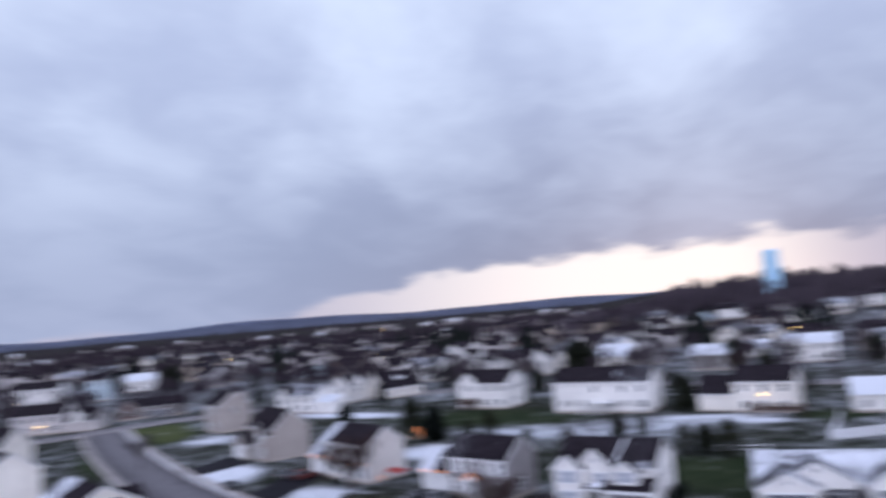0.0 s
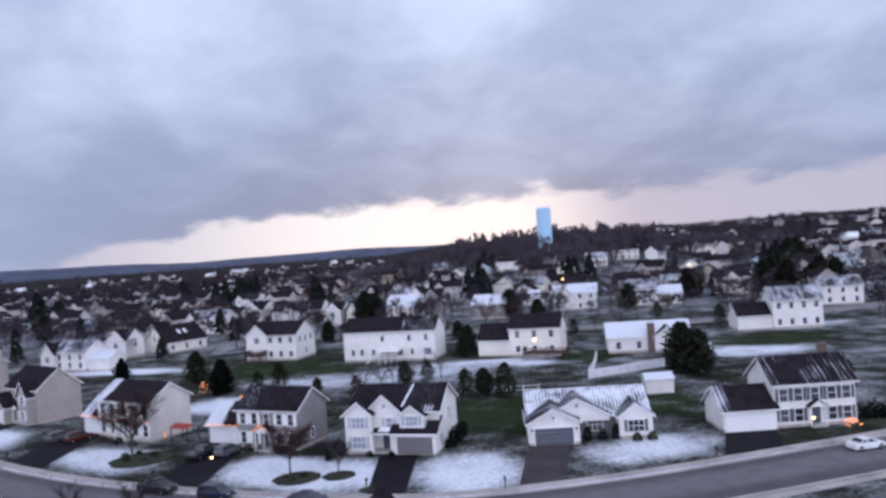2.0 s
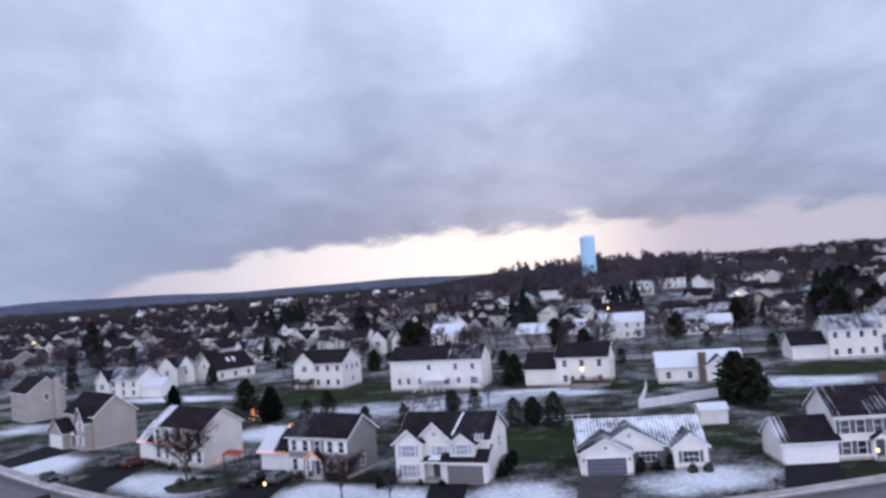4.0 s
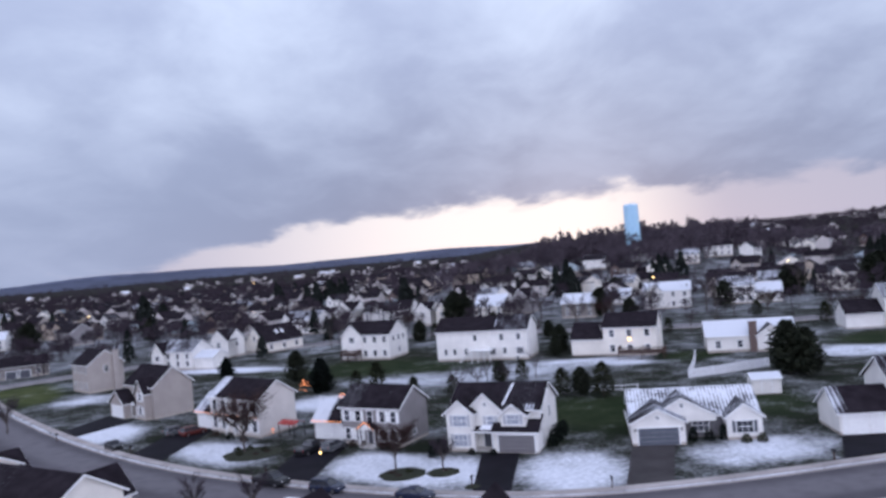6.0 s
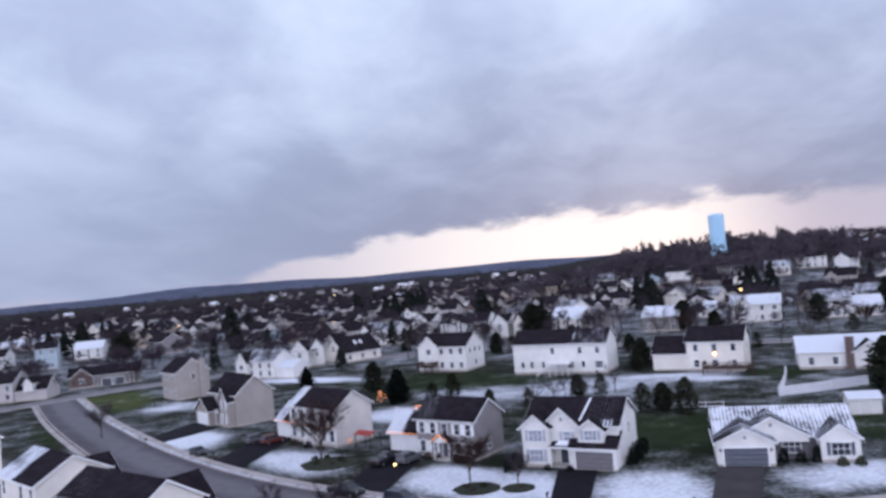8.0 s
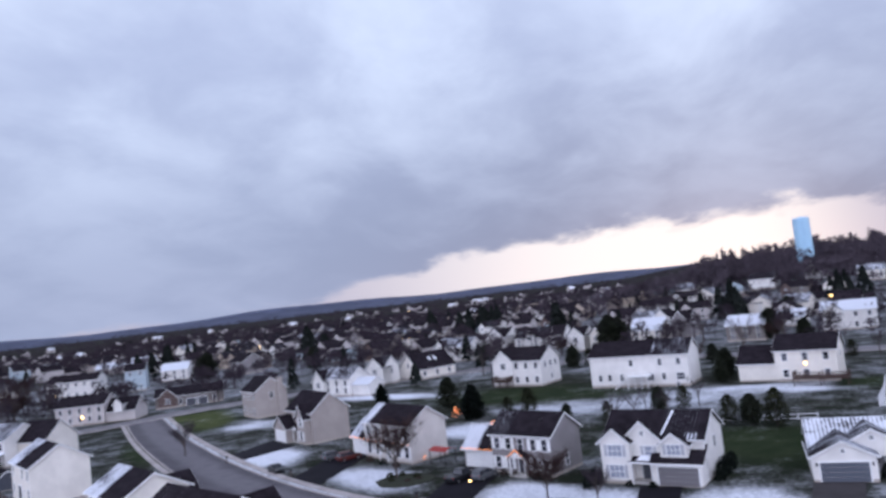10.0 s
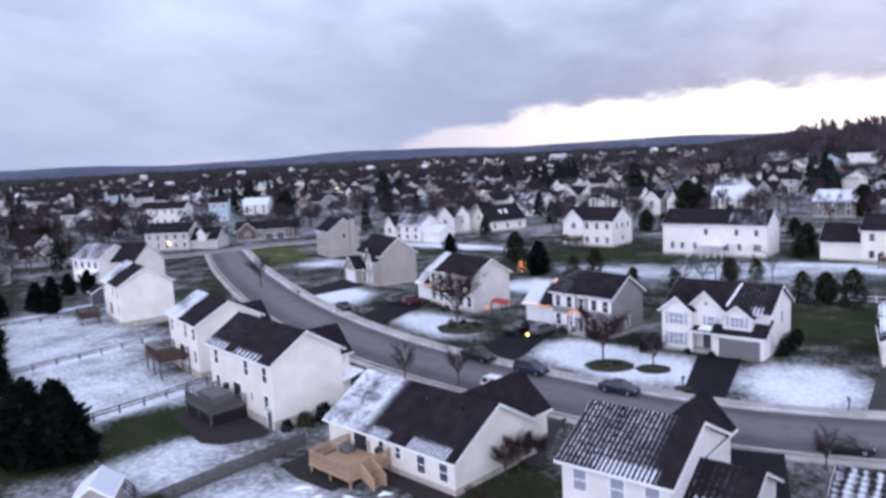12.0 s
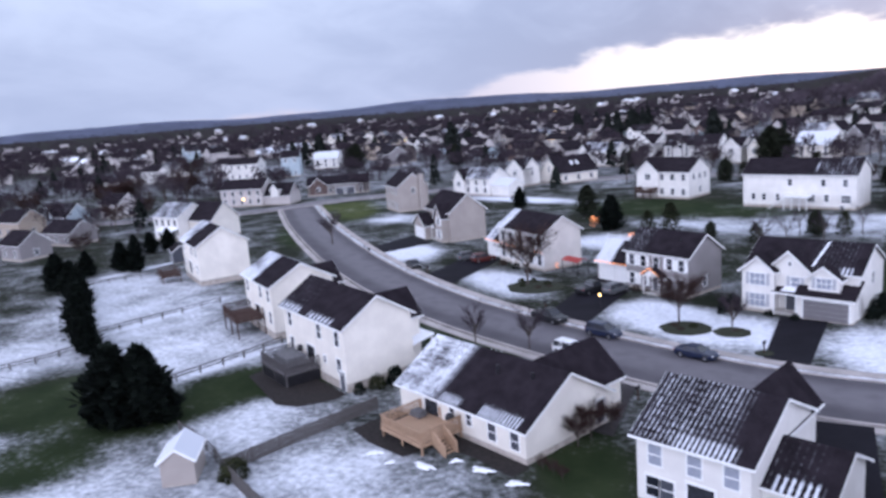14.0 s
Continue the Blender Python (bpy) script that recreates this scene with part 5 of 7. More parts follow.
for x, y, w in ((-12.7, 101.6, 1.2), (-11.1, 100.4, 1.1), (-7.9, 97.8, 1.5), (-6.7, 97.0, 1.3), (-35.5, 116.2, 1.3), (-32.5, 113.2, 1.4), (-29.9, 110.8, 1.3), (64.6, 84.5, 2.6), (66.6, 84.6, 3.2), (68.8, 84.4, 3.0), (71.2, 84.6, 2.8)):
    shrub(x, y, w, w * 0.75, RUST if w < 1.4 else NEEDLE, "low shrub along a house front")

# ---------------------------------------------------------------- decks, fences, shed
deck("grey weathered deck with a rail and garden furniture", -46.3, 64.9, -32.5, 6.0, 4.4, 1.5, DECKGREY, skirt=METAL)
deck("brown stained deck with a rail beside a house", -61.3, 78.1, -37.5, 6.0, 3.6, 2.4, BROWN)
deck("tan wooden deck with steps down to the garden", -27.0, 54.0, -28.0, 5.2, 4.2, 0.95, DECKTAN, (5.2, 1.0, 1, 0))
deck("brown stained deck with a rail", -23.6, 187.6, -27.0, 4.6, 3.0, 1.8, BROWN)
deck("red-brown deck with a rail and steps", 38.2, 152.2, -26.0, 9.4, 3.4, 1.6, BROWN)
deck("small brown deck beside a gable", -93.6, 101.6, -38, 4.5, 3.0, 1.4, BROWN)


def fence(label, pts, tall, mat, gap=2.4, rails=(0.35, 0.95), pickets=0.0, name="fence"):
    t = tagged(new(name), label, "fence")
    o, n = lay(pts, 0, 12)
    t.location = (o[0][0], o[0][1], 0)
    ln = np.concatenate([[0], np.cumsum(np.linalg.norm(np.diff(o, axis=0), axis=1))])
    m = max(2, int(ln[-1] / gap))
    at = [(float(np.interp(s, ln, o[:, 0])), float(np.interp(s, ln, o[:, 1]))) for s in np.linspace(0, ln[-1], m + 1)]
    pm = Build().box(-0.07, -0.07, -0.3, 0.07, 0.07, tall).data("post", mat)
    base = Vector((o[0][0], o[0][1], 0))
    for x, y in at:
        p = part("post", pm, None, t)
        p.location = Vector((x, y, height(x, y))) - base
    for (x0, y0), (x1, y1) in zip(at, at[1:]):
        b = Build()
        d = Vector((x1 - x0, y1 - y0, 0))
        u = d.normalized()
        s = Vector((-u.y, u.x, 0)) * 0.03
        z0, z1 = height(x0, y0), height(x1, y1)
        for k in rails:
            a, c = Vector((x0, y0, z0 + k * tall)) - base, Vector((x1, y1, z1 + k * tall)) - base
            up = Vector((0, 0, 0.12))
            b.add([a - s, a + s, c + s, c - s, a - s + up, a + s + up, c + s + up, c - s + up], [(0, 1, 2, 3), (7, 6, 5, 4), (0, 4, 5, 1), (1, 5, 6, 2), (2, 6, 7, 3), (3, 7, 4, 0)])
        part("rail", b, mat, t)
        if pickets:
            k = int(d.length / pickets)
            w = pickets * 0.42
            pk = shared(("picket", pickets, tall, mat.name), lambda: Build().box(-w, -0.045, 0.03, w, -0.03, tall * 0.95).data("picket", mat))
            for i in range(k):
                c = Vector((x0, y0, z0)).lerp(Vector((x1, y1, z1)), (i + 0.5) / k) - base
                o = part("picket", pk, None, t)
                o.matrix_basis = pose(c.x, c.y, c.z, 0, 0, math.degrees(math.atan2(u.y, u.x)))
    return t


fence("weathered wooden picket fence across snowy gardens", [(-36.3, 45.6), (-33.4, 52.0), (-30.0, 59.1)], 1.25, FENCEWOOD, 2.2, (0.15, 0.5, 0.85), 0.14)
fence("weathered wooden picket fence across snowy gardens", [(-44.9, 50.7), (-40.1, 48.4), (-36.3, 45.6)], 1.2, FENCEWOOD, 2.2, (0.15, 0.5, 0.85))
fence("weathered wooden picket fence across snowy gardens", [(-36.3, 45.6), (-33.4, 43.7), (-29.6, 41.3)], 1.25, FENCEWOOD, 2.2, (0.15, 0.5, 0.85), 0.14)
fence("grey post and wire fence in the snow", [(-55.8, 58.9), (-52.5, 66.6), (-50.1, 74.2)], 0.9, FENCEWOOD, 2.6, (0.45, 0.85))
fence("grey post and wire fence in the snow", [(-78.2, 73.3), (-74.4, 81.9), (-71.0, 89.5)], 0.9, FENCEWOOD, 2.6, (0.45, 0.85))
fence("grey post and wire fence in the snow", [(-83.0, 54.2), (-77.2, 61.8), (-74.4, 70.4)], 0.9, FENCEWOOD, 2.6, (0.45, 0.85))
fence("grey post and wire fence in the snow", [(-107.7, 93.3), (-100.1, 101.9), (-92.5, 107.6)], 0.9, FENCEWOOD, 2.6, (0.45, 0.85))
fence("white vinyl fence round a garden", [(43.6, 126.5), (51, 128.2), (60, 131)], 1.6, VINYL, 2.4, (0.1, 0.9), 0.3)
fence("white vinyl fence round a garden", [(43.6, 126.5), (48.5, 137), (52.5, 147)], 1.6, VINYL, 2.4, (0.1, 0.9), 0.3)
fence("white vinyl fence round a garden", [(67, 131), (71.5, 138), (76.5, 144.5)], 1.6, VINYL, 2.4, (0.1, 0.9), 0.3)
fence("white vinyl fence along a back garden", [(-22, 137), (-14, 133.5), (-6, 130)], 1.0, VINYL, 2.4, (0.2, 0.8))
fence("white vinyl fence along a back garden", [(20, 124), (26, 122.5), (33, 121)], 1.0, VINYL, 2.4, (0.2, 0.8))


def garden_shed(label, x, y, yaw, w, d, e, r, wall, roof, axis="u"):
    t = thing("garden_shed", label, "shed", x, y, height(x, y), yaw)
    s = volume(t, 0, 0, w, d, e, r, wall, roof, axis, base=0.12, over=0.18)
    if axis == "u":
        door(t, s, "f", w / 2, 0.15, min(1.4, w * 0.6), 1.75, wall)
    return t


garden_shed("pale grey garden shed with snow on its roof", -39.6, 42.6, 28, 2.5, 3.4, 2.0, 0.9, BEIGE, roofing("shed_shingles_snow", 0.85, 1), "v")
garden_shed("small white garden shed with a snowy flat gable roof", 47.2, 109.5, -10, 4.2, 3.0, 2.3, 0.7, WHITE, ROOF_FULL)
garden_shed("dark blue garden shed behind a house", -104.9, 117.2, -40, 4.4, 3.2, 2.3, 1.0, SHUTTER, ROOF_HALF)


def water_tower():
    x, y = 130.5, 451.0
    t = thing("water_tower", "tall pale blue cylindrical water tank on a wooded hill", "water tower", x, y, height(x, y))
    n, r, z = 40, 4.5, 45.0 - height(x, y)
    b = Build()
    prof = [(r, -1), (r, z - 0.7), (r * 0.97, z - 0.3), (r * 0.8, z + 0.1), (0.05, z + 0.5)]
    vs = [(p * math.cos(i * math.tau / n), p * math.sin(i * math.tau / n), h) for p, h in prof for i in range(n)]
    fs = [(k * n + i, k * n + (i + 1) % n, (k + 1) * n + (i + 1) % n, (k + 1) * n + i) for k in range(len(prof) - 1) for i in range(n)]
    b.add(vs, fs + [tuple(range((len(prof) - 1) * n, len(prof) * n))])
    part("tank", b, TANK, t, smooth=False)
    ring = Build()
    for i in range(n):
        a0, a1 = i * math.tau / n, (i + 1) * math.tau / n
        ring.tube((4.3 * math.cos(a0), 4.3 * math.sin(a0), z + 1.0), (4.3 * math.cos(a1), 4.3 * math.sin(a1), z + 1.0), 0.05, 0.05, 4)
        if i % 4 == 0:
            ring.tube((4.3 * math.cos(a0), 4.3 * math.sin(a0), z - 0.2), (4.3 * math.cos(a0), 4.3 * math.sin(a0), z + 1.0), 0.04, 0.04, 4)
    part("railing", ring, TANK, t)
    lad = Build().tube((-1.0, -r - 0.15, 0), (-1.0, -r - 0.15, z), 0.06, 0.06, 4).tube((-0.5, -r - 0.15, 0), (-0.5, -r - 0.15, z), 0.06, 0.06, 4)
    for i in range(int(z / 0.6)):
        lad.tube((-1.0, -r - 0.15, i * 0.6), (-0.5, -r - 0.15, i * 0.6), 0.04, 0.04, 3)
    part("ladder", lad, TANK, t)


TANK = plain("pale_blue_paint", (0.40, 0.62, 0.78), 0.45, vary=0.04, scale=0.3)
water_tower()


# ---------------------------------------------------------------- small things of the gardens
def local(x, y, yaw, pts):
    a = radians(yaw)
    return [(x + u * math.cos(a) - v * math.sin(a), y + u * math.sin(a) + v * math.cos(a)) for u, v in pts]


patch("earth_bed_1", local(-27.5, 59.0, -28, [(-0.4, -5.0), (3.0, -5.5), (6.9, -5.2), (7.4, -2.1), (11.0, -1.7), (15.4, -1.9), (15.3, -0.05), (-0.4, -0.05)]), 0.07, EARTH, "dark earth bed along a house wall and under a deck", 0.12)
patch("earth_bed_2", [(-47.4, 64.0), (-43.0, 60.4), (-40.0, 58.0), (-37.6, 58.0), (-35.0, 60.2), (-34.7, 61.6), (-46.3, 68.7)], 0.07, EARTH, "dark bare earth round a deck", 0.12)


def snow_patch(x, y, w, d, yaw, seed):
    r = random.Random(seed)
    t = thing("snow_patch", "small crisp patch of white snow on dark earth", "snow", x, y, height(x, y) + 0.07, yaw)
    n = 26
    ring = [1 + r.uniform(-0.3, 0.2) + 0.2 * math.sin(i * 0.7 + seed) for i in range(n)]
    b = Build()
    vs = [(math.cos(i * math.tau / n) * w / 2 * ring[i] * k, math.sin(i * math.tau / n) * d / 2 * ring[i] * k, z) for k, z in ((1.0, 0.0), (0.9, 0.05), (0.6, 0.09)) for i in range(n)]
    fs = [(q * n + i, q * n + (i + 1) % n, (q + 1) * n + (i + 1) % n, (q + 1) * n + i) for q in (0, 1) for i in range(n)]
    b.add(vs, fs + [tuple(range(2 * n, 3 * n))])
    part("drift", b, SNOW, t, smooth=True)


for k, (x, y, w, d) in enumerate(((-21.6, 50.1, 1.9, 0.8), (-17.2, 50.5, 1.8, 0.8), (-14.3, 49.2, 1.5, 0.8), (-26.2, 51.2, 1.6, 0.7), (-19.6, 51.4, 1.0, 0.6), (-24.4, 50.0, 0.9, 0.5))):
    snow_patch(x, y, w, d, -20 + 13 * k, k)


def covered_table(x, y, z, yaw, w=2.5, d=1.5, h=0.8):
    t = thing("patio_table", "patio table under a sagging grey cover on a deck", "table", x, y, z, yaw)
    n = 6
    b = Build()
    vs = []
    for zz, k in ((0.12, 1.04), (0.45, 1.0), (h - 0.08, 0.97), (h, 0.90)):
        for i in range(4 * n):
            s, f = divmod(i, n)
            f = f / n * 2 - 1
            p = ((f, -1), (1, f), (-f, 1), (-1, -f))[s]
            sag = 1 + 0.025 * math.sin(i * 2.3) * (1 - zz / h)
            vs.append((p[0] * w / 2 * k * sag, p[1] * d / 2 * k * sag, zz))
    m = 4 * n
    b.add(vs, [(q * m + i, q * m + (i + 1) % m, (q + 1) * m + (i + 1) % m, (q + 1) * m + i) for q in range(3) for i in range(m)] + [tuple(range(3 * m, 4 * m))])
    part("cover", b, COVER, t)
    for sx in (-1, 1):
        for sy in (-1, 1):
            part("leg", Build().box(sx * w * 0.42 - 0.03, sy * d * 0.4 - 0.03, 0.0, sx * w * 0.42 + 0.03, sy * d * 0.4 + 0.03, h - 0.1), METAL, t)


def grill(x, y, z, yaw):
    t = thing("grill", "black kettle grill on a deck", "grill", x, y, z, yaw)
    n = 14
    for nm, ps in (("bowl", ((0.05, 0.55), (0.25, 0.6), (0.37, 0.75), (0.4, 0.9))), ("lid", ((0.4, 0.91), (0.36, 1.07), (0.24, 1.2), (0.05, 1.25)))):
        b = Build()
        b.add([(r * math.cos(i * math.tau / n), r * math.sin(i * math.tau / n), q) for r, q in ps for i in range(n)],
              [(k * n + i, k * n + (i + 1) % n, (k + 1) * n + (i + 1) % n, (k + 1) * n + i) for k in range(3) for i in range(n)] + [tuple(range(3 * n, 4 * n)), tuple(range(n - 1, -1, -1))])
        part(nm, b, METAL, t, smooth=True)
    for i in range(3):
        a = i * math.tau / 3
        part("leg", Build().tube((0.36 * math.cos(a), 0.36 * math.sin(a), 0), (0.2 * math.cos(a), 0.2 * math.sin(a), 0.65), 0.025, 0.025, 5), METAL, t)


COVER = plain("grey_cover", (0.11, 0.108, 0.115), 0.8, vary=0.25)
(ax, ay), (bx, by), (gx, gy) = local(-46.3, 64.9, -32.5, [(3.2, 1.9), (1.9, 3.7), (5.2, 1.2)])
covered_table(ax, ay, 1.5, -32.5, 3.5, 2.2, 1.1)
grill(bx, by, 1.5, 0)
(ax, ay), (bx, by) = local(-27.0, 54.0, -28.0, [(4.6, 3.5), (0.9, 3.2)])
grill(ax, ay, 0.95, 40)
covered_table(bx, by, 0.95, -28, 1.1, 0.9, 0.6)
fence("white vinyl panel beside a driveway", [(4.4, 55.6), (5.3, 53.6), (6.1, 51.6)], 1.0, VINYL, 2.0, (0.15, 0.85), 0.2)


def lawn_frame(x, y, yaw):
    t = thing("lawn_ornament", "white wire frame ornament on a dark lawn", "ornament", x, y, height(x, y), yaw)
    for nm, pts in (("frame", [(-0.8, 0, 0.05), (-0.3, 0, 0.95), (0.15, 0, 0.05)]), ("frame", [(0.2, 0.1, 0.95), (0.6, 0.1, 0.1), (1.1, 0.1, 1.0)]), ("crossbar", [(-0.6, 0, 0.35), (0.75, 0.1, 0.4)])):
        b = Build()
        for a, c in zip(pts, pts[1:]):
            b.tube(a, c, 0.05, 0.05, 6)
        part(nm, b, VINYL, t)


lawn_frame(-23.6, 73.6, -30)


def red_canopy(x, y, yaw, w=3.4, d=2.2, h=2.1):
    t = thing("garden_canopy", "red fabric canopy on dark posts beside a garage", "canopy", x, y, height(x, y), yaw)
    part("canopy", Build().slab([(-0.1, -0.1, h), (w + 0.1, -0.1, h), (w + 0.1, d / 2, h + 0.45), (-0.1, d / 2, h + 0.45)], 0.05).slab([(-0.1, d / 2, h + 0.45), (w + 0.1, d / 2, h + 0.45), (w + 0.1, d + 0.1, h), (-0.1, d + 0.1, h)], 0.05), CANVAS, t)
    for u in (0.05, w - 0.05):
        for v in (0.05, d - 0.05):
            part("post", Build().box(u - 0.05, v - 0.05, -0.1, u + 0.05, v + 0.05, h), METAL, t)


CANVAS = plain("red_canvas", (0.34, 0.055, 0.05), 0.8)
red_canopy(-24.6, 110.8, -36)


# ---------------------------------------------------------------- cars
def paint(name, col):
    m, nt, b = material(name, 0.35, 0.0, 0.35)
    c = blend(nt, ramp(nt, grain(nt, coord(nt), 1.3, 4), 0.3, 0.7), tuple(v * 0.85 for v in col), col)
    link(nt, c, b.inputs["Base Color"])
    b.inputs["Coat Weight"].default_value = 0.15
    return m


PAINTS = {"black": paint("black_paint", (0.012, 0.012, 0.015)), "blue": paint("navy_paint", (0.014, 0.020, 0.048)), "white": paint("white_paint", (0.75, 0.76, 0.78)),
          "red": paint("dark_red_paint", (0.10, 0.022, 0.020)), "grey": paint("grey_paint", (0.10, 0.105, 0.115))}
TYRE = plain("tyre_rubber", (0.015, 0.015, 0.016), 0.9)
RIM = plain("alloy_rim", (0.35, 0.35, 0.37), 0.35, 0.8)
LAMPGLASS = plain("clear_lamp", (0.7, 0.7, 0.68), 0.2, vary=0.05)
TAILRED = plain("red_tail_lamp", (0.35, 0.02, 0.02), 0.3, vary=0.05)


def car(label, x, y, yaw, kind="suv", colour="black"):
    e = thing("car", label, "car", x, y, height(x, y) + 0.06, yaw)
    L, W = (4.7, 1.85) if kind != "pickup" else (5.6, 1.95)
    # half-width, sill, belt line and height along the body, from tail to nose
    hood = {"suv": 0.98, "sedan": 0.88, "pickup": 1.08}[kind]
    top = {"suv": 1.68, "sedan": 1.44, "pickup": 1.82}[kind]
    tail = {"suv": 1.02, "sedan": 1.0, "pickup": 1.12}[kind]

    def shells():
        body = Build()
        secs = [(-0.5, 0.84, 0.42, tail - 0.22), (-0.48, 0.93, 0.3, tail - 0.04), (-0.42, 0.98, 0.22, tail), (-0.1, 1.0, 0.2, tail), (0.2, 1.0, 0.2, hood + 0.04), (0.36, 0.98, 0.2, hood - 0.03), (0.45, 0.93, 0.24, hood - 0.10), (0.5, 0.78, 0.36, hood - 0.30)]
        vs, fs = [], []
        for t, hw, z0, z1 in secs:
            w = W / 2 * hw
            vs += [(t * L, -w * 0.93, z0), (t * L, -w, z0 + 0.18), (t * L, -w, z1 - 0.14), (t * L, -w * 0.9, z1), (t * L, w * 0.9, z1), (t * L, w, z1 - 0.14), (t * L, w, z0 + 0.18), (t * L, w * 0.93, z0)]
        for i in range(len(secs) - 1):
            for j in range(8):
                fs.append((i * 8 + j, i * 8 + (j + 1) % 8, (i + 1) * 8 + (j + 1) % 8, (i + 1) * 8 + j))
        fs += [tuple(range(7, -1, -1)), tuple(range((len(secs) - 1) * 8, len(secs) * 8))]
        body.add(vs, fs)
        a, b2, c, d = {"suv": (-0.47, -0.40, 0.06, 0.24), "sedan": (-0.33, -0.17, 0.05, 0.22), "pickup": (-0.12, -0.08, 0.12, 0.26)}[kind]
        base = tail - 0.03
        lo, hi = W / 2 * 0.92, W / 2 * 0.76
        v8 = [(a * L, -lo, base), (d * L, -lo, hood), (d * L, lo, hood), (a * L, lo, base), (b2 * L, -hi, top - 0.06), (c * L, -hi, top - 0.06), (c * L, hi, top - 0.06), (b2 * L, hi, top - 0.06)]
        cab = []
        for nm, q in (("side_window", (0, 1, 5, 4)), ("windscreen", (1, 2, 6, 5)), ("side_window", (2, 3, 7, 6)), ("rear_window", (3, 0, 4, 7))):
            o = [Vector(v8[i]) for i in q]
            nn = (o[1] - o[0]).cross(o[3] - o[0]).normalized() * 0.03
            cab.append((nm, Build().add(o + [p - nn for p in o], [(0, 1, 2, 3), (7, 6, 5, 4), (0, 4, 5, 1), (1, 5, 6, 2), (2, 6, 7, 3), (3, 7, 4, 0)])))
        roof = Build()
        roof.slab([(b2 * L - 0.05, -hi - 0.02, top - 0.03), (c * L + 0.03, -hi - 0.02, top - 0.03), (c * L + 0.03, hi + 0.02, top - 0.03), (b2 * L - 0.05, hi + 0.02, top - 0.03)], 0.06)
        roof.slab([(b2 * L + 0.1, -hi + 0.1, top), (c * L - 0.1, -hi + 0.1, top), (c * L - 0.1, hi - 0.1, top), (b2 * L + 0.1, hi - 0.1, top)], 0.04)
        pil = []
        for s in (-1, 1):
            for t0, t1 in ((a, b2), (d, c), ((a + d) / 2 - 0.03, (b2 + c) / 2 - 0.03), (a * 0.55, b2 * 0.6)):
                z0 = base if t0 < 0.1 else hood
                pil.append(Build().tube((t0 * L, s * (lo + 0.01), z0), (t1 * L, s * (hi + 0.01), top - 0.05), 0.05, 0.045, 4))
        return body, cab, roof, pil
    e.scale = (0.88, 0.88, 0.88)
    bd, cb, rf, pl = shared(("car", kind), shells)
    mat = PAINTS[colour]
    part("body", shared(("carbody", kind, colour), lambda: bd.data("body", mat)), None, e)
    for i, (nm, g) in enumerate(cb):
        part(nm, shared(("carcab", kind, i), lambda: g.data(nm, GLASSDOOR)), None, e)
    part("roof_panel", shared(("carroof", kind, colour), lambda: rf.data("roof_panel", mat)), None, e)
    for i, g in enumerate(pl):
        part("pillar", shared(("carpil", kind, colour, i), lambda: g.data("pillar", mat)), None, e)
    for u in (-0.31, 0.30):
        for s in (-1, 1):
            w = part("wheel", shared(("tyre",), lambda: Build().tube((0, -0.11, 0), (0, 0.11, 0), 0.34, 0.34, 18).data("wheel", TYRE)), None, e)
            w.location = (u * L, s * (W / 2 - 0.08), 0.34)
            part("rim", shared(("rim",), lambda: Build().tube((0, -0.125, 0), (0, 0.125, 0), 0.21, 0.21, 12).data("rim", RIM)), None, w)
    for s in (-1, 1):
        o = part("headlight", shared(("hl",), lambda: Build().box(-0.05, -0.17, -0.08, 0.04, 0.17, 0.08).data("headlight", LAMPGLASS)), None, e)
        o.location = (L * 0.472, s * W * 0.33, hood - 0.26)
        o = part("tail_lamp", shared(("tl",), lambda: Build().box(-0.04, -0.12, -0.16, 0.04, 0.12, 0.16).data("tail_lamp", TAILRED)), None, e)
        o.location = (-L * 0.485, s * W * 0.38, tail - 0.24)
        o = part("wing_mirror", shared(("mir", colour), lambda: Build().box(-0.06, -0.1, -0.07, 0.06, 0.1, 0.07).data("wing_mirror", mat)), None, e)
        o.location = (L * 0.2, s * (W / 2 + 0.08), hood + 0.08)
    return e


car("black sport utility vehicle parked at the kerb", -20.9, 86.8, -33, "pickup", "black")
car("dark blue estate car parked at the kerb", -13.7, 82.2, -28, "suv", "blue")
car("dark blue hatchback parked at the kerb", -3.8, 76.8, -24, "sedan", "blue")
car("white compact sport utility vehicle parked on the street", -15.9, 75.6, -28, "suv", "white")
car("dark saloon car parked at the kerb", -50.2, 113.4, -47, "sedan", "black")
car("dark pickup parked on a black driveway", -18.3, 100.2, 60, "pickup", "black")
car("grey sport utility vehicle parked on a black driveway", -15.1, 100.3, 60, "suv", "grey")
car("dark car with a snowy roof on a driveway", -42.6, 119.6, 45, "suv", "grey")
car("dark red sport utility vehicle on a driveway", -39.6, 118.2, 45, "suv", "red")
car("dark saloon car on the near side of the street", 14.0, 64.6, -2, "sedan", "black")
car("white saloon car parked at the kerb", 56.5, 73.2, 6, "sedan", "white")


def lamp_post(x, y, h=2.0):
    t = thing("lamp_post", "short black garden lamp post with a warm light", "lamp", x, y, height(x, y))
    part("pole", Build().tube((0, 0, -0.2), (0, 0, h), 0.05, 0.04, 8), METAL, t)
    part("lantern", Build().box(-0.11, -0.11, h, 0.11, 0.11, h + 0.26), WARM, t)
    part("cap", Build().box(-0.15, -0.15, h + 0.26, 0.15, 0.15, h + 0.31), METAL, t)


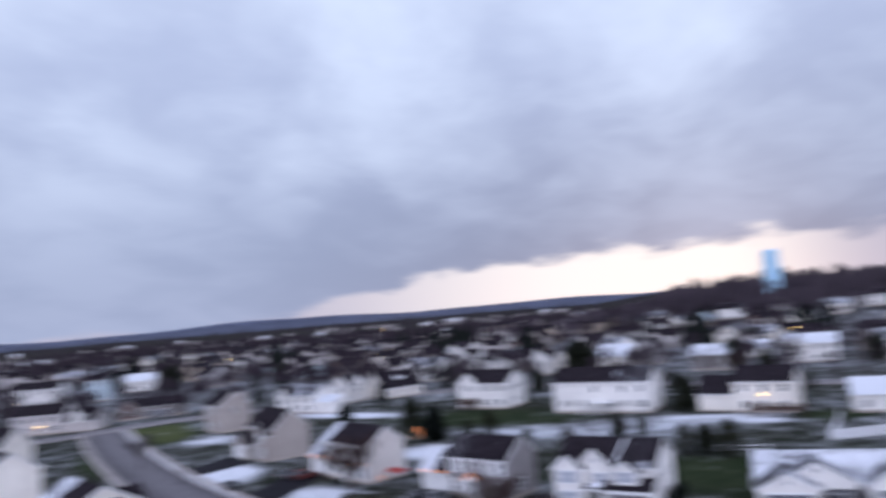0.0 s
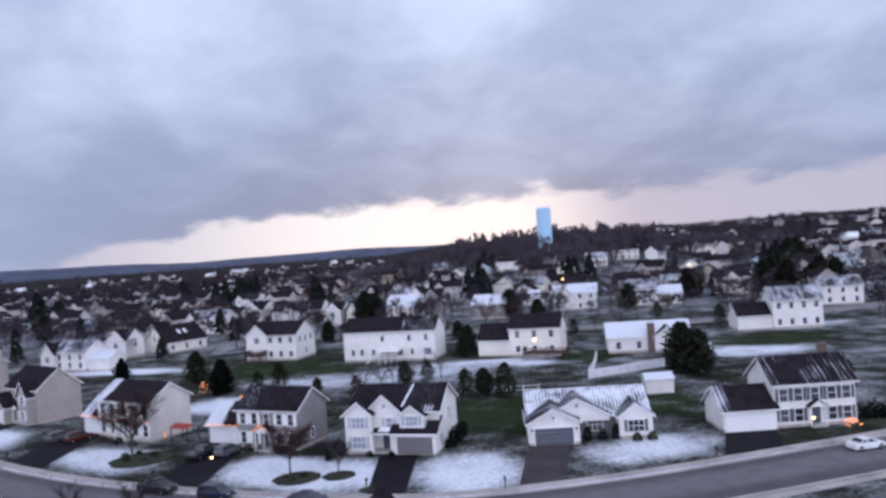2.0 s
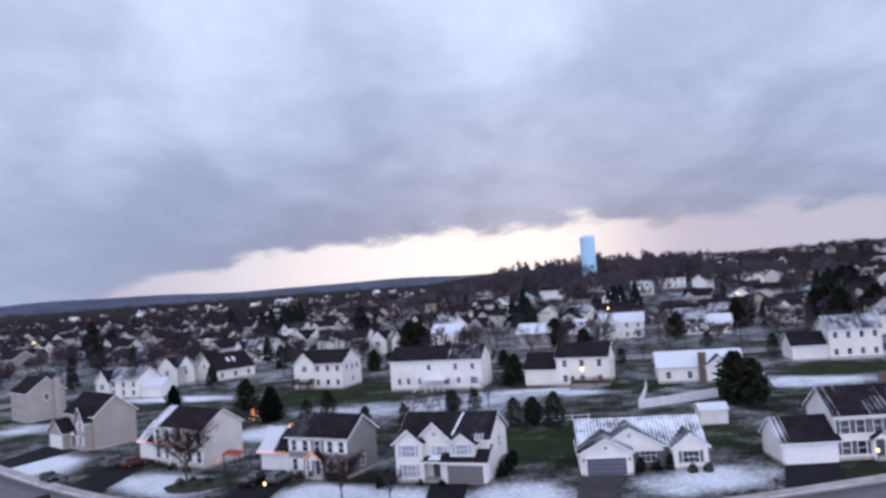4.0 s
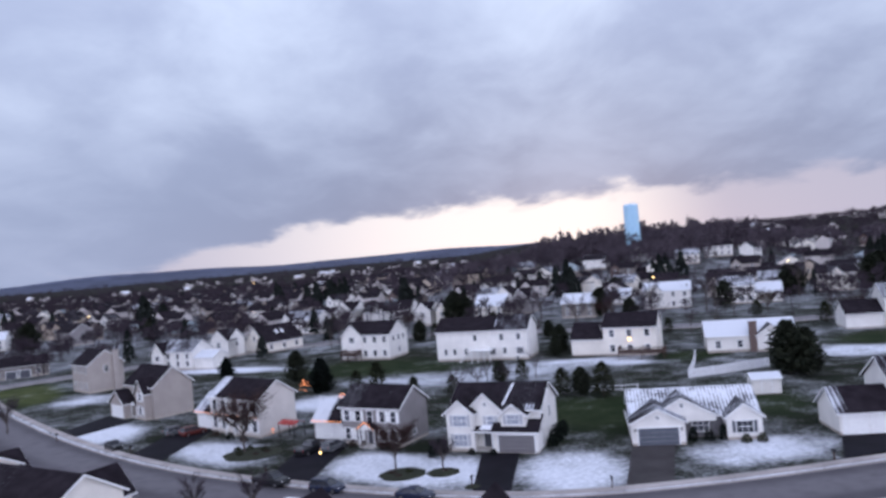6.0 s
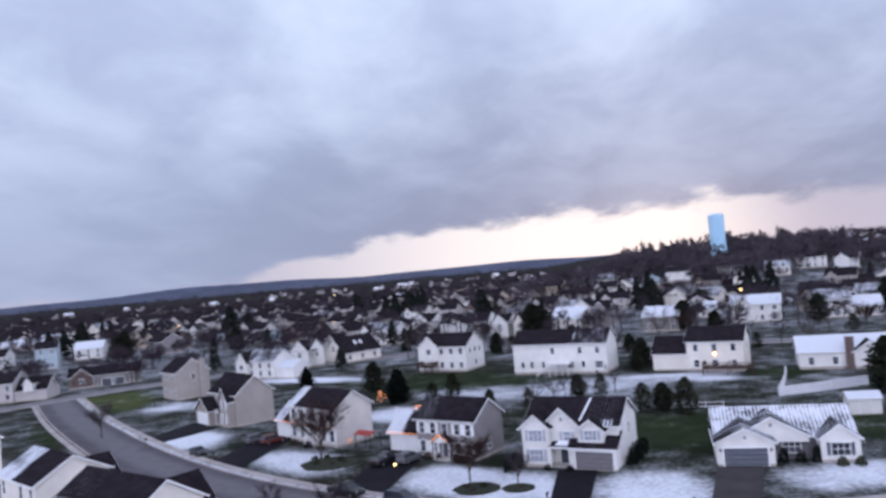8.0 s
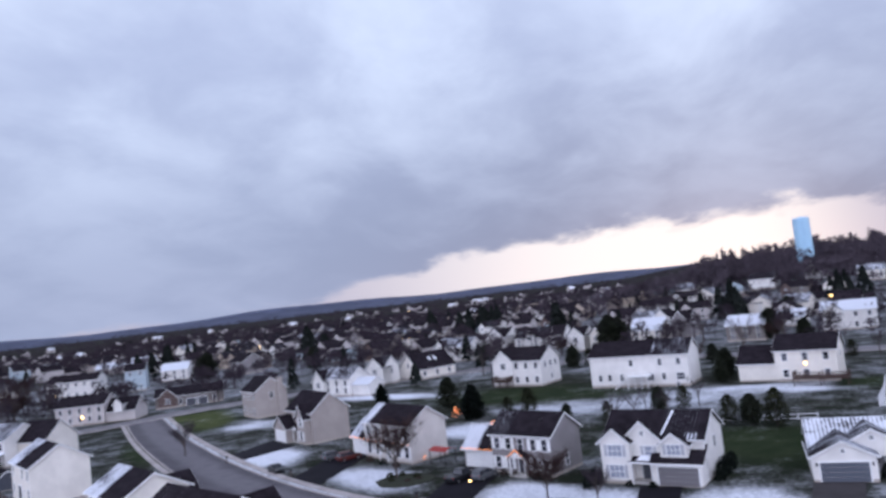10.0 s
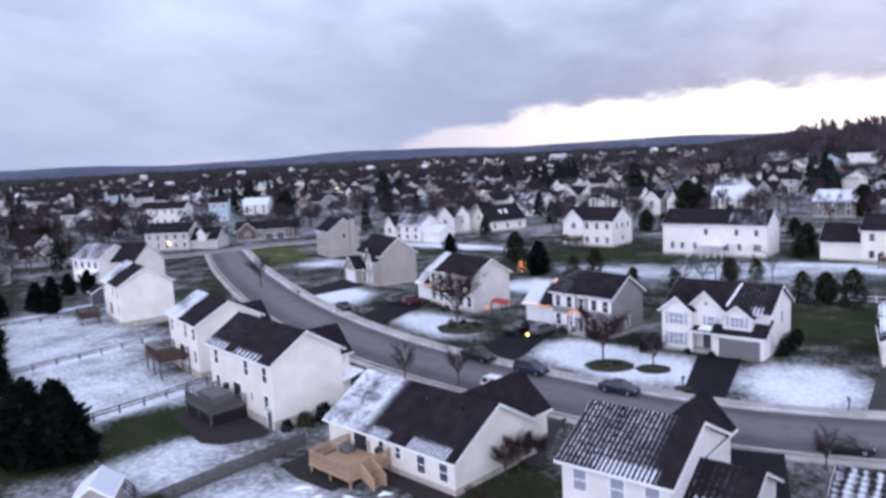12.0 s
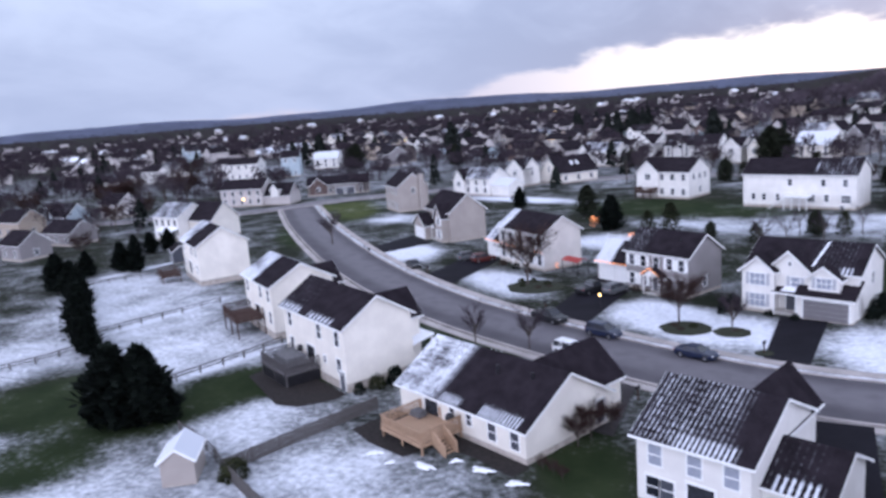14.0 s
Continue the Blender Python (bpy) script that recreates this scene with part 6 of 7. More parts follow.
for x, y in ((-15.6, 91.4), (55.0, 79.8)):
    lamp_post(x, y)
def mailbox(x, y, yaw):
    t = thing("mailbox", "dark mailbox on a wooden post by the kerb", "mailbox", x, y, height(x, y), yaw)
    part("post", Build().box(-0.06, -0.06, -0.2, 0.06, 0.06, 1.05), BROWN, t)
    b = Build()
    n = 8
    prof = [(-0.11, 1.05)] + [(-0.11 * math.cos(math.pi * i / n), 1.22 + 0.11 * math.sin(math.pi * i / n)) for i in range(n + 1)] + [(0.11, 1.05)]
    m = len(prof)
    b.add([(p, -0.25, q) for p, q in prof] + [(p, 0.25, q) for p, q in prof], [tuple(range(m)), tuple(range(2 * m - 1, m - 1, -1))] + [(i, m + i, m + (i + 1) % m, (i + 1) % m) for i in range(m)])
    part("box", b, METAL, t)


for x, y, a in ((2.35, 78.9, -20), (16.4, 74.2, 0), (-22.4, 91.2, -33), (-46, 109.2, -45), (40.6, 76.0, 5), (-29.4, 76.0, -30), (-8.0, 65.4, -25), (-63.5, 123, -48)):
    mailbox(x, y, a)


# lit trees and yard lights
def lit_shrub(x, y, mat, label, w=2.0, h=2.2, n=46):
    t = thing("light_display", label, "light display", x, y, height(x, y))
    b = Build()
    r = random.Random(int(x * 10))
    for i in range(n):
        a, k = r.uniform(0, math.tau), r.random()
        p = (math.cos(a) * w / 2 * (1 - 0.7 * k), math.sin(a) * w / 2 * (1 - 0.7 * k), 0.15 + h * k)
        o = part("bulb", shared(("bulb", mat.name), lambda: Build().box(-0.07, -0.07, -0.07, 0.07, 0.07, 0.07).data("bulb", mat)), None, t)
        o.location = p
    part("frame", Build().tube((0, 0, -0.1), (0, 0, h), 0.05, 0.03, 5), METAL, t)


lit_shrub(-27.0, 151.0, ORANGE, "orange festive light display on a back lawn", 2.4, 1.9, 24)
lit_shrub(-18.0, 138.5, ORANGE, "small orange light display by a fence", 1.2, 0.8, 14)
lit_shrub(61.6, 82.0, ORANGE, "orange lights low beside a house front", 2.2, 0.7, 20)
lit_shrub(-181, 177, REDGLOW, "red festive light display beside a far house", 6.0, 3.6, 80)
lit_shrub(-26.0, 113.7, ORANGE, "orange lights low along a shrub", 1.6, 0.8, 16)


# ---------------------------------------------------------------- houses in the middle distance
def middle_houses():
    plain_house("white house with a snow-covered roof and porch wing", -77, 206, -28, 14, 8, 5.0, 2.6, WHITE, ROOF_MOST, bays=4, gable=(0, 4.6, 1.0, 4.6, 2.8), wing=("r", 6.5, 6, 3.2, 1.5, ROOF_FULL))
    h, s = plain_house("cream house with a large dark roof and skylights", -50.0, 222.0, 46, 14, 10.5, 3.2, 4.6, CREAM, ROOF, bays=3)
    row_of(h, s, "l", (5.2,), 3.6, 0.9, 1.4)
    for u in (6.0, 8.0):
        part("skylight", Build().slab([(u, 2.2, 5.35), (u + 0.9, 2.2, 5.35), (u + 0.9, 3.4, 6.4), (u, 3.4, 6.4)], 0.08), VINYL, h)
    plain_house("white gabled annexe with a dark roof", -66, 222, -28, 7, 7, 5.2, 3.0, WHITE, ROOF_HALF, bays=2, gable=(0, 7, 0.3, 5.2, 3.0))
    plain_house("white house with a front porch and snowy roof", -54, 276, -28, 15, 8.5, 5.6, 2.6, WHITE, ROOF_MOST, bays=4, gable=(0, 4.5, 1.5, 5.4, 2.4))
    h, s = plain_house("cream house with lights under its eaves", -86, 351, -28, 17, 9, 5.8, 2.6, CREAM, ROOF, bays=4)
    bulbs(h, [(3.0, -0.6, 5.9), (7.5, -0.6, 5.9)], 3, WARM)
    plain_house("white house with its gable to the street", -37, 294, -28, 8.5, 12, 5.6, 3.4, WHITE, ROOF_V, bays=2, gable=(0, 8.5, 0.4, 5.6, 3.6))
    plain_house("white house with dormers and a snowy porch roof", -26, 293, -28, 15, 9.5, 4.6, 3.4, WHITE, ROOF_HALF, bays=4, gable=(5.5, 9.0, 0.6, 5.6, 2.2), wing=("r", 6, 8, 5.0, 3.2, ROOF))
    plain_house("narrow white gabled house", -5, 266, -28, 6.4, 9, 5.4, 2.8, WHITE, ROOF_V, bays=2, gable=(0, 6.4, 0.4, 5.4, 2.8))
    plain_house("cream gabled house with a carport", 2.5, 264, -28, 6.6, 9, 5.2, 2.8, CREAM, ROOF_HALF, bays=2, gable=(0.4, 5, 0.4, 5.2, 2.6))
    plain_house("pale house with a steep snow-covered roof", 17, 271, -28, 11.5, 9, 4.6, 3.8, CREAM, ROOF_FULL, bays=3)
    plain_house("grey house with its gable to the street", 31.5, 277, -28, 7, 10, 5.6, 3.8, GREY, ROOF_V, bays=2, gable=(0, 7, 0.4, 5.6, 3.8))
    plain_house("red-brown brick house with a snow-covered roof", 44.5, 246, -28, 11.5, 8.5, 5.0, 2.8, BRICK, ROOF_FULL, bays=3)
    h, s = plain_house("grey-beige two-storey house with a dark roof", -87.2, 180, -46, 10, 8.2, 6.6, 3.0, BEIGE, ROOF, bays=3)
    chimney(h, 10.0, 5.6, 0.8, 1.4, 0, 9.2, BEIGE)
    h, s = plain_house("brown brick house with a double garage", -131, 211, 24, 20, 9, 3.4, 2.4, BRICK, ROOF, bays=4, gable=(1, 6.5, 0.8, 3.4, 2.4))
    garage_door(h, s, "f", 10.5, 0.05, 2.6, 2.1, SHUTTER)
    garage_door(h, s, "f", 14.0, 0.05, 2.6, 2.1, SHUTTER)
    h, s = plain_house("pale grey house with dark roof, dormer and garage wing", -149, 190, 8, 14, 9, 5.4, 2.6, PALEGREY, ROOF, bays=5, wing=("r", 8.5, 8, 3.0, 3.2, ROOF))
    volume(h, 17.0, -0.3, 19.4, 4.0, 5.0, 1.4, WHITE, ROOF_V, "v", z0=2.6, base=0)
    part("porch_lamp", Build().box(7.5, -0.35, 2.0, 8.0, -0.02, 2.4), WARM, h)
    # corner house
    h = house("white two-storey house with snowy roof and dark gabled wing", -128.5, 139, -14)
    s = volume(h, 0, 0, 9.5, 9, 5.6, 2.6, WHITE, ROOF_MOST)
    row_of(h, s, "f", (1.2, 3.6, 6.0, 8.3), 3.5, 0.9, 1.4)
    row_of(h, s, "f", (2.0, 7.4), 0.9, 1.2, 1.4)
    shed_roof(h, 3.0, -2.0, 9.5, 0.0, 2.6, 3.1, SNOW)
    posts(h, (3.2, 5.2, 7.3, 9.3), -1.8, 0.0, 2.5)
    volume(h, 8.5, 3.0, 17.5, 11.0, 4.6, 3.6, CREAM, ROOF)
    h, s = plain_house("pale bungalow with a row of small lights", -187, 156, -4, 12, 8, 3.4, 3.2, BLUE, ROOF_HALF, bays=3, gable=(4, 7, 0.6, 4.2, 2.2))
    for u in (3.0, 4.6, 8.5):
        part("porch_lamp", Build().box(u, -0.5, 1.2, u + 0.4, -0.1, 1.6), WARM, h)
    plain_house("long pale house with a low snowy roof", -276, 256, -12, 26, 9, 3.6, 2.6, CREAM, ROOF_HALF, bays=6)
    plain_house("white house with a dark roof", -266, 280, -12, 13, 9, 5.6, 2.6, WHITE, ROOF, bays=3)
    plain_house("white three-bay house with a dark roof", -233, 292, -10, 14, 9, 6.4, 2.6, WHITE, ROOF, bays=4)
    plain_house("grey house with a dark roof", -157, 132, -8, 11, 7, 3.2, 2.6, GREY, ROOF, bays=3)
    plain_house("grey-brown house with a dark roof", -186, 142, -6, 10, 8, 4.4, 2.8, TAN, ROOF_DUST, bays=3)
    plain_house("pale garage with its gable to the street", 181, 266, -28, 8, 9, 4.4, 2.4, GREY, ROOF_V, bays=2, gable=(0, 8, 0.4, 4.4, 2.4))
    plain_house("tall pale house with narrow windows", 214, 292, -28, 9, 9, 7.4, 2.4, BLUE, ROOF_MOST, bays=4)
    plain_house("white house with a low wing and snowy roof", 141, 199, -20, 11, 9, 5.6, 2.6, WHITE, ROOF_MOST, bays=3, wing=("l", 8, 7, 3.2, 2.0, ROOF_FULL))
    plain_house("white colonial house with a snowy roof", 93, 103, 8, 11, 8, 5.4, 2.6, WHITE, ROOF_MOST, bays=4, shut=SHUTTER)


middle_houses()
# more houses among the trees: label, place, turn, length, depth, eaves, rise, wall, roof
for lab, x, y, yaw, L, W, e, r, wl, rf in (
        ("white house with small windows and a dark roof", -211.8, 275.6, 10, 14, 9, 7.0, 2.6, WHITE, ROOF_DUST), ("tall pale blue house with a dark roof", -187.8, 281.9, 25, 8, 9, 8.5, 2.6, BLUE, ROOF),
        ("white house with a snow-covered roof", -192.6, 316.7, 15, 12, 9, 5.0, 3.0, WHITE, ROOF_FULL), ("pale blue gabled house", -325.8, 381.9, 50, 9, 12, 9.0, 4.0, BLUE, ROOF_HALF),
        ("long low house with a snowy roof", -288.4, 404.0, 20, 20, 9, 3.6, 3.0, PALEGREY, ROOF_FULL), ("white house with a snow-covered roof", -262, 400, 20, 13, 9, 5.0, 3.2, WHITE, ROOF_FULL),
        ("pale house with a dark roof", -259.9, 479.8, -28, 15, 9, 6.0, 3.0, CREAM, ROOF_HALF), ("grey gabled house with a dark roof", -160.6, 321.4, -40, 14, 10, 5.6, 3.2, GREY, ROOF),
        ("long white house with a snowy roof", -197.1, 497.0, 10, 18, 9, 4.0, 2.8, WHITE, ROOF_FULL), ("terrace of pale gabled houses", -171.9, 480.8, 10, 15, 9, 5.0, 3.0, CREAM, ROOF),
        ("white house with a dusted roof", -150.3, 525.6, -28, 14, 9, 6.0, 3.0, WHITE, ROOF_DUST), ("white house with a snowy hipped roof", 20.7, 318.2, -28, 11, 9, 4.4, 3.6, PALEGREY, ROOF_MOST),
        ("narrow white gabled house", 34.1, 303.1, 60, 9, 6, 6.0, 3.0, WHITE, ROOF), ("white house with a garage and snowy roof", 67.8, 278.6, -28, 9, 8, 3.2, 2.6, WHITE, ROOF_FULL),
        ("white gabled house on the hillside", 127.1, 420.0, 50, 11, 8, 6.4, 3.4, WHITE, ROOF_HALF), ("white colonial house on the hillside", 162.2, 420.0, -24, 15, 9, 6.0, 3.0, WHITE, ROOF_DUST),
        ("pale house on the hillside", 140.0, 404.0, -20, 12, 8, 5.0, 3.0, CREAM, ROOF_MOST), ("white gabled house on the hillside", 181.7, 400.3, 40, 10, 8, 7.0, 3.0, WHITE, ROOF_HALF),
        ("white gabled house far off", 69.1, 520.0, 45, 9, 9, 6.0, 3.4, WHITE, ROOF_DUST), ("white gabled house far off", 75.2, 500.0, 55, 9, 9, 6.0, 3.4, CREAM, ROOF_MOST),
        ("pale house with a snowy roof", -274, 300, -10, 14, 9, 5.0, 3.0, CREAM, ROOF_MOST), ("grey house with a dark roof", -180, 172, -6, 8, 8, 4.4, 2.8, PALEGREY, ROOF_DUST), ("grey-brown house with a snowy porch", -151, 116, -12, 8.5, 7, 3.6, 2.6, GREY, ROOF_DUST)):
    plain_house(lab, x, y, yaw, L, W, e, r, wl, rf, bays=max(2, int(L / 3.5)))


# ---------------------------------------------------------------- the far suburb
def placed_houses():
    return [(o.location.x, o.location.y) for o in bpy.data.objects if o.parent is None and o.name.startswith("house")]


def far_suburb():
    rng = random.Random(21)
    kinds = []
    walls = [WHITE, PALEGREY, CREAM, BEIGE, WHITE, WHITE, PALEGREY, TAN, BLUE, BRICK]
    roofs = [ROOF_DUST, ROOF, ROOF_MOST, ROOF_DUST, ROOF, ROOF_HALF, ROOF, ROOF_HALF, ROOF_HALF, ROOF_DUST]
    names = ["white", "pale grey", "cream", "beige", "white", "white", "pale grey", "tan", "pale blue", "brick"]
    look_of = ["a dusted roof", "a dark roof", "a snowy roof", "a dusted roof", "a dark roof", "streaky snow on the roof", "a dark roof", "streaky snow on the roof", "streaky snow on the roof", "a dusted roof"]
    for i in range(10):
        L, W = 10 + (i * 3) % 6, 8 + i % 3
        e = 5.5 if i % 4 else 3.4
        h, s = plain_house(f"far {names[i]} house with {look_of[i]}", -600 - 40 * i, -600, 0, L, W, e, 2.4 + 0.3 * (i % 4), walls[i], roofs[i], bays=2, trim=False,
                           gable=(0.5, 5.0, 0.6, e, 2.2) if i % 2 else None, wing=("r", 6, 6.5, 2.9, 2.2, roofs[i]) if i % 3 == 0 else None)
        tagged(h, group="houses of the far suburb")
        kinds.append(h)
    taken = [p for p in placed_houses() if p[1] > -100]
    a = radians(-28)
    d, n = Vector((math.cos(a), math.sin(a))), Vector((-math.sin(a), math.cos(a)))
    used = 0
    for r in range(26):
        row = 150 + (r // 2) * 62 + (r % 2) * 30
        for c in range(-34, 34):
            p = n * (row + rng.uniform(-3, 3)) + d * (c * 18.5 + (r % 3) * 6 + rng.uniform(-4, 4))
            x, y = p.x + 60, p.y + 60
            az = math.degrees(math.atan2(x, y))
            far = math.hypot(x, y)
            if far < 225 or far > 800 or az < -56 or az > 44 or (far < 285 and az > 0) or rng.random() < (0.08 if far < 450 else 0.40):
                continue
            if ((x - 150) / 95) ** 2 + ((y - 505) / 75) ** 2 < 1:
                continue
            if any(math.hypot(x - q[0], y - q[1]) < 16.5 for q in taken):
                continue
            o, _ = lay(BACK_STREET, 0)
            if np.hypot(o[:, 0] - x, o[:, 1] - y).min() < 13:
                continue
            taken.append((x, y))
            turn = -28 + rng.choice((0, 0, 180, 90, -90)) + rng.uniform(-8, 8)
            k = kinds[rng.randrange(10)]
            if used < len(kinds):
                k = kinds[used]
                k.matrix_basis = pose(x, y, height(x, y) - 0.1, 0, 0, turn)
            else:
                copy_thing(k, pose(x, y, height(x, y) - 0.1, 0, 0, turn))
            used += 1
            if used > 290:
                return taken
    return taken


TAKEN = far_suburb()


def low_tree(b, rng, x, y, z, tall, wide, dense):
    """A far leafless tree: trunk, and a crown of several round lobes of short twigs."""
    b.tube((x, y, z - 0.3), (x, y, z + tall * 0.6), 0.022 * tall, 0.008 * tall, 3)
    lobes = []
    for i in range(6):
        a, k = rng.uniform(0, math.tau), rng.uniform(0.1, 0.34)
        lobes.append((Vector((x + math.cos(a) * wide * k, y + math.sin(a) * wide * k, z + tall * rng.uniform(0.42, 0.76))), rng.uniform(0.2, 0.32)))
    for i in range(dense):
        c, r = lobes[i % 6]
        d = Vector((rng.gauss(0, 1), rng.gauss(0, 1), rng.gauss(0.25, 1))).normalized()
        e = c + Vector((d.x * wide * r, d.y * wide * r, d.z * tall * r * 0.85)) * rng.uniform(0.75, 1.05)
        s = c.lerp(e, rng.uniform(0.15, 0.6))
        w = 0.020 * tall * rng.uniform(0.6, 1.4)
        u = Vector((-d.y, d.x, 0.3)).normalized() * w
        v = d.cross(u)
        b.add([s - u, s + u, e, s - v, s + v], [(0, 1, 2), (3, 4, 2)])


def low_fir(b, rng, x, y, z, tall, wide):
    b.tube((x, y, z - 0.3), (x, y, z + tall * 0.5), 0.03 * tall, 0.01 * tall, 4)
    for i in range(60):
        t = rng.random() ** 0.8
        a = rng.uniform(0, math.tau)
        r = wide / 2 * ((1 - t ** 2.0) + 0.04) * rng.uniform(0.6, 1.1)
        s = wide * 0.16
        c = Vector((x + math.cos(a) * r * 0.8, y + math.sin(a) * r * 0.8, z + tall * (0.05 + 0.93 * t)))
        o = Vector((math.cos(a), math.sin(a), -0.4)) * s
        q = Vector((-math.sin(a), math.cos(a), rng.uniform(-0.3, 0.3))) * s
        b.add([c - q, c + o, c + q, c - o * 0.5 + Vector((0, 0, s * 1.5))], [(0, 1, 2, 3)])


def far_woods():
    rng = random.Random(5)
    wood, firs, ridge = Build(), Build(), Build()
    o, _ = lay(BACK_STREET, 0)
    tk = np.array(TAKEN)
    count = 0
    while count < 1750:
        far = 215 + 800 * rng.random() ** 1.05
        az = radians(rng.uniform(-55, 44))
        x, y = far * math.sin(az), far * math.cos(az)
        # the trees stand in clumps, with open gardens between
        if noise.noise(Vector((x * 0.017, y * 0.017, 3.0))) < rng.uniform(-0.45, 0.30):
            continue
        if np.hypot(tk[:, 0] + 5 - x, tk[:, 1] + 2 - y).min() < 9.0 or np.hypot(o[:, 0] - x, o[:, 1] - y).min() < 8:
            continue
        count += 1
        z = height(x, y)
        k = 1.0 + 0.3 * smooth01(300, 550, far)
        if rng.random() < 0.06:
            low_fir(firs, rng, x, y, z, rng.uniform(6, 10) * k, rng.uniform(4, 6) * k)
        else:
            low_tree(wood, rng, x, y, z, rng.uniform(6.5, 11.5) * k, rng.uniform(7, 11.5) * k, 100)
    # groves of tall conifers that stand out against the houses
    for gx, gy, n, span in ((-72, 414, 9, 13), (-46, 430, 10, 11), (-10, 330, 4, 5), (62, 330, 5, 7), (110, 330, 5, 8), (-140, 380, 5, 8), (215, 330, 8, 12), (-205, 330, 6, 10)):
        for i in range(n):
            x, y = gx + rng.uniform(-span, span), gy + rng.uniform(-6, 6)
            low_fir(firs, rng, x, y, height(x, y), rng.uniform(10, 16), rng.uniform(6, 10))
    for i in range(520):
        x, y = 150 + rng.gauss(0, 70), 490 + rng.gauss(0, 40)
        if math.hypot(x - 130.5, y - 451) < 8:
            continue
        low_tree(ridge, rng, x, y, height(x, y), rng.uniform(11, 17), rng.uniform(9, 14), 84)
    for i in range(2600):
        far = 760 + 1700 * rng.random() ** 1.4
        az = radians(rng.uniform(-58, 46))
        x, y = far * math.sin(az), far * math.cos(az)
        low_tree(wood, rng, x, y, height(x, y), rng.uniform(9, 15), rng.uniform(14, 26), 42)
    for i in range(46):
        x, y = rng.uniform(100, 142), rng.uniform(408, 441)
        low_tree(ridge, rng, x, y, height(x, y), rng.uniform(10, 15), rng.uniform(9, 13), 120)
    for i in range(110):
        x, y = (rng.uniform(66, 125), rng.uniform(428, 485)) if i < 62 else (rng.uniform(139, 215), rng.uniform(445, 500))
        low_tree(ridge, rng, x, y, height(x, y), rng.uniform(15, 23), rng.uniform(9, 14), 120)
    tagged(part("far_trees", wood, TWIG), "leafless brown trees among the far houses", "trees", "", "stuff")
    tagged(part("far_conifers", firs, NEEDLE_HAZE), "dark conifers among the far houses", "trees", "", "stuff")
    tagged(part("hill_wood", ridge, TWIG_HAZE), "leafless wood on the hill round the water tower", "trees", "", "stuff")


far_woods()


def distant_roofs():
    """Houses too small to tell apart, out to the horizon."""
    rng = random.Random(77)
    wall, roof, white = Build(), Build(), Build()
    for i in range(380):
        far = 480 + 1100 * rng.random() ** 1.6
        az = radians(rng.uniform(-56, 45))
        x, y = far * math.sin(az), far * math.cos(az)
        if ((x - 150) / 95) ** 2 + ((y - 505) / 75) ** 2 < 1 or min(math.hypot(x - q[0], y - q[1]) for q in TAKEN) < 14:
            continue
        z = height(x, y)
        a = radians(-28 + rng.choice((0, 90)) + rng.uniform(-10, 10))
        L, W, e, r = rng.uniform(10, 16), rng.uniform(8, 10), rng.choice((3.2, 5.6, 6.0)), rng.uniform(2.4, 3.6)

        def at(u, v, h):
            return (x + u * math.cos(a) - v * math.sin(a), y + u * math.sin(a) + v * math.cos(a), z + h)
        wall.add([at(0, 0, -0.5), at(L, 0, -0.5), at(L, W, -0.5), at(0, W, -0.5), at(0, 0, e), at(L, 0, e), at(L, W, e), at(0, W, e), at(0, W / 2, e + r), at(L, W / 2, e + r)],
                 [(0, 1, 5, 4), (2, 3, 7, 6), (1, 2, 6, 9, 5), (3, 0, 4, 8, 7)])
        (white if rng.random() < 0.12 else roof).add([at(-0.3, -0.4, e - 0.2), at(L + 0.3, -0.4, e - 0.2), at(L + 0.3, W / 2, e + r + 0.1), at(-0.3, W / 2, e + r + 0.1), at(L + 0.3, W + 0.4, e - 0.2), at(-0.3, W + 0.4, e - 0.2)],
                                                     [(0, 1, 2, 3), (3, 2, 4, 5)])
    tagged(part("distant_house_walls", wall, PALEGREY), "pale walls of houses near the horizon", "houses", "", "stuff")
    tagged(part("distant_roofs", roof, ROOF), "dark roofs of houses near the horizon", "houses", "", "stuff")
    tagged(part("distant_snowy_roofs", white, SNOW), "snow-covered roofs of houses near the horizon", "houses", "", "stuff")


distant_roofs()
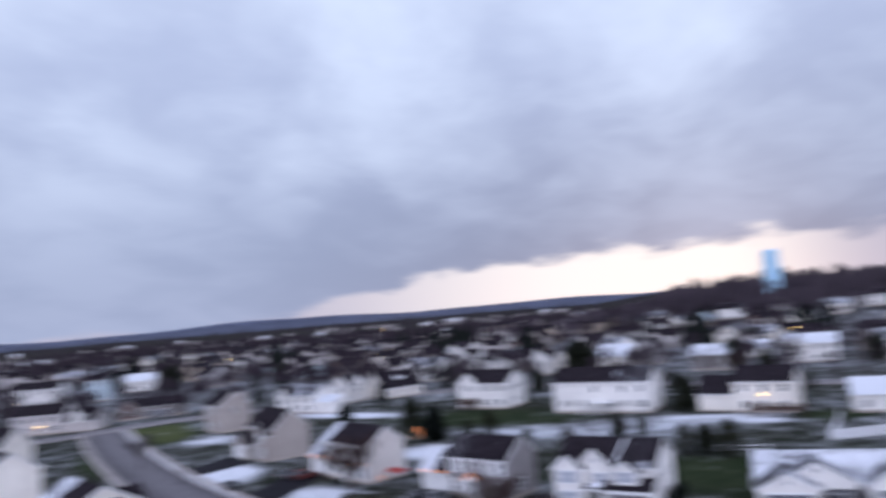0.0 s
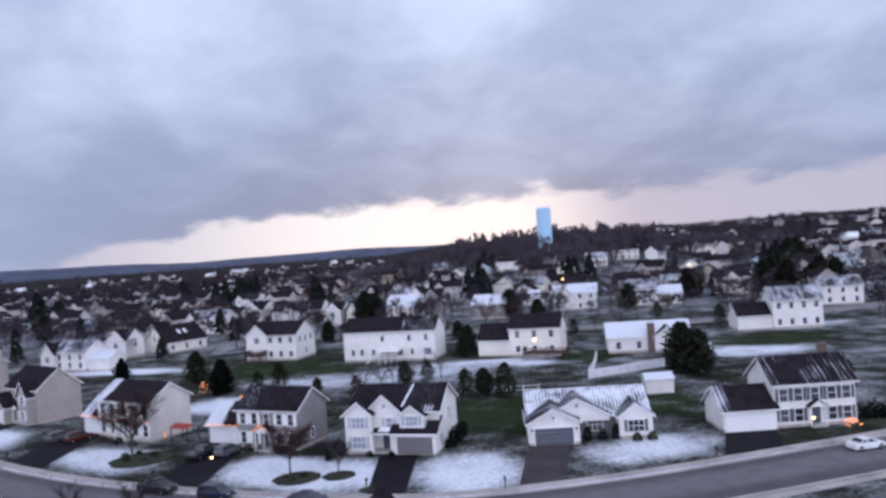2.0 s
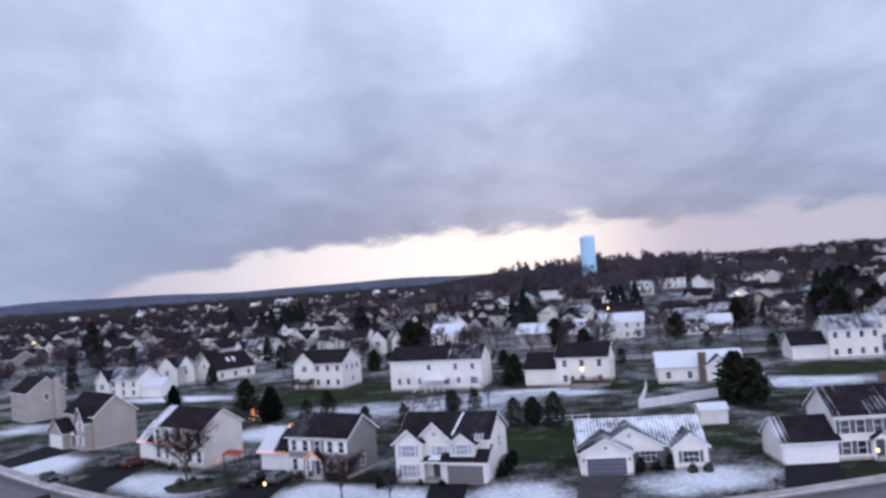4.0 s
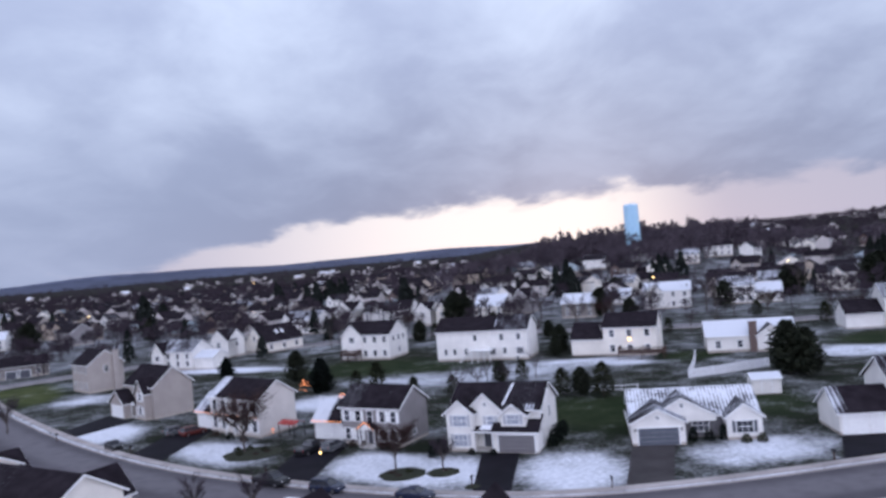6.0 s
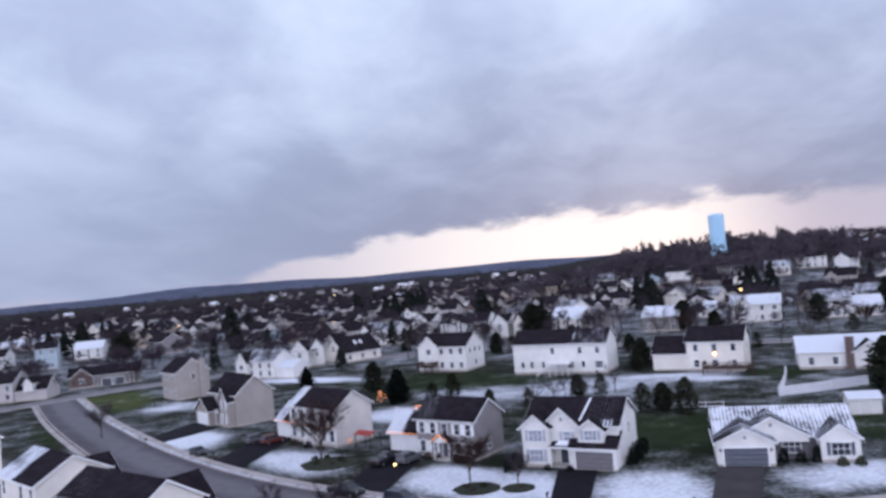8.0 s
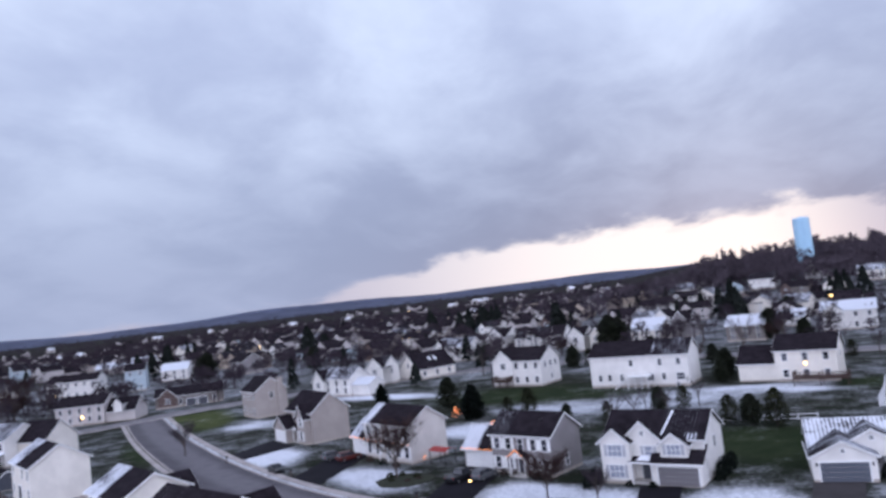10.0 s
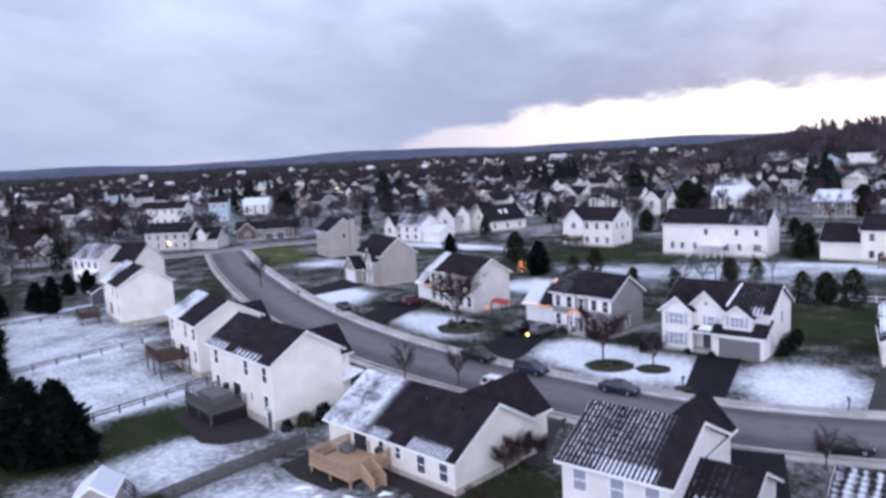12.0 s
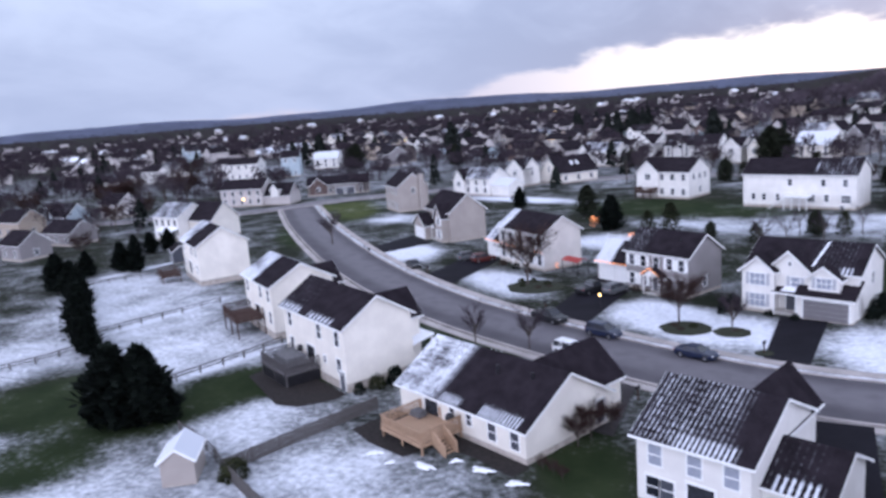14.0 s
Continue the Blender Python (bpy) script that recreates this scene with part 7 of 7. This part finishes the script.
# single trees that stand out
for k, x, y, s in (("fir0", -163, 305, 1.5), ("fir1", -170, 312, 1.2), ("fir2", -112, 300, 1.2), ("fir0", -34, 262, 0.8), ("bare0", 12, 258, 1.2), ("fir1", 9, 255, 1.5), ("fir2", 12, 257, 1.4), ("bare2", 60, 240, 1.3), ("fir0", 57, 243, 1.2),
                   ("bare0", 94, 240, 1.3), ("bare1", 128, 250, 1.3), ("fir2", 96, 236, 1.1), ("bare2", -214, 246, 1.3), ("bare0", -222, 252, 1.4), ("bare1", -207, 240, 1.2), ("bare2", -228, 262, 1.4), ("bare0", -204, 252, 1.3), ("broad0", -217, 258, 1.5), ("bare1", -95, 232, 1.1), ("bare2", -80, 228, 0.9), ("fir0", 30, 172, 0.8), ("bare0", 52, 172, 0.9), ("fir1", 27.5, 166, 0.55),
                   ("fir0", 170, 245, 1.3), ("fir1", 176, 250, 1.5), ("fir2", 184, 252, 1.4), ("bare2", 72, 236, 1.2), ("bare1", 105, 180, 0.6), ("bare0", 200, 262, 1.3), ("fir0", -54, 247, 0.7), ("bare2", 38, 250, 1.0), ("bare0", 40.6, 204, 1.1), ("bare1", 88, 231, 1.3), ("fir0", 127, 255, 1.4), ("fir1", 131, 258, 1.3), ("fir0", 158, 257, 1.5), ("fir2", 163, 260, 1.6), ("fir1", 169, 259, 1.4), ("bare0", 107, 194, 0.8), ("bare2", 77, 312, 1.3), ("fir2", 80, 309, 1.1), ("fir1", 69.3, 96.5, 0.62), ("fir0", 72.0, 98, 0.7), ("fir2", 250, 380, 1.8), ("fir0", 257, 384, 1.7), ("fir1", 245, 377, 1.5), ("fir1", 32, 200, 0.6), ("bare2", -8, 240, 1.0), ("bare0", -30, 246, 1.1)):
    tree(k, x, y, s)
for i in range(16):
    tree("bare" + str(i % 3) if i % 4 else "broad0", -196 + 2.2 * i + 4 * math.sin(i * 2.1), 190 + 0.6 * i + 9 * math.sin(i * 1.3), 1.1 + 0.25 * math.sin(i * 1.7))


for k, x, y, q in (("bare0", -150, 140, 0.8), ("broad1", -166, 124, 0.95), ("bare2", -168, 142, 1.0), ("broad0", -153, 151, 0.9), ("bare1", -141, 134, 0.8), ("broad1", -129, 118, 0.7), ("bare0", -121, 125, 0.6), ("bare2", -176, 132, 1.1),
                   ("bare1", -196, 152, 1.1), ("column1", -116, 124, 0.9), ("column2", -113, 126, 0.95), ("column0", -118.5, 122, 0.85), ("broad1", -205, 168, 1.1), ("bare0", -214, 176, 1.2), ("broad0", -160, 170, 0.8)):
    tree(k, x, y, q)


# garden trees on both sides of the back street
BAND, ACROSS = lay(BACK_STREET[8:13], 0)
for i in range(34):
    q = BAND[(i * 37) % len(BAND)] + ACROSS[(i * 37) % len(BAND)] * ((-1) ** i * (11.0 + 7.0 * math.sin(i * 2.7) ** 2))
    if min(math.hypot(q[0] - a - 5, q[1] - b - 3) for a, b in placed_houses()) > 9:
        tree(("bare0", "olive1", "bare2", "fir1", "broad1", "bare1", "olive0")[i % 7], float(q[0]), float(q[1]), 0.62 + 0.3 * math.sin(i * 1.9) ** 2)


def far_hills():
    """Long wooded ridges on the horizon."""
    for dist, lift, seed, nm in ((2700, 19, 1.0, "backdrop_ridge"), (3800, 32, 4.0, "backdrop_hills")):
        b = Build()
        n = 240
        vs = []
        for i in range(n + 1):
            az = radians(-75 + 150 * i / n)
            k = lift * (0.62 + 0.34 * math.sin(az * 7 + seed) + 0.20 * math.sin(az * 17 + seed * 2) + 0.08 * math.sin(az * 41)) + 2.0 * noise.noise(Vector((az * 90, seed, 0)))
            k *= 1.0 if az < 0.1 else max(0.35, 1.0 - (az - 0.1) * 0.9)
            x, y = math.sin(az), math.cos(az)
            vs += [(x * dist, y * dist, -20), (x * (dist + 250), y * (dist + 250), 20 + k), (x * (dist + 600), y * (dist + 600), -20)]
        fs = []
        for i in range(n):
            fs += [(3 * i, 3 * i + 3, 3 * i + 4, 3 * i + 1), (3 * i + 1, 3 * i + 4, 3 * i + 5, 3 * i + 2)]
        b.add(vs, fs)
        tagged(part(nm, b, HAZY_HILLS), "low wooded ridge on the horizon", "", "", "structure")


# bluish and lifted: the haze of distance is mixed into the forest colour
HAZY_HILLS = plain("hazy_far_forest", (0.066, 0.076, 0.118), 1.0, scale=0.01, vary=0.2)
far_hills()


def far_light(x, y, z, w=0.7):
    t = thing("street_lamp", "far street lamp with a warm light", "lamp", x, y, height(x, y), group="far street lamps")
    part("pole", Build().tube((0, 0, -0.2), (0, 0, z), 0.09, 0.06, 6), METAL, t)
    part("lamp_head", Build().box(-w / 2, -w / 2, z, w / 2, w / 2, z + w * 0.6), WARM, t)


for x, y, z in ((-147, 640, 13), (95, 305, 7), (122, 292, 7), (165, 330, 7), (28, 226, 3), (-196, 250, 4), (-190, 420, 6)):
    far_light(x, y, z)
